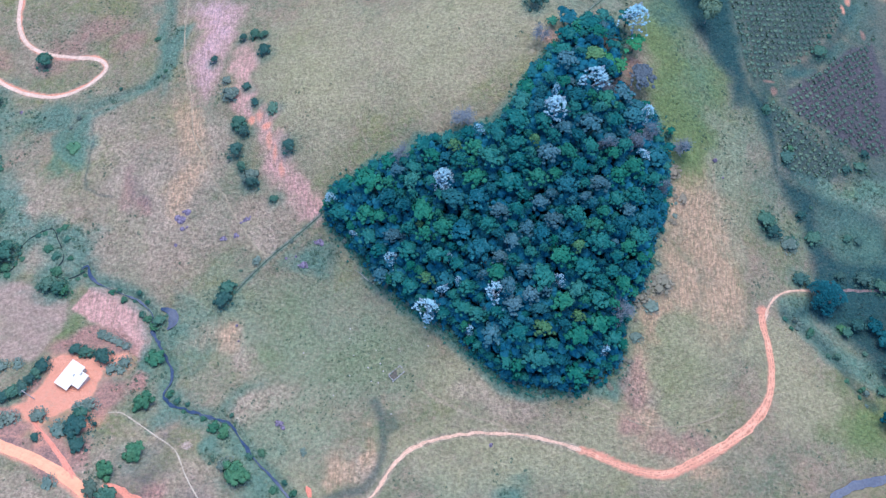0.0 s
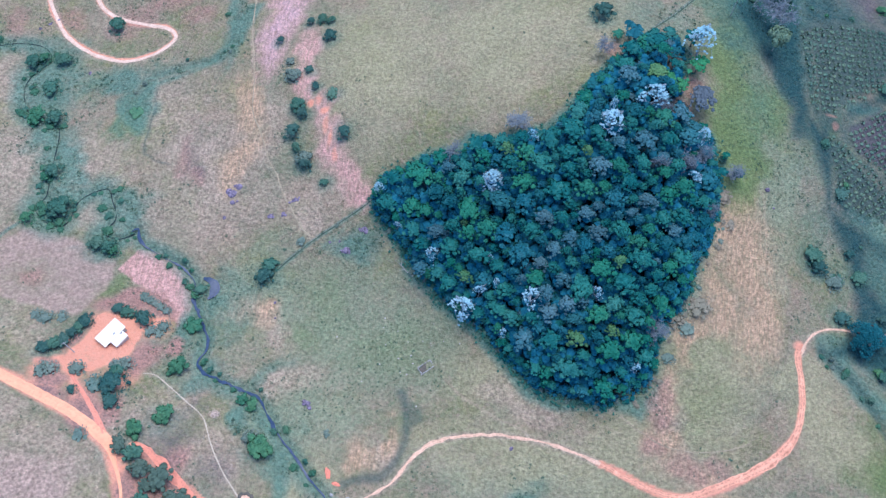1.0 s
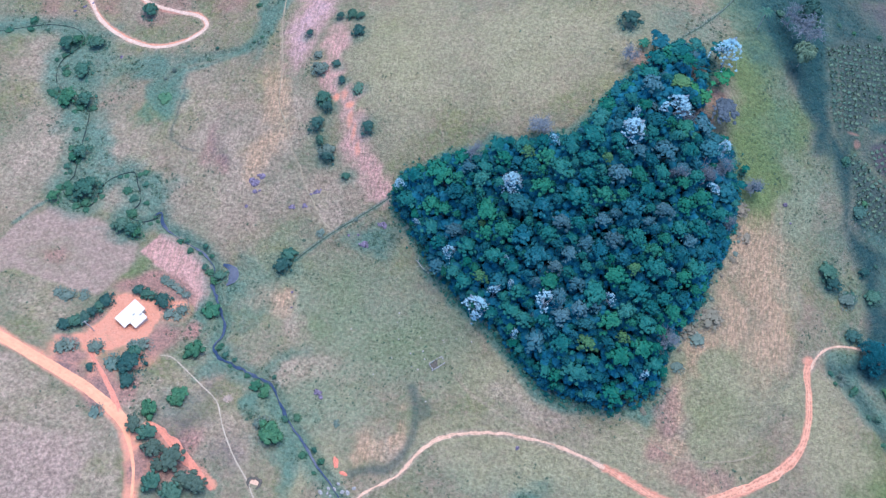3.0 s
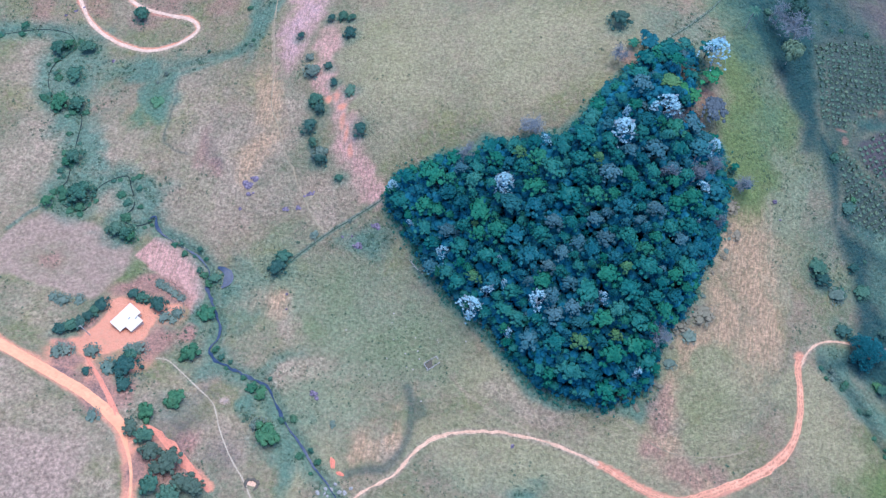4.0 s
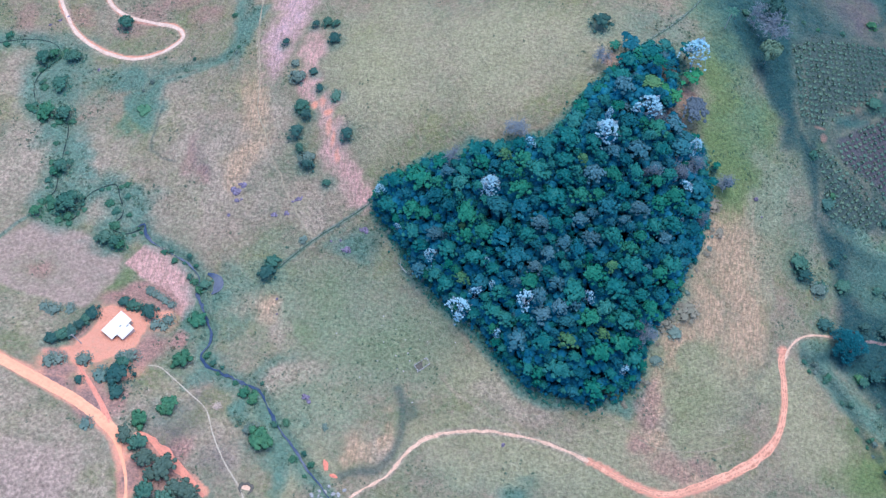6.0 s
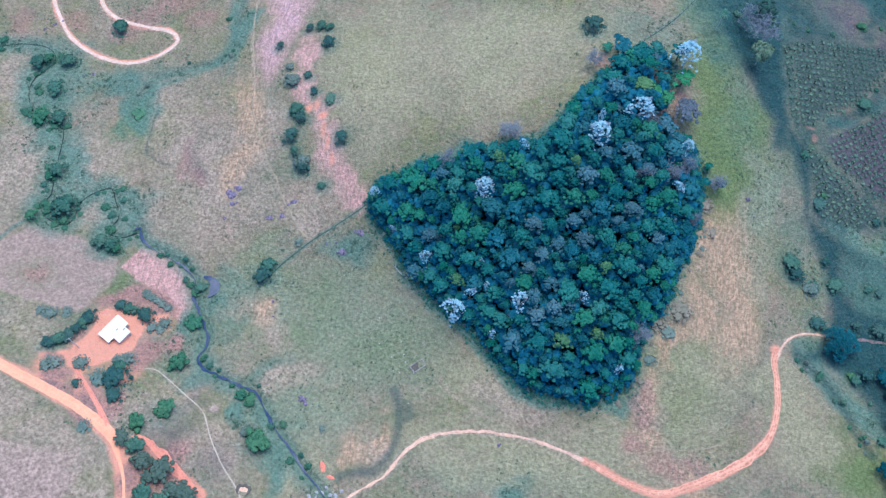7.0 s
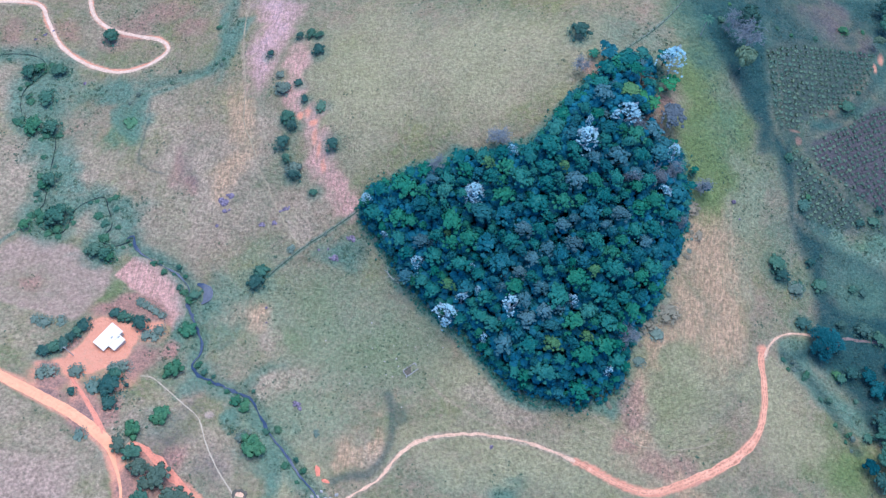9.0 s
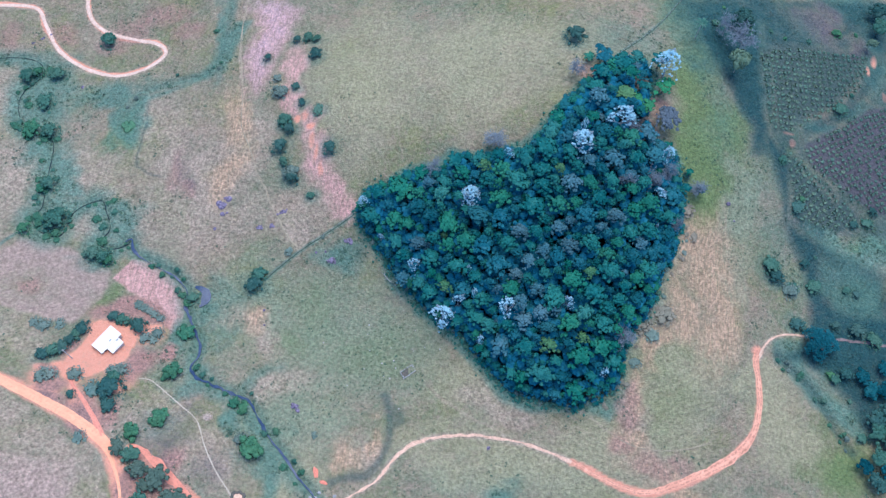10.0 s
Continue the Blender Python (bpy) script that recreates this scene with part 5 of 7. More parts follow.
me.polygons.foreach_set("loop_start", np.arange(0, quads.size, 4, dtype=np.int32))
me.polygons.foreach_set("loop_total", np.full(len(quads), 4, np.int32))
me.polygons.foreach_set("use_smooth", np.ones(len(quads), bool))
me.update(calc_edges=True)
me.validate()
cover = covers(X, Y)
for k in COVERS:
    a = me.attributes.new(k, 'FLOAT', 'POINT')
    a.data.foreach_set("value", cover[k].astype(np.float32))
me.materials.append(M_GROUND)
ground = tagged(new("ground", me), "hilly pasture of dry and green grass with bare patches", "ground", kind="structure")


# ---- roads, tracks and water ----
def ribbon(name, points, mat, label, category, lift=0.06, rough=0.25, level=None, kind="structure", step=0.9, across=7):
    line = spline(points, step)
    xy = line[:, :2]
    half = (line[:, 2] if line.shape[1] > 2 else np.full(len(line), 2.0)) / 2
    d = np.gradient(xy, axis=0)
    d /= np.linalg.norm(d, axis=1)[:, None] + 1e-9
    nrm = np.stack([-d[:, 1], d[:, 0]], 1)
    left = half * (1 + rough * (field(xy[:, 0], xy[:, 1], 2.2, 31) - 0.5) * 2 + rough * (field(xy[:, 0], xy[:, 1], 0.9, 34) - 0.5))
    right = half * (1 + rough * (field(xy[:, 0], xy[:, 1], 2.2, 32) - 0.5) * 2 + rough * (field(xy[:, 0], xy[:, 1], 0.9, 35) - 0.5))
    rows = []
    for s in np.linspace(-1, 1, across):
        w = np.where(s < 0, left, right) * s
        p = xy + nrm * w[:, None]
        z = land(p[:, 0], p[:, 1]) + (lift if abs(s) < 0.99 else -0.03) - (0.05 if 0.3 < abs(s) < 0.7 and lift > 0.04 else 0) if level is None else level(xy[:, 0], xy[:, 1])
        rows.append(np.column_stack([p, z]))
    v = np.stack(rows, 1).reshape(-1, 3)
    n = across
    f = [(i * n + j, i * n + j + 1, (i + 1) * n + j + 1, (i + 1) * n + j) for i in range(len(xy) - 1) for j in range(n - 1)]
    me = mesh_of(name, v, f, mat, smooth=True)
    me.attributes.new("across", 'FLOAT', 'POINT').data.foreach_set("value", np.tile(np.linspace(-1, 1, across), len(xy)).astype(np.float32))
    return tagged(new(name, me), label, category, kind=kind)


ribbon("road", HILL_ROAD, M_ROAD, "orange clay country road past the farmhouse", "road", 0.09, 0.1)
ribbon("driveway", DRIVE, M_CORAL, "narrow orange clay drive up to the yard", "road", 0.07)
ribbon("bank_track", BANK_TRACK, M_CORAL, "worn red clay track below the roadside trees", "road", 0.07, 0.35)
ribbon("farm_track", FARM_TRACK, M_SAND, "narrow pale earth farm track across pasture", "track", 0.07, 0.7)
ribbon("clay_road", CLAY_ROAD, M_CLAY, "rutted orange clay road round the hill", "road", 0.08, 0.3)
ribbon("valley_track", VALLEY_TRACK, M_SAND, "thin earth track into the green valley", "track", 0.06, 0.35)
ribbon("wood_track", WOOD_TRACK, M_SHADED_MUD, "damp track below the valley trees, darkened for their shade", "track", 0.06, 0.5)
ribbon("cattle_trail", COW_TRAIL, M_TRAIL, "thin pale cattle trail down the slope", "path", 0.05, 0.6)
ribbon("slope_trail", [(a, b, 0.3) for a, b, w in TERRACE], M_TRAIL, "thin pale trail along the terraced slope", "path", 0.06, 0.7)
ribbon("pasture_trail", PASTURE_TRAIL, M_TRAIL, "thin trodden trail through dry pasture", "path", 0.10, 0.7)
ribbon("loop_road", LOOP_ROAD, M_CREAM, "pale earth road in a hairpin loop", "road", 0.08, 0.2)
ribbon("grass_strip", [(a, b, 0.42) for a, b in FENCE_WEST], M_LONG_GRASS, "dark strip of long grass under the fence", "grass", 0.11, 0.5)
ribbon("grass_strip", [(a, b, 0.45) for a, b in FENCE_NORTH], M_LONG_GRASS, "dark strip of long grass under the fence", "grass", 0.11, 0.5)
ribbon("foot_path", FOOT_PATH, M_PATH, "trodden pale footpath through grass", "path", 0.05, 0.3)


BROOK_WIDTH = (0.22, 0.94, 1.22, 0.22, 0.25, 0.65, 0.36, 0.22, 1.15, 1.08, 0.86, 0.79, 0.79, 1.01, 1.08, 1.15, 1.01, 0.72, 0.5, 0.79, 0.65, 0.72, 0.65, 0.5, 0.43)


def wet(drop):
    return lambda x, y: hills(x, y) - drop


ribbon("stream", [(a, b, 0.3) for a, b in STREAM], M_DARK_WATER, "thin overgrown upper stream in a ditch", "stream", level=wet(0.62), rough=1.0)
ribbon("brook", [(a, b, BROOK_WIDTH[k]) for k, (a, b) in enumerate(BROOK)], M_WATER, "narrow bluish brook winding between grassy banks", "stream", level=wet(0.62), rough=0.9)
ribbon("pond", POND, M_WATER, "shallow muddy backwater beside the brook", "pond", level=wet(0.4), rough=0.3)
ribbon("east_stream", [(a, b, 2.6) for a, b in EAST_STREAM], M_WATER, "bluish stream in the eastern valley", "stream", level=wet(0.62), rough=0.35)

# ---- the grove ----
KINDS = [  # name, seed, radius, height, lobes, leaf, leaves, lobe sizes, label
    ("broadleaf_tree", 11, 2.7, 12.0, 34, 0.22, M_LEAF, (0.13, 0.25), "dark green broadleaf tree with lobed dense crown"),
    ("small_domed_tree", 12, 2.7, 12.0, 46, 0.21, M_LEAF, (0.11, 0.19), "dark green grove tree with many small leaf domes"),
    ("bluish_tree", 13, 2.7, 12.0, 30, 0.22, M_LEAF_BLUE, (0.14, 0.26), "bluish green broadleaf tree with rounded crown"),
    ("bumpy_tree", 14, 2.7, 12.0, 38, 0.22, M_LEAF_GREEN, (0.13, 0.22), "fresh green grove tree with a bumpy crown"),
    ("blue_green_tree", 15, 2.7, 12.0, 36, 0.22, M_LEAF_BLUE, (0.12, 0.23), "blue-green grove tree with uneven crown"),
    ("dark_tree", 16, 2.7, 12.0, 38, 0.22, M_LEAF_DARK, (0.12, 0.22), "very dark shaded grove tree with dense leaves"),
    ("broad_tree", 17, 2.7, 12.0, 32, 0.22, M_LEAF, (0.14, 0.26), "dark green tree with broad clustered crown"),
    ("fine_leaved_tree", 18, 2.7, 12.0, 44, 0.21, M_LEAF_GREY, (0.11, 0.18), "greyish fine-leaved grove tree with thin crown"),
]
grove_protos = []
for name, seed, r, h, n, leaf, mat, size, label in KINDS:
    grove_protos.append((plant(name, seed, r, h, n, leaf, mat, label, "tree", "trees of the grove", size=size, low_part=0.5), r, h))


def in_glade(x, y):
    return any(math.hypot((x - a) / b_, (y - c) / d_) < 1 for a, c, b_, d_ in CLEARINGS)


taken = [(x, y, r * 0.7) for x, y, r, h in CECROPIAS + BARE_TREES] + [(x, y, r * 0.95) for x, y, r, h in LIGHT_TREES + GREEN_TREES + GREY_TREES + FRESH_TREES + TWIGGY_TREES + EDGE_TREES]
rows = []
gp = np.array(GROVE)
for big, tries, limit in ((4.1, 900, 40), (3.3, 3000, 120), (2.6, 7000, 215), (2.0, 12000, 285)):
    px, py = rng.uniform(gp[:, 0].min(), gp[:, 0].max(), tries), rng.uniform(gp[:, 1].min(), gp[:, 1].max(), tries)
    inside = to_poly(px, py, GROVE)
    for x, y, d in zip(px, py, inside):
        if len(rows) >= limit:
            break
        r = big * rng.uniform(0.88, 1.12)
        if d < r * 0.72 or in_glade(x, y) or any((x - a) ** 2 + (y - b) ** 2 < (0.74 * (r + c)) ** 2 for a, b, c in taken):
            continue
        taken.append((x, y, r))
        rows.append((x, y, r * 1.12, (3.4 + 0.95 * min(d, 5.3) + 0.43 * max(0, min(d, 14) - 5.3)) * rng.uniform(0.84, 1.12) + r * 0.5))
grown = len(rows)
for big, tries, limit in ((2.0, 6000, 110), (1.5, 9000, 260)):
    px, py = rng.uniform(gp[:, 0].min(), gp[:, 0].max(), tries), rng.uniform(gp[:, 1].min(), gp[:, 1].max(), tries)
    inside = to_poly(px, py, GROVE)
    for x, y, d in zip(px, py, inside):
        if len(rows) - grown >= limit:
            break
        r = big * rng.uniform(0.8, 1.2)
        if d < r * 0.5 or in_glade(x, y) or any((x - a) ** 2 + (y - b) ** 2 < (0.66 * (r + c)) ** 2 for a, b, c in taken):
            continue
        taken.append((x, y, r))
        rows.append((x, y, r * 1.15, (4.2 + 0.36 * min(d, 14)) * rng.uniform(0.75, 1.1)))
order = rng.permutation(len(rows))
weights = np.array([5, 5, 2.5, 4, 2.5, 3, 5, 1.5])
picks = rng.choice(len(KINDS), len(rows), p=weights / weights.sum())
first = {}
for k in order:
    x, y, r, h = rows[k]
    ob, pr, ph = grove_protos[picks[k]]
    m = stand(x, y, r, h, pr, ph, rng.uniform(0, 360))
    if picks[k] in first:
        made = copy_plain(ob, m)
        if k >= grown:
            tagged(made, "young dark green tree in a gap of the grove", group="young trees of the grove")
    elif k < grown:
        first[picks[k]] = 1
        ob.matrix_basis = m


def understorey():
    """Young trees and shrubs between the grove's trees, low along its edge."""
    g = np.random.default_rng(41)
    px, py = g.uniform(gp[:, 0].min() - 3, gp[:, 0].max() + 3, 7600), g.uniform(gp[:, 1].min() - 3, gp[:, 1].max() + 3, 7600)
    d = to_poly(px, py, GROVE)
    keep = d > -0.7
    px, py, d = px[keep], py[keep], d[keep]
    z = land(px, py)
    V, F, Nn, count = [], [], [], 0
    for x, y, zz, dd in zip(px, py, z, d):
        if in_glade(x, y) and g.random() < 0.85:
            continue
        top = 1.0 + min(max(dd, 0), 4) * 1.35 + 0.4 * min(max(dd, 0), 14)
        l = (x, y, zz + g.uniform(0.35, 0.74) * top, g.uniform(0.8, 1.8) if dd > 0.6 else g.uniform(0.45, 0.95))
        v, f, n = leaf_lobes(g, [l], 9 if dd > 2 else 40, 0.36 if dd > 2 else 0.28, -0.1, core=0.95 if dd > 2 else 0.8)
        F += [tuple(q + count for q in t) for t in f]
        count += len(v)
        V.append(v)
        Nn.append(n)
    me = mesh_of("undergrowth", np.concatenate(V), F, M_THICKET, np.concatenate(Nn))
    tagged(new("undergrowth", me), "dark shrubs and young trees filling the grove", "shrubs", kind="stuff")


understorey()


def fringe():
    """Low leafy growth outside the grove's edge, thinning out into the grass."""
    g = np.random.default_rng(43)
    px, py = g.uniform(gp[:, 0].min() - 6, gp[:, 0].max() + 6, 26000), g.uniform(gp[:, 1].min() - 6, gp[:, 1].max() + 6, 26000)
    d = to_poly(px, py, GROVE)
    east = step01(px - 0.55 * (py - 60), 15, 40)
    keep = (d < 0.8) & (g.random(len(d)) < np.exp(-(np.minimum(d + 0.3, 0) / 2.1) ** 2) * (1 - 0.8 * east))
    V, F, Nn, count = [], [], [], 0
    for x, y, dd, zz in zip(px[keep], py[keep], d[keep], land(px[keep], py[keep])):
        if in_glade(x, y):
            continue
        r = g.uniform(0.3, 0.62) * (1 + 0.35 * math.exp(min(dd, 0)))
        v, f, n = leaf_lobes(g, [(x, y, zz + r * g.uniform(-0.1, 0.5), r)], 26, 0.24, 0.0, core=0.7)
        F += [tuple(q + count for q in t) for t in f]
        count += len(v)
        V.append(v)
        Nn.append(n)
    me = mesh_of("edge_growth", np.concatenate(V), F, M_FRINGE, np.concatenate(Nn))
    tagged(new("edge_growth", me), "low green growth along the grove's edge", "undergrowth", kind="stuff")


fringe()


# ---- silver-leaved trees that stand out of the grove ----
def rosette_tree(name, seed, radius, height, count, label, group, leaves, bark, size=(0.36, 0.54), narrow=0.26, note="", clumps=0):
    """A slender forked tree whose leaves stand in rosettes at the ends of its twigs."""
    g = np.random.default_rng(seed)
    root = tagged(new(name), label, "tree", group)
    pieces, ends = limbs(g, height * 0.86, radius * 0.78, 15, 0.17, 6, 0.45)
    ends = np.array(ends)
    tips = []
    heart = [np.array((math.cos(q), math.sin(q))) * radius * d for q, d in zip(g.uniform(0, 6.28, clumps), g.uniform(0.1, 0.85, clumps))]
    for k in range(count):
        a, u = k * 2.399963 + g.uniform(-0.5, 0.5), (k + g.random()) / count
        rr = radius * math.sqrt(u) * g.uniform(0.7, 1.1) * (0.92 + 0.2 * math.sin(3 * a + seed) + 0.12 * math.sin(5 * a + 2 * seed))
        if clumps:
            mx, my = heart[k % clumps] + g.normal(0, radius * 0.17, 2)
            rr, a = min(math.hypot(mx, my), radius * 1.15), math.atan2(my, mx)
        tip = np.array((rr * math.cos(a), rr * math.sin(a), height * (1.0 - 0.5 * (rr / radius) ** 2 + g.normal(0, 0.025))))
        base = ends[np.argmin(np.linalg.norm(ends - tip, axis=1))]
        pieces.append(tube([base, (base + tip) / 2 - (0, 0, 0.2), tip], [0.05, 0.04, 0.025], 3))
        tips.append(tip)
    part_of("trunk", mesh_of("trunk", *joined(pieces), bark, smooth=True), root, "pale slender forked trunk" if bark is M_SILVER_BARK else "")
    V, F = [], []
    for tip in tips:
        long = g.uniform(*size)
        n = g.integers(10, 15)
        for k in range(n):
            a = 2 * math.pi * k / n + g.uniform(-0.3, 0.3)
            droop = g.uniform(-0.9, 0.25)
            d = np.array((math.cos(a) * math.cos(droop), math.sin(a) * math.cos(droop), math.sin(droop)))
            q = np.array((-math.sin(a), math.cos(a), g.uniform(-0.2, 0.2)))
            i = len(V)
            V += [tip + d * long * 0.12, tip + d * long * 0.62 - q * long * narrow, tip + d * long * g.uniform(0.9, 1.1), tip + d * long * 0.62 + q * long * narrow]
            F.append((i, i + 1, i + 2, i + 3))
    part_of("crown", mesh_of("crown", V, F, leaves), root, note)
    return root


def cecropia(seed, radius, height, count, label, clumps):
    return rosette_tree("silver_tree", seed, radius, height, count, label, "silver-leaved trees", M_SILVER, M_SILVER_BARK, size=(0.25, 0.4), narrow=0.3, note="silvery white leaf rosettes", clumps=clumps)


silver = [(cecropia(66, 4.0, 13.0, 165, "silver-leaved tree with dense whitish rosettes", 26), 4.0, 13.0),
          (cecropia(62, 4.0, 13.0, 115, "silver-leaved tree with open whitish rosettes", 8), 4.0, 13.0),
          (cecropia(63, 4.0, 13.0, 52, "sparse silver-leaved tree among dark crowns", 6), 4.0, 13.0)]
silver_kind = [0, 0, 1, 1, 1, 2, 0, 1, 2, 1, 2, 2, 2, 2, 2, 2, 2, 2, 2, 2]
seen = set()
for (x, y, r, h), k in zip(CECROPIAS, silver_kind):
    ob, pr, ph = silver[k]
    m = stand(x, y, r, h, pr, ph, rng.uniform(0, 360))
    if k in seen:
        copy_plain(ob, m)
    else:
        seen.add(k)
        ob.matrix_basis = m


# ---- trees and bushes outside the grove ----
def family(name, rows, mats, label, category, group, low_part=0.03, seeds=3, leaf=0.18, count=32, size=(0.17, 0.31), bark=None):
    rows = [r for r in rows if r[2] > 0.6]
    protos = []
    for s in range(min(seeds, len(rows))):
        r, h = 3.0, 4.0
        protos.append((plant(name, 100 + 7 * s + len(label), r, h, count + 2 * s, leaf, mats[s % len(mats)], label, category, group,
                             size=size, low_part=low_part, bark=bark, kind_low=-0.55), r, h))
    set_out(protos, rows)


for x, y, r, h in FEATHER_TREES:
    feather = rosette_tree("feathery_tree", 64, r, h, 330, "dark blue-green tree with feathery spiky foliage", "", M_LEAF_DARK, M_BARK, (0.8, 1.25), 0.15)
    feather.matrix_basis = Matrix.Translation((x, y, at(x, y) - 0.1))
family("riverside_tree", STREAM_TREES, (M_BUSH, M_BUSH_GREEN, M_BUSH), "bushy dark green tree beside the stream", "tree", "trees along the stream", count=26)
family("bush", SLOPE_BUSHES, (M_BUSH_DARK, M_BUSH, M_BUSH_DARK), "dark green round bush on the eroded slope", "bush", "bushes on the slope")
family("grey_bush", GREY_BUSHES, (M_BUSH_PALE, M_BUSH), "grey-green airy bush in dry grass", "bush", "grey bushes", leaf=0.26, count=16, size=(0.24, 0.4))
family("garden_tree", YARD_TREES, (M_BUSH_DARK, M_BUSH, M_BUSH_DARK), "dark green garden tree round the farmyard", "tree", "trees round the yard")
family("garden_shrub", PALE_BUSHES, (M_BUSH_PALE, M_BUSH_PALE), "pale green garden shrub beside the yard", "shrub", "shrubs round the yard", leaf=0.28, size=(0.22, 0.36), count=17)
family("roadside_tree", ROAD_TREES, (M_OLIVE, M_BUSH, M_OLIVE), "dark roadside tree with dense rounded crown", "tree", "trees beside the road", low_part=0.3, count=26)
family("bright_tree", BRIGHT_TREES, (M_BUSH_GREEN,), "bright fresh green tree with dense crown", "tree", "bright green trees", low_part=0.3, count=15, size=(0.28, 0.42))
family("valley_tree", VALLEY_TREES, (M_BUSH_DARK, M_BUSH_DARK, M_BUSH), "dark green tree in the shaded valley", "tree", "trees of the valley", low_part=0.05)
family("valley_tree", EAST_TREES, (M_BUSH_DARK, M_BUSH, M_LEAF_DARK), "dark green tree at the valley's wooded edge", "tree", "trees of the eastern wood", low_part=0.35, count=24)


def grove_family(name, rows, mats, label, group, seed, size=(0.13, 0.23), count=36):
    protos = [(plant(name, seed + k, 2.7, 12.0, count + 2 * k, 0.24, mat, label, "tree", group, size=size, low_part=0.5), 2.7, 12.0) for k, mat in enumerate(mats)]
    set_out(protos, rows)


grove_family("light_tree", LIGHT_TREES, (M_LEAF_LIGHT, M_LEAF_LIGHT), "light olive green tree rising from the grove", "light trees in the grove", 201)
grove_family("green_tree", GREEN_TREES, (M_LEAF_GREEN, M_LEAF_GREEN, M_LEAF), "broad fresh green tree in the dark grove", "green trees in the grove", 205)
grove_family("grey_tree", GREY_TREES, (M_LEAF_GREY, M_LEAF_GREY, M_LEAF_LILAC), "greyish fine-leaved tree among dark green crowns", "grey trees in the grove", 209, (0.11, 0.19), 42)
set_out([(plant("twiggy_tree", 218, 5.0, 7.5, 130, 0.16, M_LEAF_TWIG, "grey-lilac tree with dense leafless twigs", "tree", "twiggy trees at the clearing", size=(0.08, 0.14), low_part=0.2), 5.0, 7.5)], TWIGGY_TREES)
grove_family("fresh_tree", FRESH_TREES, (M_LEAF_VIVID,), "bright fresh green tree at the clearing", "bright trees at the clearing", 213)
ring = spline(GROVE + GROVE[:1], 3.1)
mid_x, mid_y = gp.mean(0)
g_ring = np.random.default_rng(44)
for x, y in ring:
    away = math.hypot(mid_x - x, mid_y - y)
    deep, r = g_ring.uniform(0.6, 2.2), g_ring.uniform(1.4, 2.5)
    x, y = x + (mid_x - x) / away * deep, y + (mid_y - y) / away * deep
    if not in_glade(x, y) and g_ring.random() < 0.8 and y < 185:
        EDGE_TREES.append((x, y, r, r * g_ring.uniform(1.5, 2.6)))
grove_family("edge_tree", EDGE_TREES, (M_LEAF, M_LEAF_DARK, M_LEAF_GREEN, M_LEAF_BLUE), "low dark green tree at the grove's edge", "trees at the grove's edge", 215)
family("pale_tree", TALL_PALE_TREES, (M_LEAF_PALE,), "tall thin-crowned tree with a pale trunk", "tree", "tall pale trees", low_part=0.62, bark=M_PALE_BARK)


def along(line, count, lo, hi, sizes, g):
    out = []
    for _ in range(count):
        k = g.integers(0, len(line) - 1)
        p, d = line[k, :2], line[k + 1, :2] - line[k, :2]
        n = np.array((-d[1], d[0])) / (np.linalg.norm(d) + 1e-9) * g.choice((-1, 1)) * g.uniform(lo, hi)
        r = g.uniform(*sizes)
        out.append((p[0] + n[0], p[1] + n[1], r, r * g.uniform(0.9, 1.4)))
    return out


g_bank = np.random.default_rng(33)
family("bank_shrub", along(S_BROOK, 26, 0.7, 3.2, (0.65, 1.3), g_bank) + [(a, b, r, h * 0.6) for a, b, r, h in along(S_STREAM, 60, 0.4, 5.0, (0.7, 1.7), g_bank)], (M_BANK, M_BUSH, M_BANK),
       "low green shrub on the stream bank", "shrub", "shrubs on the banks", count=9, size=(0.36, 0.55), leaf=0.3)
family("gully_shrub", along(S_GULLY, 16, 0.2, 2.5, (0.65, 1.3), g_bank) + along(np.array(FENCE_WEST), 3, 0.1, 1.0, (0.65, 0.9), g_bank) + along(S_DITCH, 7, 0.2, 3.5, (0.65, 1.2), g_bank),
       (M_BANK, M_BUSH_PALE, M_BUSH), "low dark shrub in a grassy gully", "shrub", "shrubs in the gullies", count=9, size=(0.36, 0.55), leaf=0.3)


edge = spline(GROVE[24:] + GROVE[:1], 2.0)
family("edge_shrub", along(edge, 180, -0.9, 1.3, (0.62, 1.15), g_bank), (M_BUSH_PALE, M_BUSH, M_LEAF), "low ragged shrub at the grove's edge", "shrub", "shrubs at the grove's edge",
       count=8, size=(0.3, 0.55), leaf=0.3)


family("dry_shrub", [(a, b, r, 0.5 * h) for a, b, r, h in along(spline(GROVE[24:34], 2.0), 44, 0.8, 4.2, (0.65, 1.1), g_bank) + DRY_SHRUBS], (M_DRY, M_BUSH_PALE, M_DRY), "low greyish half-dry shrub below the grove", "shrub", "dry shrubs below the grove",
       count=9, size=(0.3, 0.5), leaf=0.2)


g_scrub = np.random.default_rng(35)
qx, qy = g_scrub.uniform(85, 165, 500), g_scrub.uniform(60, 240, 500)
qs = covers(qx, qy)["scrub"]
thick = [(x, y, r, r * 1.1) for x, y, c, r in zip(qx, qy, qs, g_scrub.uniform(0.65, 1.9, 500)) if c > 0.45 and to_poly(np.array([x]), np.array([y]), GROVE)[0] < -3][:22]
family("valley_shrub", thick, (M_BUSH, M_BUSH_GREEN, M_LEAF_LIGHT), "low dark green shrub on the valley floor", "shrub", "shrubs of the valley", count=9, size=(0.36, 0.55), leaf=0.3)


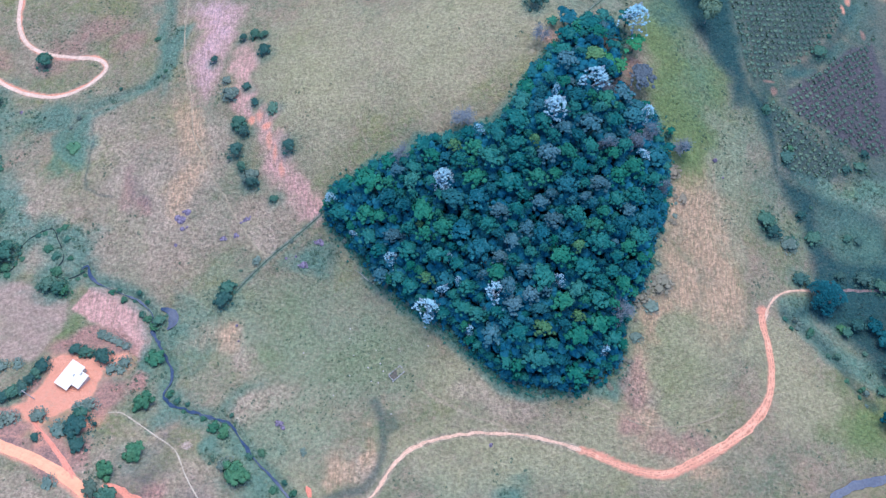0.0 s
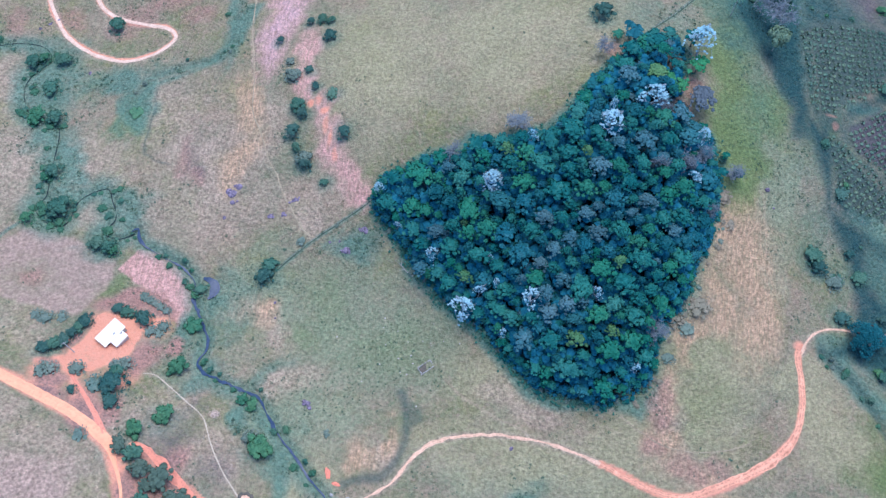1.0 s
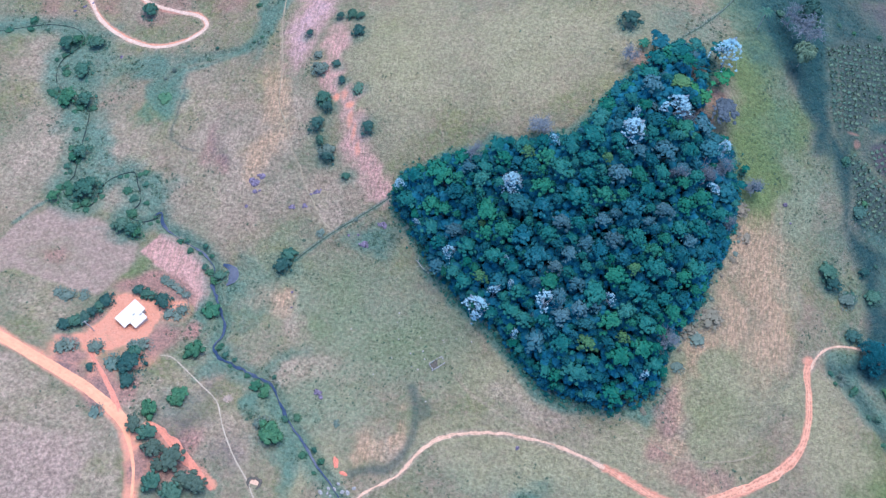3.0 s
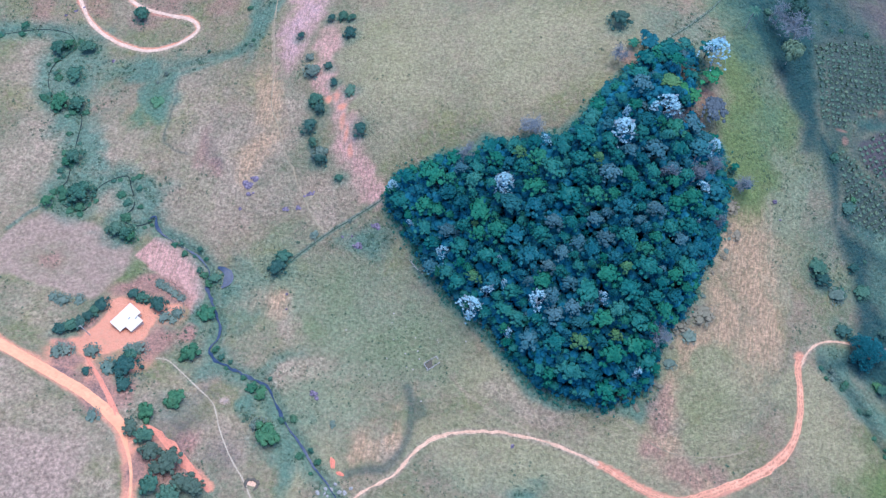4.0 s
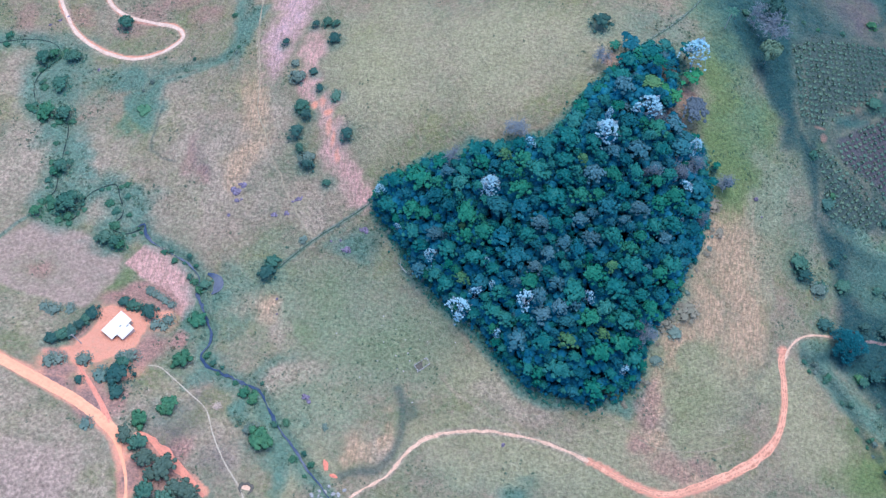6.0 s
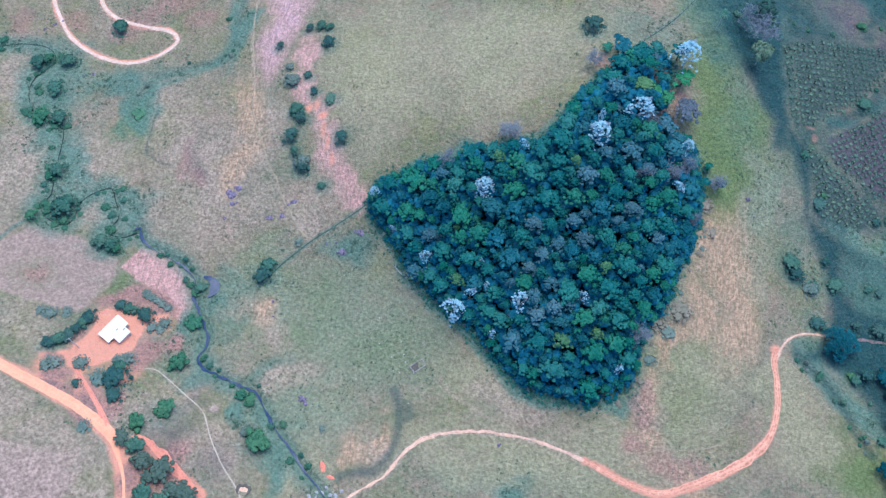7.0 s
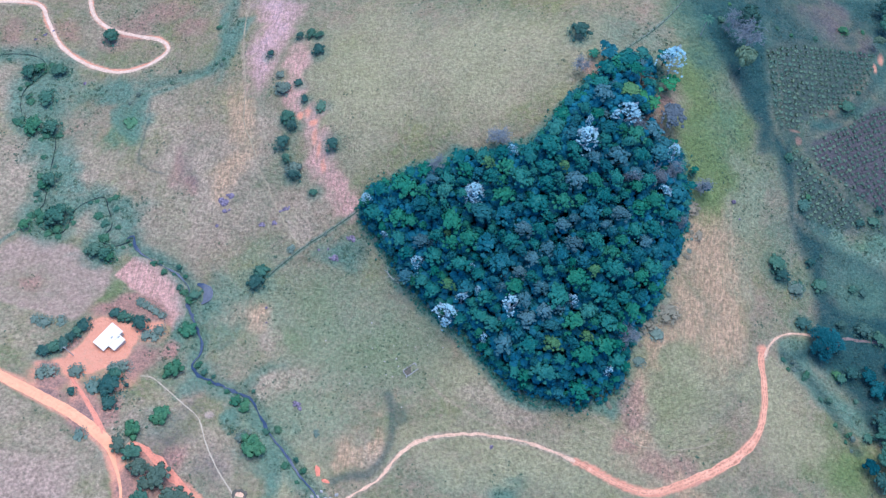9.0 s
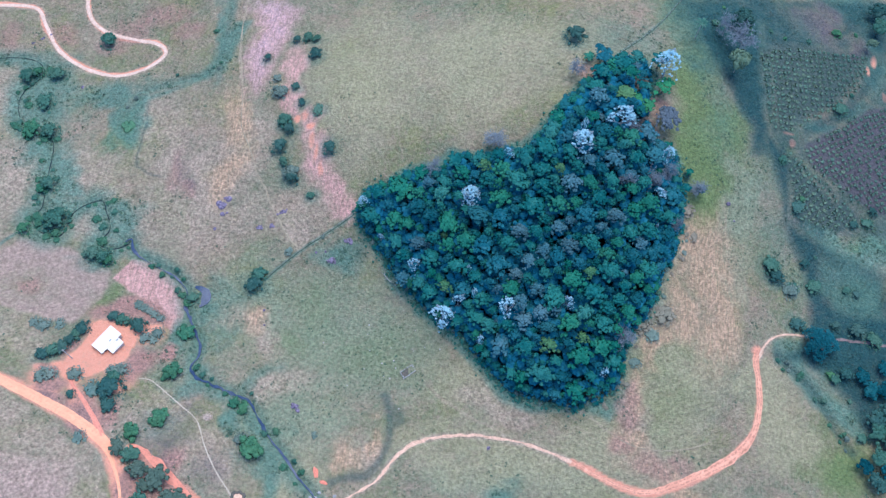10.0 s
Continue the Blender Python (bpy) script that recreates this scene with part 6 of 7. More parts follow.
def bare_tree(seed, radius, height, label):
    g = np.random.default_rng(seed)
    root = tagged(new("bare_tree"), label, "tree", "leafless trees")
    pieces, ends = limbs(g, height * 0.8, radius * 0.7, 8, 0.15, 6, 0.3)
    part_of("trunk", mesh_of("trunk", *joined(pieces), M_PALE_BARK, smooth=True), root)
    twigs = []
    for e in ends:
        for _ in range(26):
            a = e + g.normal(0, radius * 0.06, 3)
            b = e + np.array((g.normal(0, radius * 0.28), g.normal(0, radius * 0.28), g.uniform(-0.05, 0.2) * height))
            twigs.append(tube([a, (a + b) / 2 + g.normal(0, 0.15, 3), b], [0.05, 0.04, 0.025], 3))
            for _ in range(4):
                c = b + g.normal(0, radius * 0.10, 3)
                twigs.append(tube([b, c], [0.045, 0.025], 3))
    part_of("twig_crown", mesh_of("twig_crown", *joined(twigs), M_TWIG), root, "grey-lilac leafless twigs")
    return root


bare = [(bare_tree(71, 3.0, 10.0, "leafless grey tree with fine twigs"), 3.0, 10.0), (bare_tree(72, 3.0, 10.0, "bare pale tree with forked limbs"), 3.0, 10.0)]
set_out(bare, BARE_TREES)


def palm(seed, radius, height):
    g = np.random.default_rng(seed)
    root = tagged(new("palm"), "tall slender palm with drooping fronds in the valley", "palm")
    path = [(0.02 * height * t * t, 0, height * t) for t in np.linspace(0, 1, 7)]
    part_of("trunk", mesh_of("trunk", *tube(path, [0.2, 0.16, 0.15, 0.14, 0.13, 0.13, 0.12], 7), M_PALE_BARK, smooth=True), root)
    top = np.array(path[-1])
    for k in range(13):
        a = 2 * math.pi * k / 13 + g.uniform(-0.2, 0.2)
        V, F = [], []
        for s in range(8):
            t = s / 7
            out, z = radius * t, 0.9 * t - 1.5 * t * t + g.uniform(-0.02, 0.02)
            w = 0.34 * math.sin(math.pi * min(0.98, 0.15 + 0.85 * t))
            c = top + np.array((math.cos(a) * out, math.sin(a) * out, z))
            side = np.array((-math.sin(a), math.cos(a), -0.5)) * w
            V += [c - side, c, c + np.array((-side[0], -side[1], side[2])) * -1]
        for s in range(7):
            i = s * 3
            F += [(i, i + 1, i + 4, i + 3), (i + 1, i + 2, i + 5, i + 4)]
        part_of("frond", mesh_of("frond", V, F, M_BUSH), root)
    return root


x, y, r, h = PALMS[0]
palm(81, r, h).matrix_basis = Matrix.Translation((x, y, at(x, y) - 0.1))


# ---- coffee rows on the far slope ----
def coffee():
    g = np.random.default_rng(51)
    root = tagged(new("coffee_shrub"), "low green coffee shrub in a planted row", "coffee shrub", "coffee rows")
    lobes = dome_lobes(g, 0.88, 0.02, 0.58, 8, (0.3, 0.42))
    v, f, n = leaf_lobes(g, lobes, 110, 0.24, -0.5)
    part_of("crown", mesh_of("crown", v, f, M_COFFEE, n), root)
    part_of("stem", mesh_of("stem", *tube([(0, 0, -0.1), (0.02, 0, 0.6), (0, 0.03, 1.1)], [0.05, 0.04, 0.02], 5), M_BARK), root)
    return root


sx, sy = [], []
for poly, turn, gap in ((PLANTATION_A, 8.0, 2.15), (PLANTATION_B, 32.0, 2.0), (PLANTATION_C, 40.0, 2.3)):
    c = np.array(poly).mean(0)
    u = np.array((math.cos(radians(turn)), math.sin(radians(turn))))
    w = np.array((-u[1], u[0]))
    i, j = np.meshgrid(np.arange(-40, 41), np.arange(-30, 31))
    q = c + (i.ravel()[:, None] + 0.08 * (j.ravel()[:, None] % 2)) * 2.15 * u + (j.ravel()[:, None] * gap) * w + rng.normal(0, 0.16, (i.size, 2))
    q = q[to_poly(q[:, 0], q[:, 1], poly) > 0.3]
    sx.append(q[:, 0])
    sy.append(q[:, 1])
sx, sy = np.concatenate(sx), np.concatenate(sy)
sz = land(sx, sy)
shrub = coffee()
chosen = [(x, y, z) for x, y, z in zip(sx, sy, sz) if x < 162 and rng.random() > 0.05]
chosen.sort(key=lambda s: s[0] + s[1] * 0.3)
far_v, far_n = [], []
crown_me = [c for c in shrub.children if c.name.startswith("crown")][0].data
cv = np.array([v.co[:] for v in crown_me.vertices])
for k, (x, y, z) in enumerate(chosen):
    s = rng.uniform(0.85, 1.2)
    m = Matrix.Translation((x, y, z - 0.05)) @ pose(0, 0, 0, 0, 0, rng.uniform(0, 360)) @ Matrix.Scale(s, 4)
    if k == 0:
        shrub.matrix_basis = m
    elif k < 290:
        copy_plain(shrub, m)
    else:
        a = rng.uniform(0, 6.28)
        rot = np.array(((math.cos(a), -math.sin(a), 0), (math.sin(a), math.cos(a), 0), (0, 0, 1)))
        far_v.append(cv @ rot.T * s + np.array((x, y, z - 0.05)))
if far_v:
    fv = np.concatenate(far_v)
    tagged(new("coffee_field", mesh_of("coffee_field", fv, np.arange(len(fv)).reshape(-1, 4).tolist(), M_COFFEE)),
           "rows of small coffee shrubs on the far slope", "coffee shrubs", kind="stuff")


# ---- farmhouse ----
def farmhouse():
    turn = 57.0
    root = tagged(new("farmhouse"), "small limewashed farmhouse with white sheet-metal roofs", "house")
    x, y = -121.9, 90.6
    z = at(x, y)

    def block(cx, cy, lx, ly, eave, ridge, over, prefix):
        bm = bmesh.new()
        t = 0.18
        for sx_, sy_, px, py in ((lx, t, 0, -ly / 2 + t / 2), (lx, t, 0, ly / 2 - t / 2), (t, ly - 2 * t, -lx / 2 + t / 2, 0), (t, ly - 2 * t, lx / 2 - t / 2, 0)):
            box(bm, (sx_, sy_, eave + 0.5), (cx + px, cy + py, eave / 2 - 0.25))
        part("wall", bm, M_WALL, root)
        for side in (-1, 1):
            roof = bmesh.new()
            n = 26
            run, rise = ly / 2 + over, ridge - eave
            grid = []
            for i in range(n + 1):
                u = -lx / 2 - over + (lx + 2 * over) * i / n
                wave = 0.02 * (1 if i % 2 else -1)
                lowz, highz = eave - 0.12 + wave, ridge + wave
                grid.append([roof.verts.new((cx + u, cy + side * run, lowz)), roof.verts.new((cx + u, cy + side * 0.01, highz)),
                             roof.verts.new((cx + u, cy + side * run, lowz - 0.05)), roof.verts.new((cx + u, cy + side * 0.01, highz - 0.05))])
            for a, b in zip(grid[:-1], grid[1:]):
                for q in ((a[0], b[0], b[1], a[1]), (a[2], a[3], b[3], b[2]), (a[0], a[2], b[2], b[0])):
                    roof.faces.new(q)
            bmesh.ops.recalc_face_normals(roof, faces=roof.faces)
            part("roof", roof, M_ROOF, root)
        cap = bmesh.new()
        box(cap, (lx + 2 * over, 0.35, 0.05), (cx, cy, ridge + 0.03), 0, 0.015)
        part("ridge_cap", cap, M_ROOF, root)
        gable = bmesh.new()
        for s in (-1, 1):
            a = [gable.verts.new((cx + s * (lx / 2 - d), cy + q, zz)) for d in (0.0, 0.18) for q, zz in ((-ly / 2, eave - 0.02), (ly / 2, eave - 0.02), (0, ridge - 0.08))]
            gable.faces.new(a[:3])
            gable.faces.new(a[3:])
        part("gable", gable, M_WALL, root)

    block(0, 0, 8.4, 4.6, 2.7, 3.25, 0.35, "main")
    block(0.4, -3.75, 4.7, 2.7, 2.35, 2.68, 0.25, "wing")
    for wx, wy, axis_ in ((-2.2, 2.32, 0), (1.6, 2.32, 0), (4.22, 0.8, 1), (-4.22, 0.6, 1)):
        bm = bmesh.new()
        size = (1.1, 0.07, 1.0) if axis_ == 0 else (0.07, 1.1, 1.0)
        box(bm, size, (wx, wy, 1.5), 0, 0.01)
        w = part("window", bm, M_GLASS, root)
        bm = bmesh.new()
        box(bm, (1.25, 0.12, 0.07) if axis_ == 0 else (0.12, 1.25, 0.07), (wx, wy, 0.96))
        part("sill", bm, M_CONCRETE, w)
    bm = bmesh.new()
    box(bm, (0.9, 0.07, 2.05), (-3.2, -2.32, 1.0), 0, 0.01)
    part("door", bm, M_DOOR, root)
    for px, py, pz, lean in ((0.6, -1.5, 2.92, 13.5), (2.2, -3.1, 2.62, -13.5)):
        bm = bmesh.new()
        box(bm, (0.95, 0.5, 0.04), (0, 0, 0), 0, 0.01)
        panel = part("roof_panel", bm, M_CONCRETE, root, "dull grey roof panel")
        panel.matrix_basis = Matrix.Translation((px, py, pz + 0.06)) @ pose(0, 0, 0, lean, 0, 0)
    root.matrix_basis = Matrix.Translation((x, y, z)) @ pose(0, 0, 0, 0, 0, turn)


farmhouse()


# ---- utility pole, fences, trough and rubble ----
def utility_pole(x, y):
    root = tagged(new("utility_pole"), "slim pale concrete utility pole at the yard's edge", "pole")
    part_of("shaft", mesh_of("shaft", *tube([(0, 0, -0.3), (0, 0, 4.5), (0, 0, 9.0)], [0.19, 0.16, 0.12], 8), M_STONE, smooth=True), root)
    bm = bmesh.new()
    box(bm, (1.6, 0.1, 0.12), (0, 0, 8.6), 0, 0.01)
    part("crossarm", bm, M_CONCRETE, root)
    for s in (-0.7, 0.0, 0.7):
        part_of("insulator", mesh_of("insulator", *tube([(s, 0, 8.66), (s, 0, 8.75), (s, 0, 8.86)], [0.05, 0.07, 0.03], 6), M_WALL), root)
    root.matrix_basis = Matrix.Translation((x, y, at(x, y))) @ pose(0, 0, 0, 0, 0, 35)


utility_pole(*POLE[0])

post_me = mesh_of("post", *tube([(0, 0, -0.4), (0, 0, 0.6), (0.01, 0, 1.35)], [0.09, 0.085, 0.075], 6), M_POST)


def fence(points, label, gap=2.6):
    line = spline(points, gap)
    root = tagged(new("fence"), label, "fence")
    zs = land(line[:, 0], line[:, 1])
    for (x, y), z in zip(line[:, :2], zs):
        p = part_of("post", post_me, root)
        p.matrix_basis = Matrix.Translation((x, y, z)) @ pose(0, 0, 0, rng.uniform(-4, 4), rng.uniform(-4, 4), rng.uniform(0, 90))
    for lift in (0.45, 0.8, 1.2):
        part_of("wire", mesh_of("wire", *tube([(x, y, z + lift) for (x, y), z in zip(line[:, :2], zs)], [0.012] * len(line), 3), M_WIRE), root)


fence(FENCE_WEST, "old wire fence with wooden posts down to the stream")
fence(FENCE_NORTH, "wire fence with weathered posts at the grove's head")
fence(FENCE_RIDGE, "wire fence with wooden posts beside the crop field")
fence(FENCE_YARD, "short garden fence below the house")


def rock(seed, label):
    g = np.random.default_rng(seed)
    bm = bmesh.new()
    bmesh.ops.create_icosphere(bm, subdivisions=3, radius=1.0)
    off = g.uniform(0, 50, 3)
    for v in bm.verts:
        n = noise.noise(Vector(v.co * 1.3) + Vector(off)) * 0.45 + noise.noise(Vector(v.co * 3.1) + Vector(off)) * 0.3 + noise.noise(Vector(v.co * 7.0) + Vector(off)) * 0.14
        v.co *= 1 + n
        v.co.z = v.co.z * 0.9 + 0.25
    me = bpy.data.meshes.new("rock")
    bm.to_mesh(me)
    bm.free()
    me.materials.append(M_ROCK)
    return tagged(new("rock", me), label, "rock", "rocks in the pasture")


pebble = rock(97, "small pale stone lying in the grass")
pebble.data.materials[0] = M_STONE
g_peb = np.random.default_rng(99)
pale = [(x, y, r, r) for x, y, r in zip(g_peb.normal(-26, 12, 26), g_peb.normal(88, 9, 26), g_peb.uniform(0.12, 0.3, 26))]
set_out([(pebble, 1.0, 1.0)], pale)


def fallen_trunk():
    root = tagged(new("fallen_trunk"), "bleached fallen trunk with broken limbs in grass", "log")
    part_of("stem", mesh_of("stem", *tube([(0, 0, 0.15), (3.0, 0.3, 0.25), (6.2, -0.2, 0.3), (8.5, 0.2, 0.6)], [0.2, 0.17, 0.13, 0.07], 7), M_PALE_BARK, smooth=True), root)
    for a, b in (((4.0, 0.2, 0.3), (4.8, 1.9, 0.7)), ((5.6, 0, 0.3), (7.0, -1.6, 0.5)), ((2.2, 0.2, 0.3), (2.4, -1.4, 0.6))):
        part_of("limb", mesh_of("limb", *tube([a, tuple((p + q) / 2 for p, q in zip(a, b)), b], [0.1, 0.07, 0.03], 5), M_PALE_BARK), root)
    x, y = FALLEN[0]
    root.matrix_basis = Matrix.Translation((x, y, at(x, y))) @ pose(0, 0, 0, 0, 0, 141)


fallen_trunk()
stones = [(rock(91 + k, "weathered lilac-grey rock half buried in grass"), 1.0, 1.0) for k in range(3)]
cluster = []
for x, y, r, h in ROCKS:
    for k in range(9 if r > 1.2 else 4 if r > 0.8 else 1):
        q = rng.normal(0, r * 0.42, 2) * (1.25, 0.8) if k else (0, 0)
        s = 1.25 * r * (0.5 if k == 0 else rng.uniform(0.16, 0.4))
        cluster.append((x + q[0], y + q[1], s, max(0.25, h * s / r * 1.2)))
set_out(stones, cluster)


def trough():
    """The low walls of an old trough, cracked into pieces."""
    g = np.random.default_rng(52)
    c = np.array(TROUGH).mean(0)
    root = tagged(new("cattle_trough"), "old broken concrete cattle trough in pasture", "trough")
    for x0, y0, x1, y1 in ((-2.4, 1.25, 2.4, 1.25), (-2.4, -1.25, 2.4, -1.25), (2.39, -1.1, 2.39, 1.1), (-2.39, -1.1, -2.39, 1.1)):
        n = 4 if y0 == y1 else 2
        for k in range(n):
            u = (k + 0.5) / n
            bm = bmesh.new()
            wide = math.hypot(x1 - x0, y1 - y0) / n * g.uniform(0.72, 0.97)
            size = (wide, g.uniform(0.24, 0.42), 0.7) if y0 == y1 else (g.uniform(0.24, 0.42), wide, 0.7)
            box(bm, size, (x0 + (x1 - x0) * u + g.normal(0, 0.06), y0 + (y1 - y0) * u + g.normal(0, 0.06), g.uniform(0.02, 0.26)), g.normal(0, 3.0), 0.06)
            part("side", bm, M_CONCRETE, root)
    bm = bmesh.new()
    box(bm, (4.4, 2.2, 0.12), (0, 0, 0.05))
    part("bottom", bm, M_BRUSH, root)
    root.matrix_basis = Matrix.Translation((c[0], c[1], at(*c) - 0.1)) @ pose(0, 0, 0, 0, 0, 40)


trough()


def heap(name, x, y, lx, ly, h, turn, mat, label, seed):
    g = np.random.default_rng(seed)
    bm = bmesh.new()
    bmesh.ops.create_icosphere(bm, subdivisions=4, radius=1.0)
    off = Vector(g.uniform(0, 50, 3))
    for v in bm.verts:
        k = 1 + 0.35 * noise.noise(v.co * 1.6 + off) + 0.18 * noise.noise(v.co * 4.0 + off)
        v.co = Vector((v.co.x * lx * k, v.co.y * ly * k, v.co.z * h * k))
    me = bpy.data.meshes.new(name)
    bm.to_mesh(me)
    bm.free()
    me.materials.append(mat)
    ob = tagged(new(name, me), label, "heap")
    ob.matrix_basis = Matrix.Translation((x, y, at(x, y))) @ pose(0, 0, 0, 0, 0, turn)


heap("clay_mound", -42.5, 50.0, 0.8, 2.0, 0.35, 12, M_CLAYHEAP, "low heap of raw red clay by the track", 5)
heap("clay_mound", -39.6, 47.2, 1.4, 0.6, 0.3, -15, M_CLAYHEAP, "small heap of raw red clay by the track", 6)
def old_pit(x, y):
    """A shallow round pit with a rim of dark turf and a bare floor."""
    root = tagged(new("dug_pit"), "round shallow pit of bare pinkish soil in grass", "pit")
    g = np.random.default_rng(15)
    V, F, n = [], [], 26
    for a in np.linspace(0, 2 * math.pi, n, endpoint=False):
        k = 1 + g.normal(0, 0.07)
        for r, z in ((1.35, 0.02), (1.6, 0.38), (2.0, 0.42), (2.5, -0.05)):
            V.append((math.cos(a) * r * k, math.sin(a) * r * k * 0.9, z + g.normal(0, 0.04)))
    for i in range(n):
        for j in range(3):
            p, q = i * 4 + j, ((i + 1) % n) * 4 + j
            F.append((p, q, q + 1, p + 1))
    part_of("rim", mesh_of("rim", V, F, M_BRUSH, smooth=True), root, "dark weedy earth rim")
    W = [(0, 0, 0.1)] + [(math.cos(a) * 1.5, math.sin(a) * 1.35, 0.06) for a in np.linspace(0, 2 * math.pi, 20, endpoint=False)]
    part_of("floor", mesh_of("floor", W, [(0, 1 + i, 1 + (i + 1) % 20) for i in range(20)], M_SAND, smooth=True), root)
    root.matrix_basis = Matrix.Translation((x, y, at(x, y)))


old_pit(*PIT[0])


def brush_pile(x, y):
    """A loose pile of dry cut branches."""
    g = np.random.default_rng(7)
    root = tagged(new("brush_pile"), "pale pile of dry cut branches in the grass", "branches")
    for name, count, thick in (("branches", 46, 0.07), ("twigs", 150, 0.03)):
        sticks = []
        for _ in range(count):
            c = g.normal(0, (0.75, 0.6, 0.0))
            u = g.normal(0, (1.0, 1.0, 0.18))
            u *= g.uniform(0.35, 0.9) / np.linalg.norm(u)
            c[2] = 0.1 + 0.55 * math.exp(-(c[0] ** 2 + c[1] ** 2)) * g.uniform(0.3, 1.0)
            sticks.append(tube([c - u, c + g.normal(0, 0.05, 3), c + u], [thick, thick * 0.8, thick * 0.4], 4))
        part_of(name, mesh_of(name, *joined(sticks), M_CUT_WOOD), root)
    root.matrix_basis = Matrix.Translation((x, y, at(x, y)))


brush_pile(*BRUSH[0])
for k in range(11):
    q = np.array(BRIDGE[0]) + rng.normal(0, (3.2, 1.6))
    heap("rubble", q[0], q[1], rng.uniform(0.35, 0.9), rng.uniform(0.3, 0.7), 0.4, rng.uniform(0, 180), M_CONCRETE, "pale broken stone beside the brook crossing", 20 + k)


# ---- tussocks and low weeds over the pasture ----
def tussocks(count):
    g = np.random.default_rng(77)
    x, y = g.uniform(-215, 165, count), g.uniform(28, 262, count)
    inside = to_poly(x, y, GROVE)
    c = covers(x, y)
    keep = (inside < 0.5) & (c["soil"] < 0.25) & (field(x, y, 4, 51) + 0.3 * field(x, y, 14, 52) > 0.5)
    for w in ("farm", "foot", "clay", "hill", "loop"):
        keep &= to_line(x, y, LINES[w]) > LINES[w][:, 2].mean() * 0.7
    keep &= np.minimum(to_line(x, y, S_BROOK), to_line(x, y, S_EAST)) > 1.4
    keep &= np.hypot(x + 121, y - 90) > 9
    keep &= g.random(count) > 0.65 * np.maximum(np.maximum(c["tan"], c["stubble"]), c["straw"])
    x, y = x[keep], y[keep]
    c = covers(x, y)
    z = land(x, y)
    n = len(x)
    size = g.uniform(0.15, 0.30, n) * (1 + 0.4 * c["lush"] + 0.2 * c["scrub"])
    blades = 5
    V = np.zeros((n, blades, 3, 3))
    a0 = g.uniform(0, 6.28, n)
    for b in range(blades):
        a = a0 + 2 * math.pi * b / blades + g.uniform(-0.4, 0.4, n)
        out = size * g.uniform(0.7, 1.2, n)
        for corner, (da, rr, zz) in enumerate(((0.75, 0.25, 0.0), (-0.75, 0.25, 0.0), (0.0, 1.0, 1.0))):
            V[:, b, corner, 0] = x + np.cos(a + da) * out * rr
            V[:, b, corner, 1] = y + np.sin(a + da) * out * rr
            V[:, b, corner, 2] = z - 0.02 + zz * size * g.uniform(0.6, 1.3, n)
    v = V.reshape(-1, 3)
    me = bpy.data.meshes.new("grass_tussocks")
    me.vertices.add(len(v))
    me.vertices.foreach_set("co", v.astype(np.float32).ravel())
    me.loops.add(len(v))
    me.loops.foreach_set("vertex_index", np.arange(len(v), dtype=np.int32))
    me.polygons.add(len(v) // 3)
    me.polygons.foreach_set("loop_start", np.arange(0, len(v), 3, dtype=np.int32))
    me.polygons.foreach_set("loop_total", np.full(len(v) // 3, 3, np.int32))
    me.update(calc_edges=True)
    me.polygons.foreach_set("use_smooth", np.ones(len(me.polygons), bool))
    out = v - np.repeat(np.column_stack([x, y, z]), blades * 3, 0)
    up = out / (np.linalg.norm(out, axis=1)[:, None] + 1e-6) * 0.45 + (0, 0, 0.8)
    me.normals_split_custom_set_from_vertices((up / np.linalg.norm(up, axis=1)[:, None]).tolist())
    for k in COVERS:
        at_ = me.attributes.new(k, 'FLOAT', 'POINT')
        at_.data.foreach_set("value", np.repeat(c[k] * (0.85 if k in ("pink", "straw", "tan") else 1.0), blades * 3).astype(np.float32))
    me.materials.append(M_GROUND)
    tagged(new("grass_tussocks", me), "uneven tussocks of dry and green pasture grass", "grass", kind="stuff")


tussocks(90000)


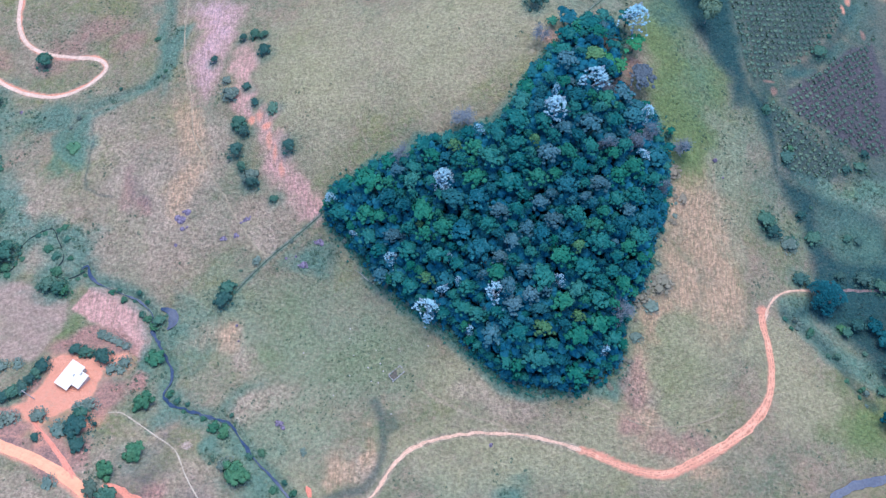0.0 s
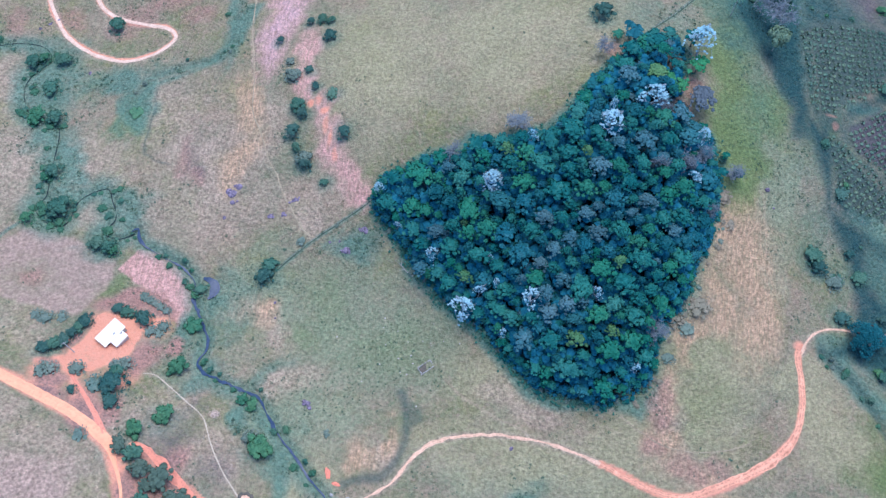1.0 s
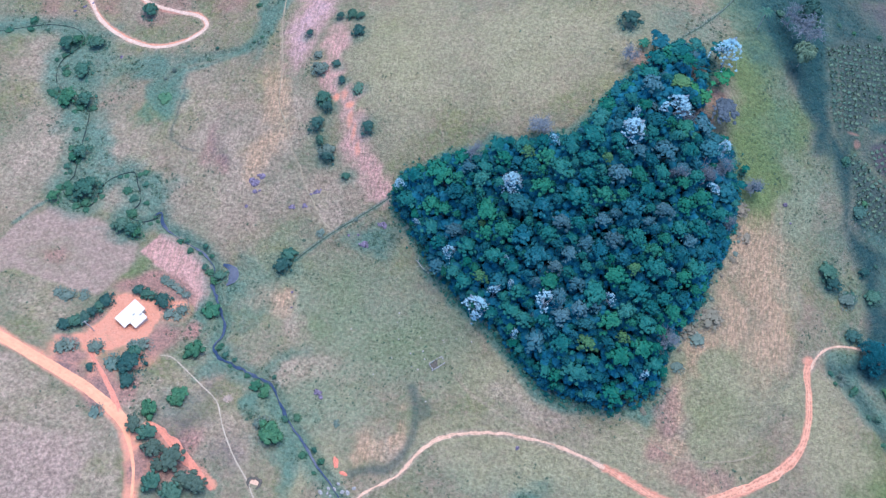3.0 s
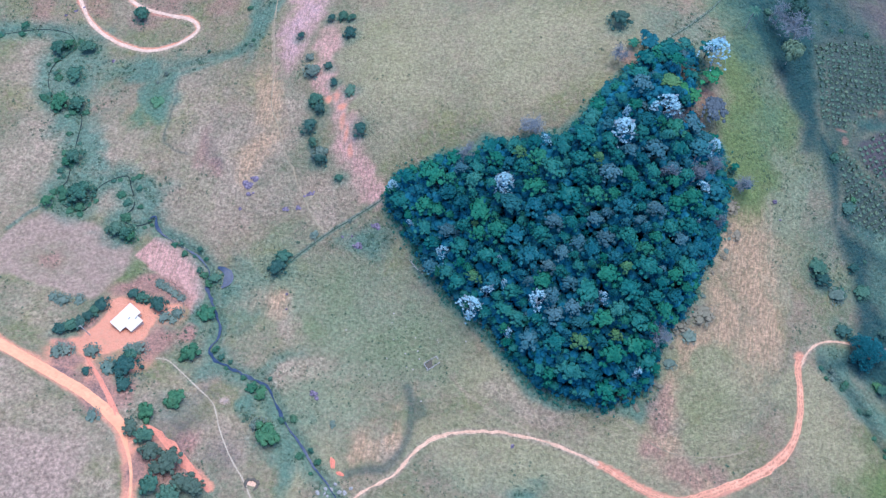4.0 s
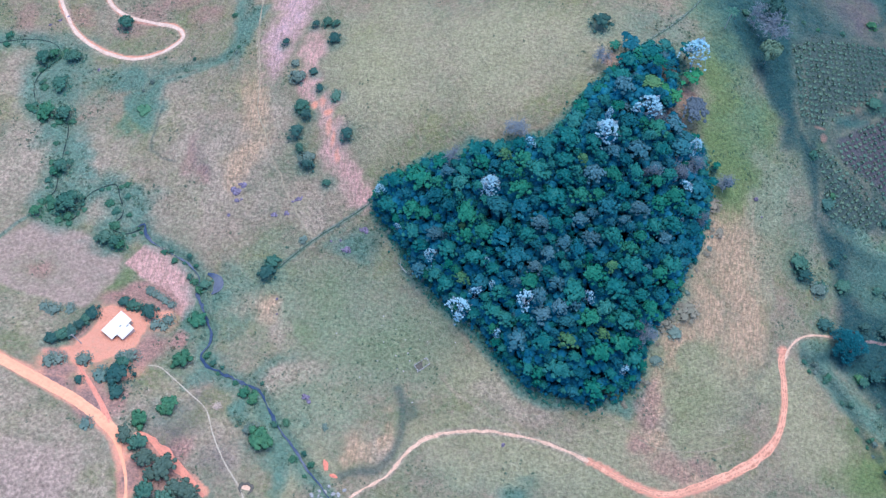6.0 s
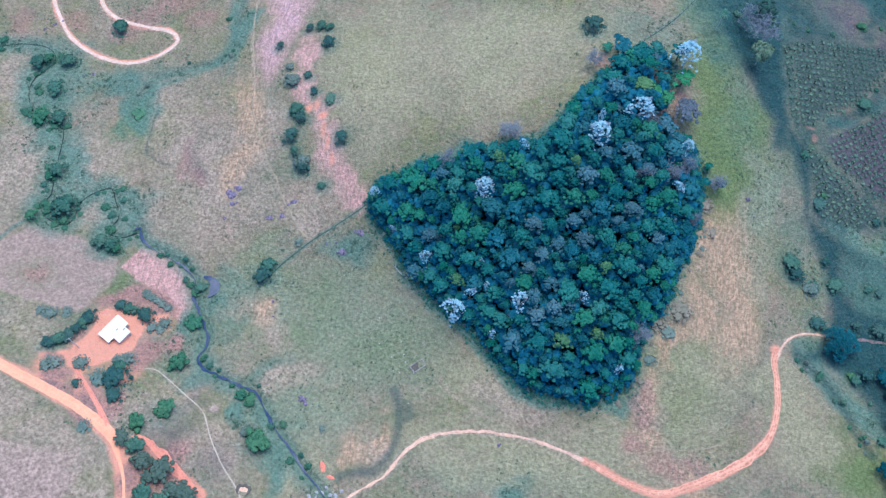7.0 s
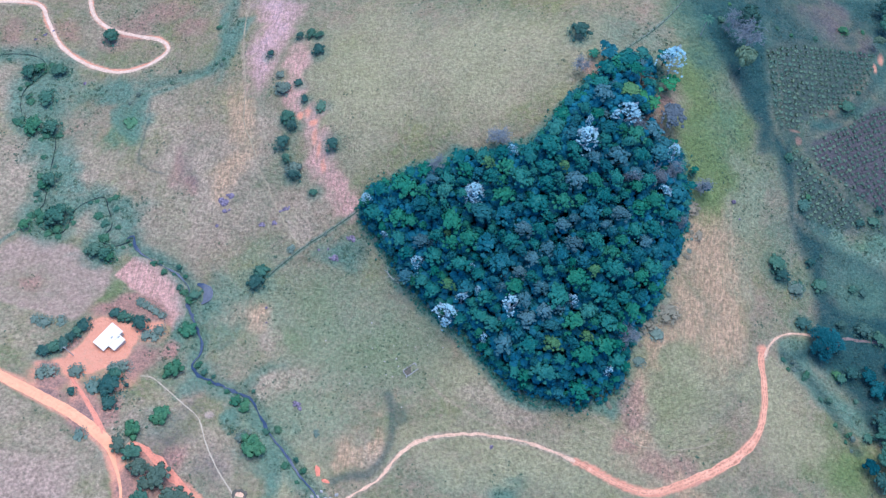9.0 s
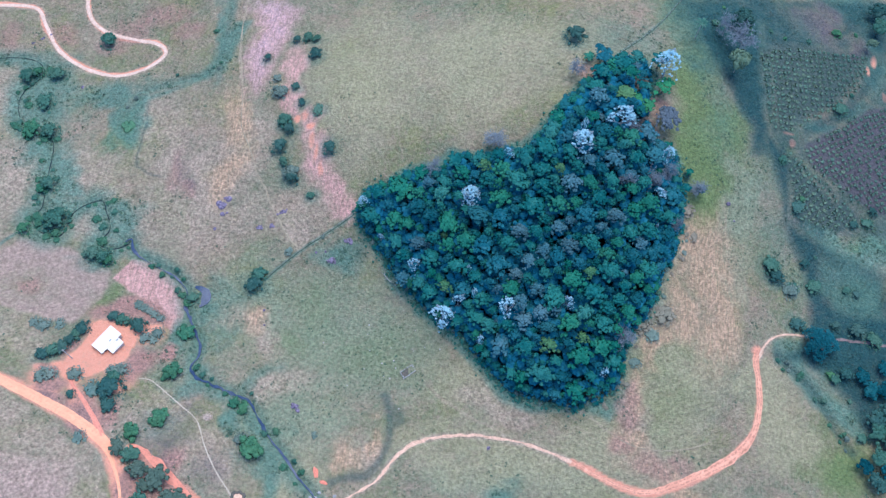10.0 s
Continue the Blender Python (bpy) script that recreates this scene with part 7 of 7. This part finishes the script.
def weeds(count):
    """Low leafy weeds scattered in drifts over the pasture."""
    g = np.random.default_rng(78)
    x, y = g.uniform(-215, 165, count), g.uniform(28, 262, count)
    c = covers(x, y)
    dense = field(x, y, 11, 61) * 0.6 + field(x, y, 3.5, 62) * 0.4 + 0.15 * c["lush"] + 0.15 * c["sage"] - 0.3 * c["hay"] - 0.2 * c["scrub"] + 0.25 * c["garden"] - 0.12 * c["tan"] - 0.15 * c["straw"] - 0.5 * c["stubble"]
    keep = (to_poly(x, y, GROVE) < 0.3) & (c["soil"] < 0.2) & (c["pink"] < 0.4) & (c["scrub"] < 0.3) & (c["fallow"] < 0.3) & (dense > 0.61) & (np.hypot(x + 121, y - 90) > 8)
    for w in ("farm", "foot", "clay", "hill", "loop"):
        keep &= to_line(x, y, LINES[w]) > LINES[w][:, 2].mean() * 0.6
    keep &= np.minimum(to_line(x, y, S_BROOK), to_line(x, y, S_EAST)) > 0.9
    x, y, c = x[keep], y[keep], {k: v[keep] for k, v in c.items()}
    z = land(x, y)
    V, Nn = [], []
    for px, py, pz, k in zip(x, y, z, c["lush"] + c["scrub"]):
        r = g.uniform(0.14, 0.42) * (1 + 0.9 * min(1, k) * g.random())
        n = 7
        d = g.normal(size=(n, 3)) * (1, 1, 0.7) + (0, 0, 0.35)
        d /= np.linalg.norm(d, axis=1)[:, None]
        d[:, 2] = np.abs(d[:, 2])
        pos = np.array((px, py, pz)) + d * r
        t = np.cross(d, g.normal(size=d.shape))
        t /= np.linalg.norm(t, axis=1)[:, None]
        b = np.cross(d, t)
        s = r * g.uniform(0.5, 0.9, n)[:, None]
        V.append(np.stack([pos - t * s, pos - b * s * 0.6, pos + t * s, pos + b * s * 0.6], 1).reshape(-1, 3))
        soft = d * 0.6 + (0, 0, 0.5)
        Nn.append(np.repeat(soft / np.linalg.norm(soft, axis=1)[:, None], 4, 0))
    v = np.concatenate(V)
    me = mesh_of("weeds", v, np.arange(len(v)).reshape(-1, 4).tolist(), M_WEED, np.concatenate(Nn))
    tagged(new("weeds", me), "scattered low green weeds in the pasture", "weeds", kind="stuff")


weeds(24000)
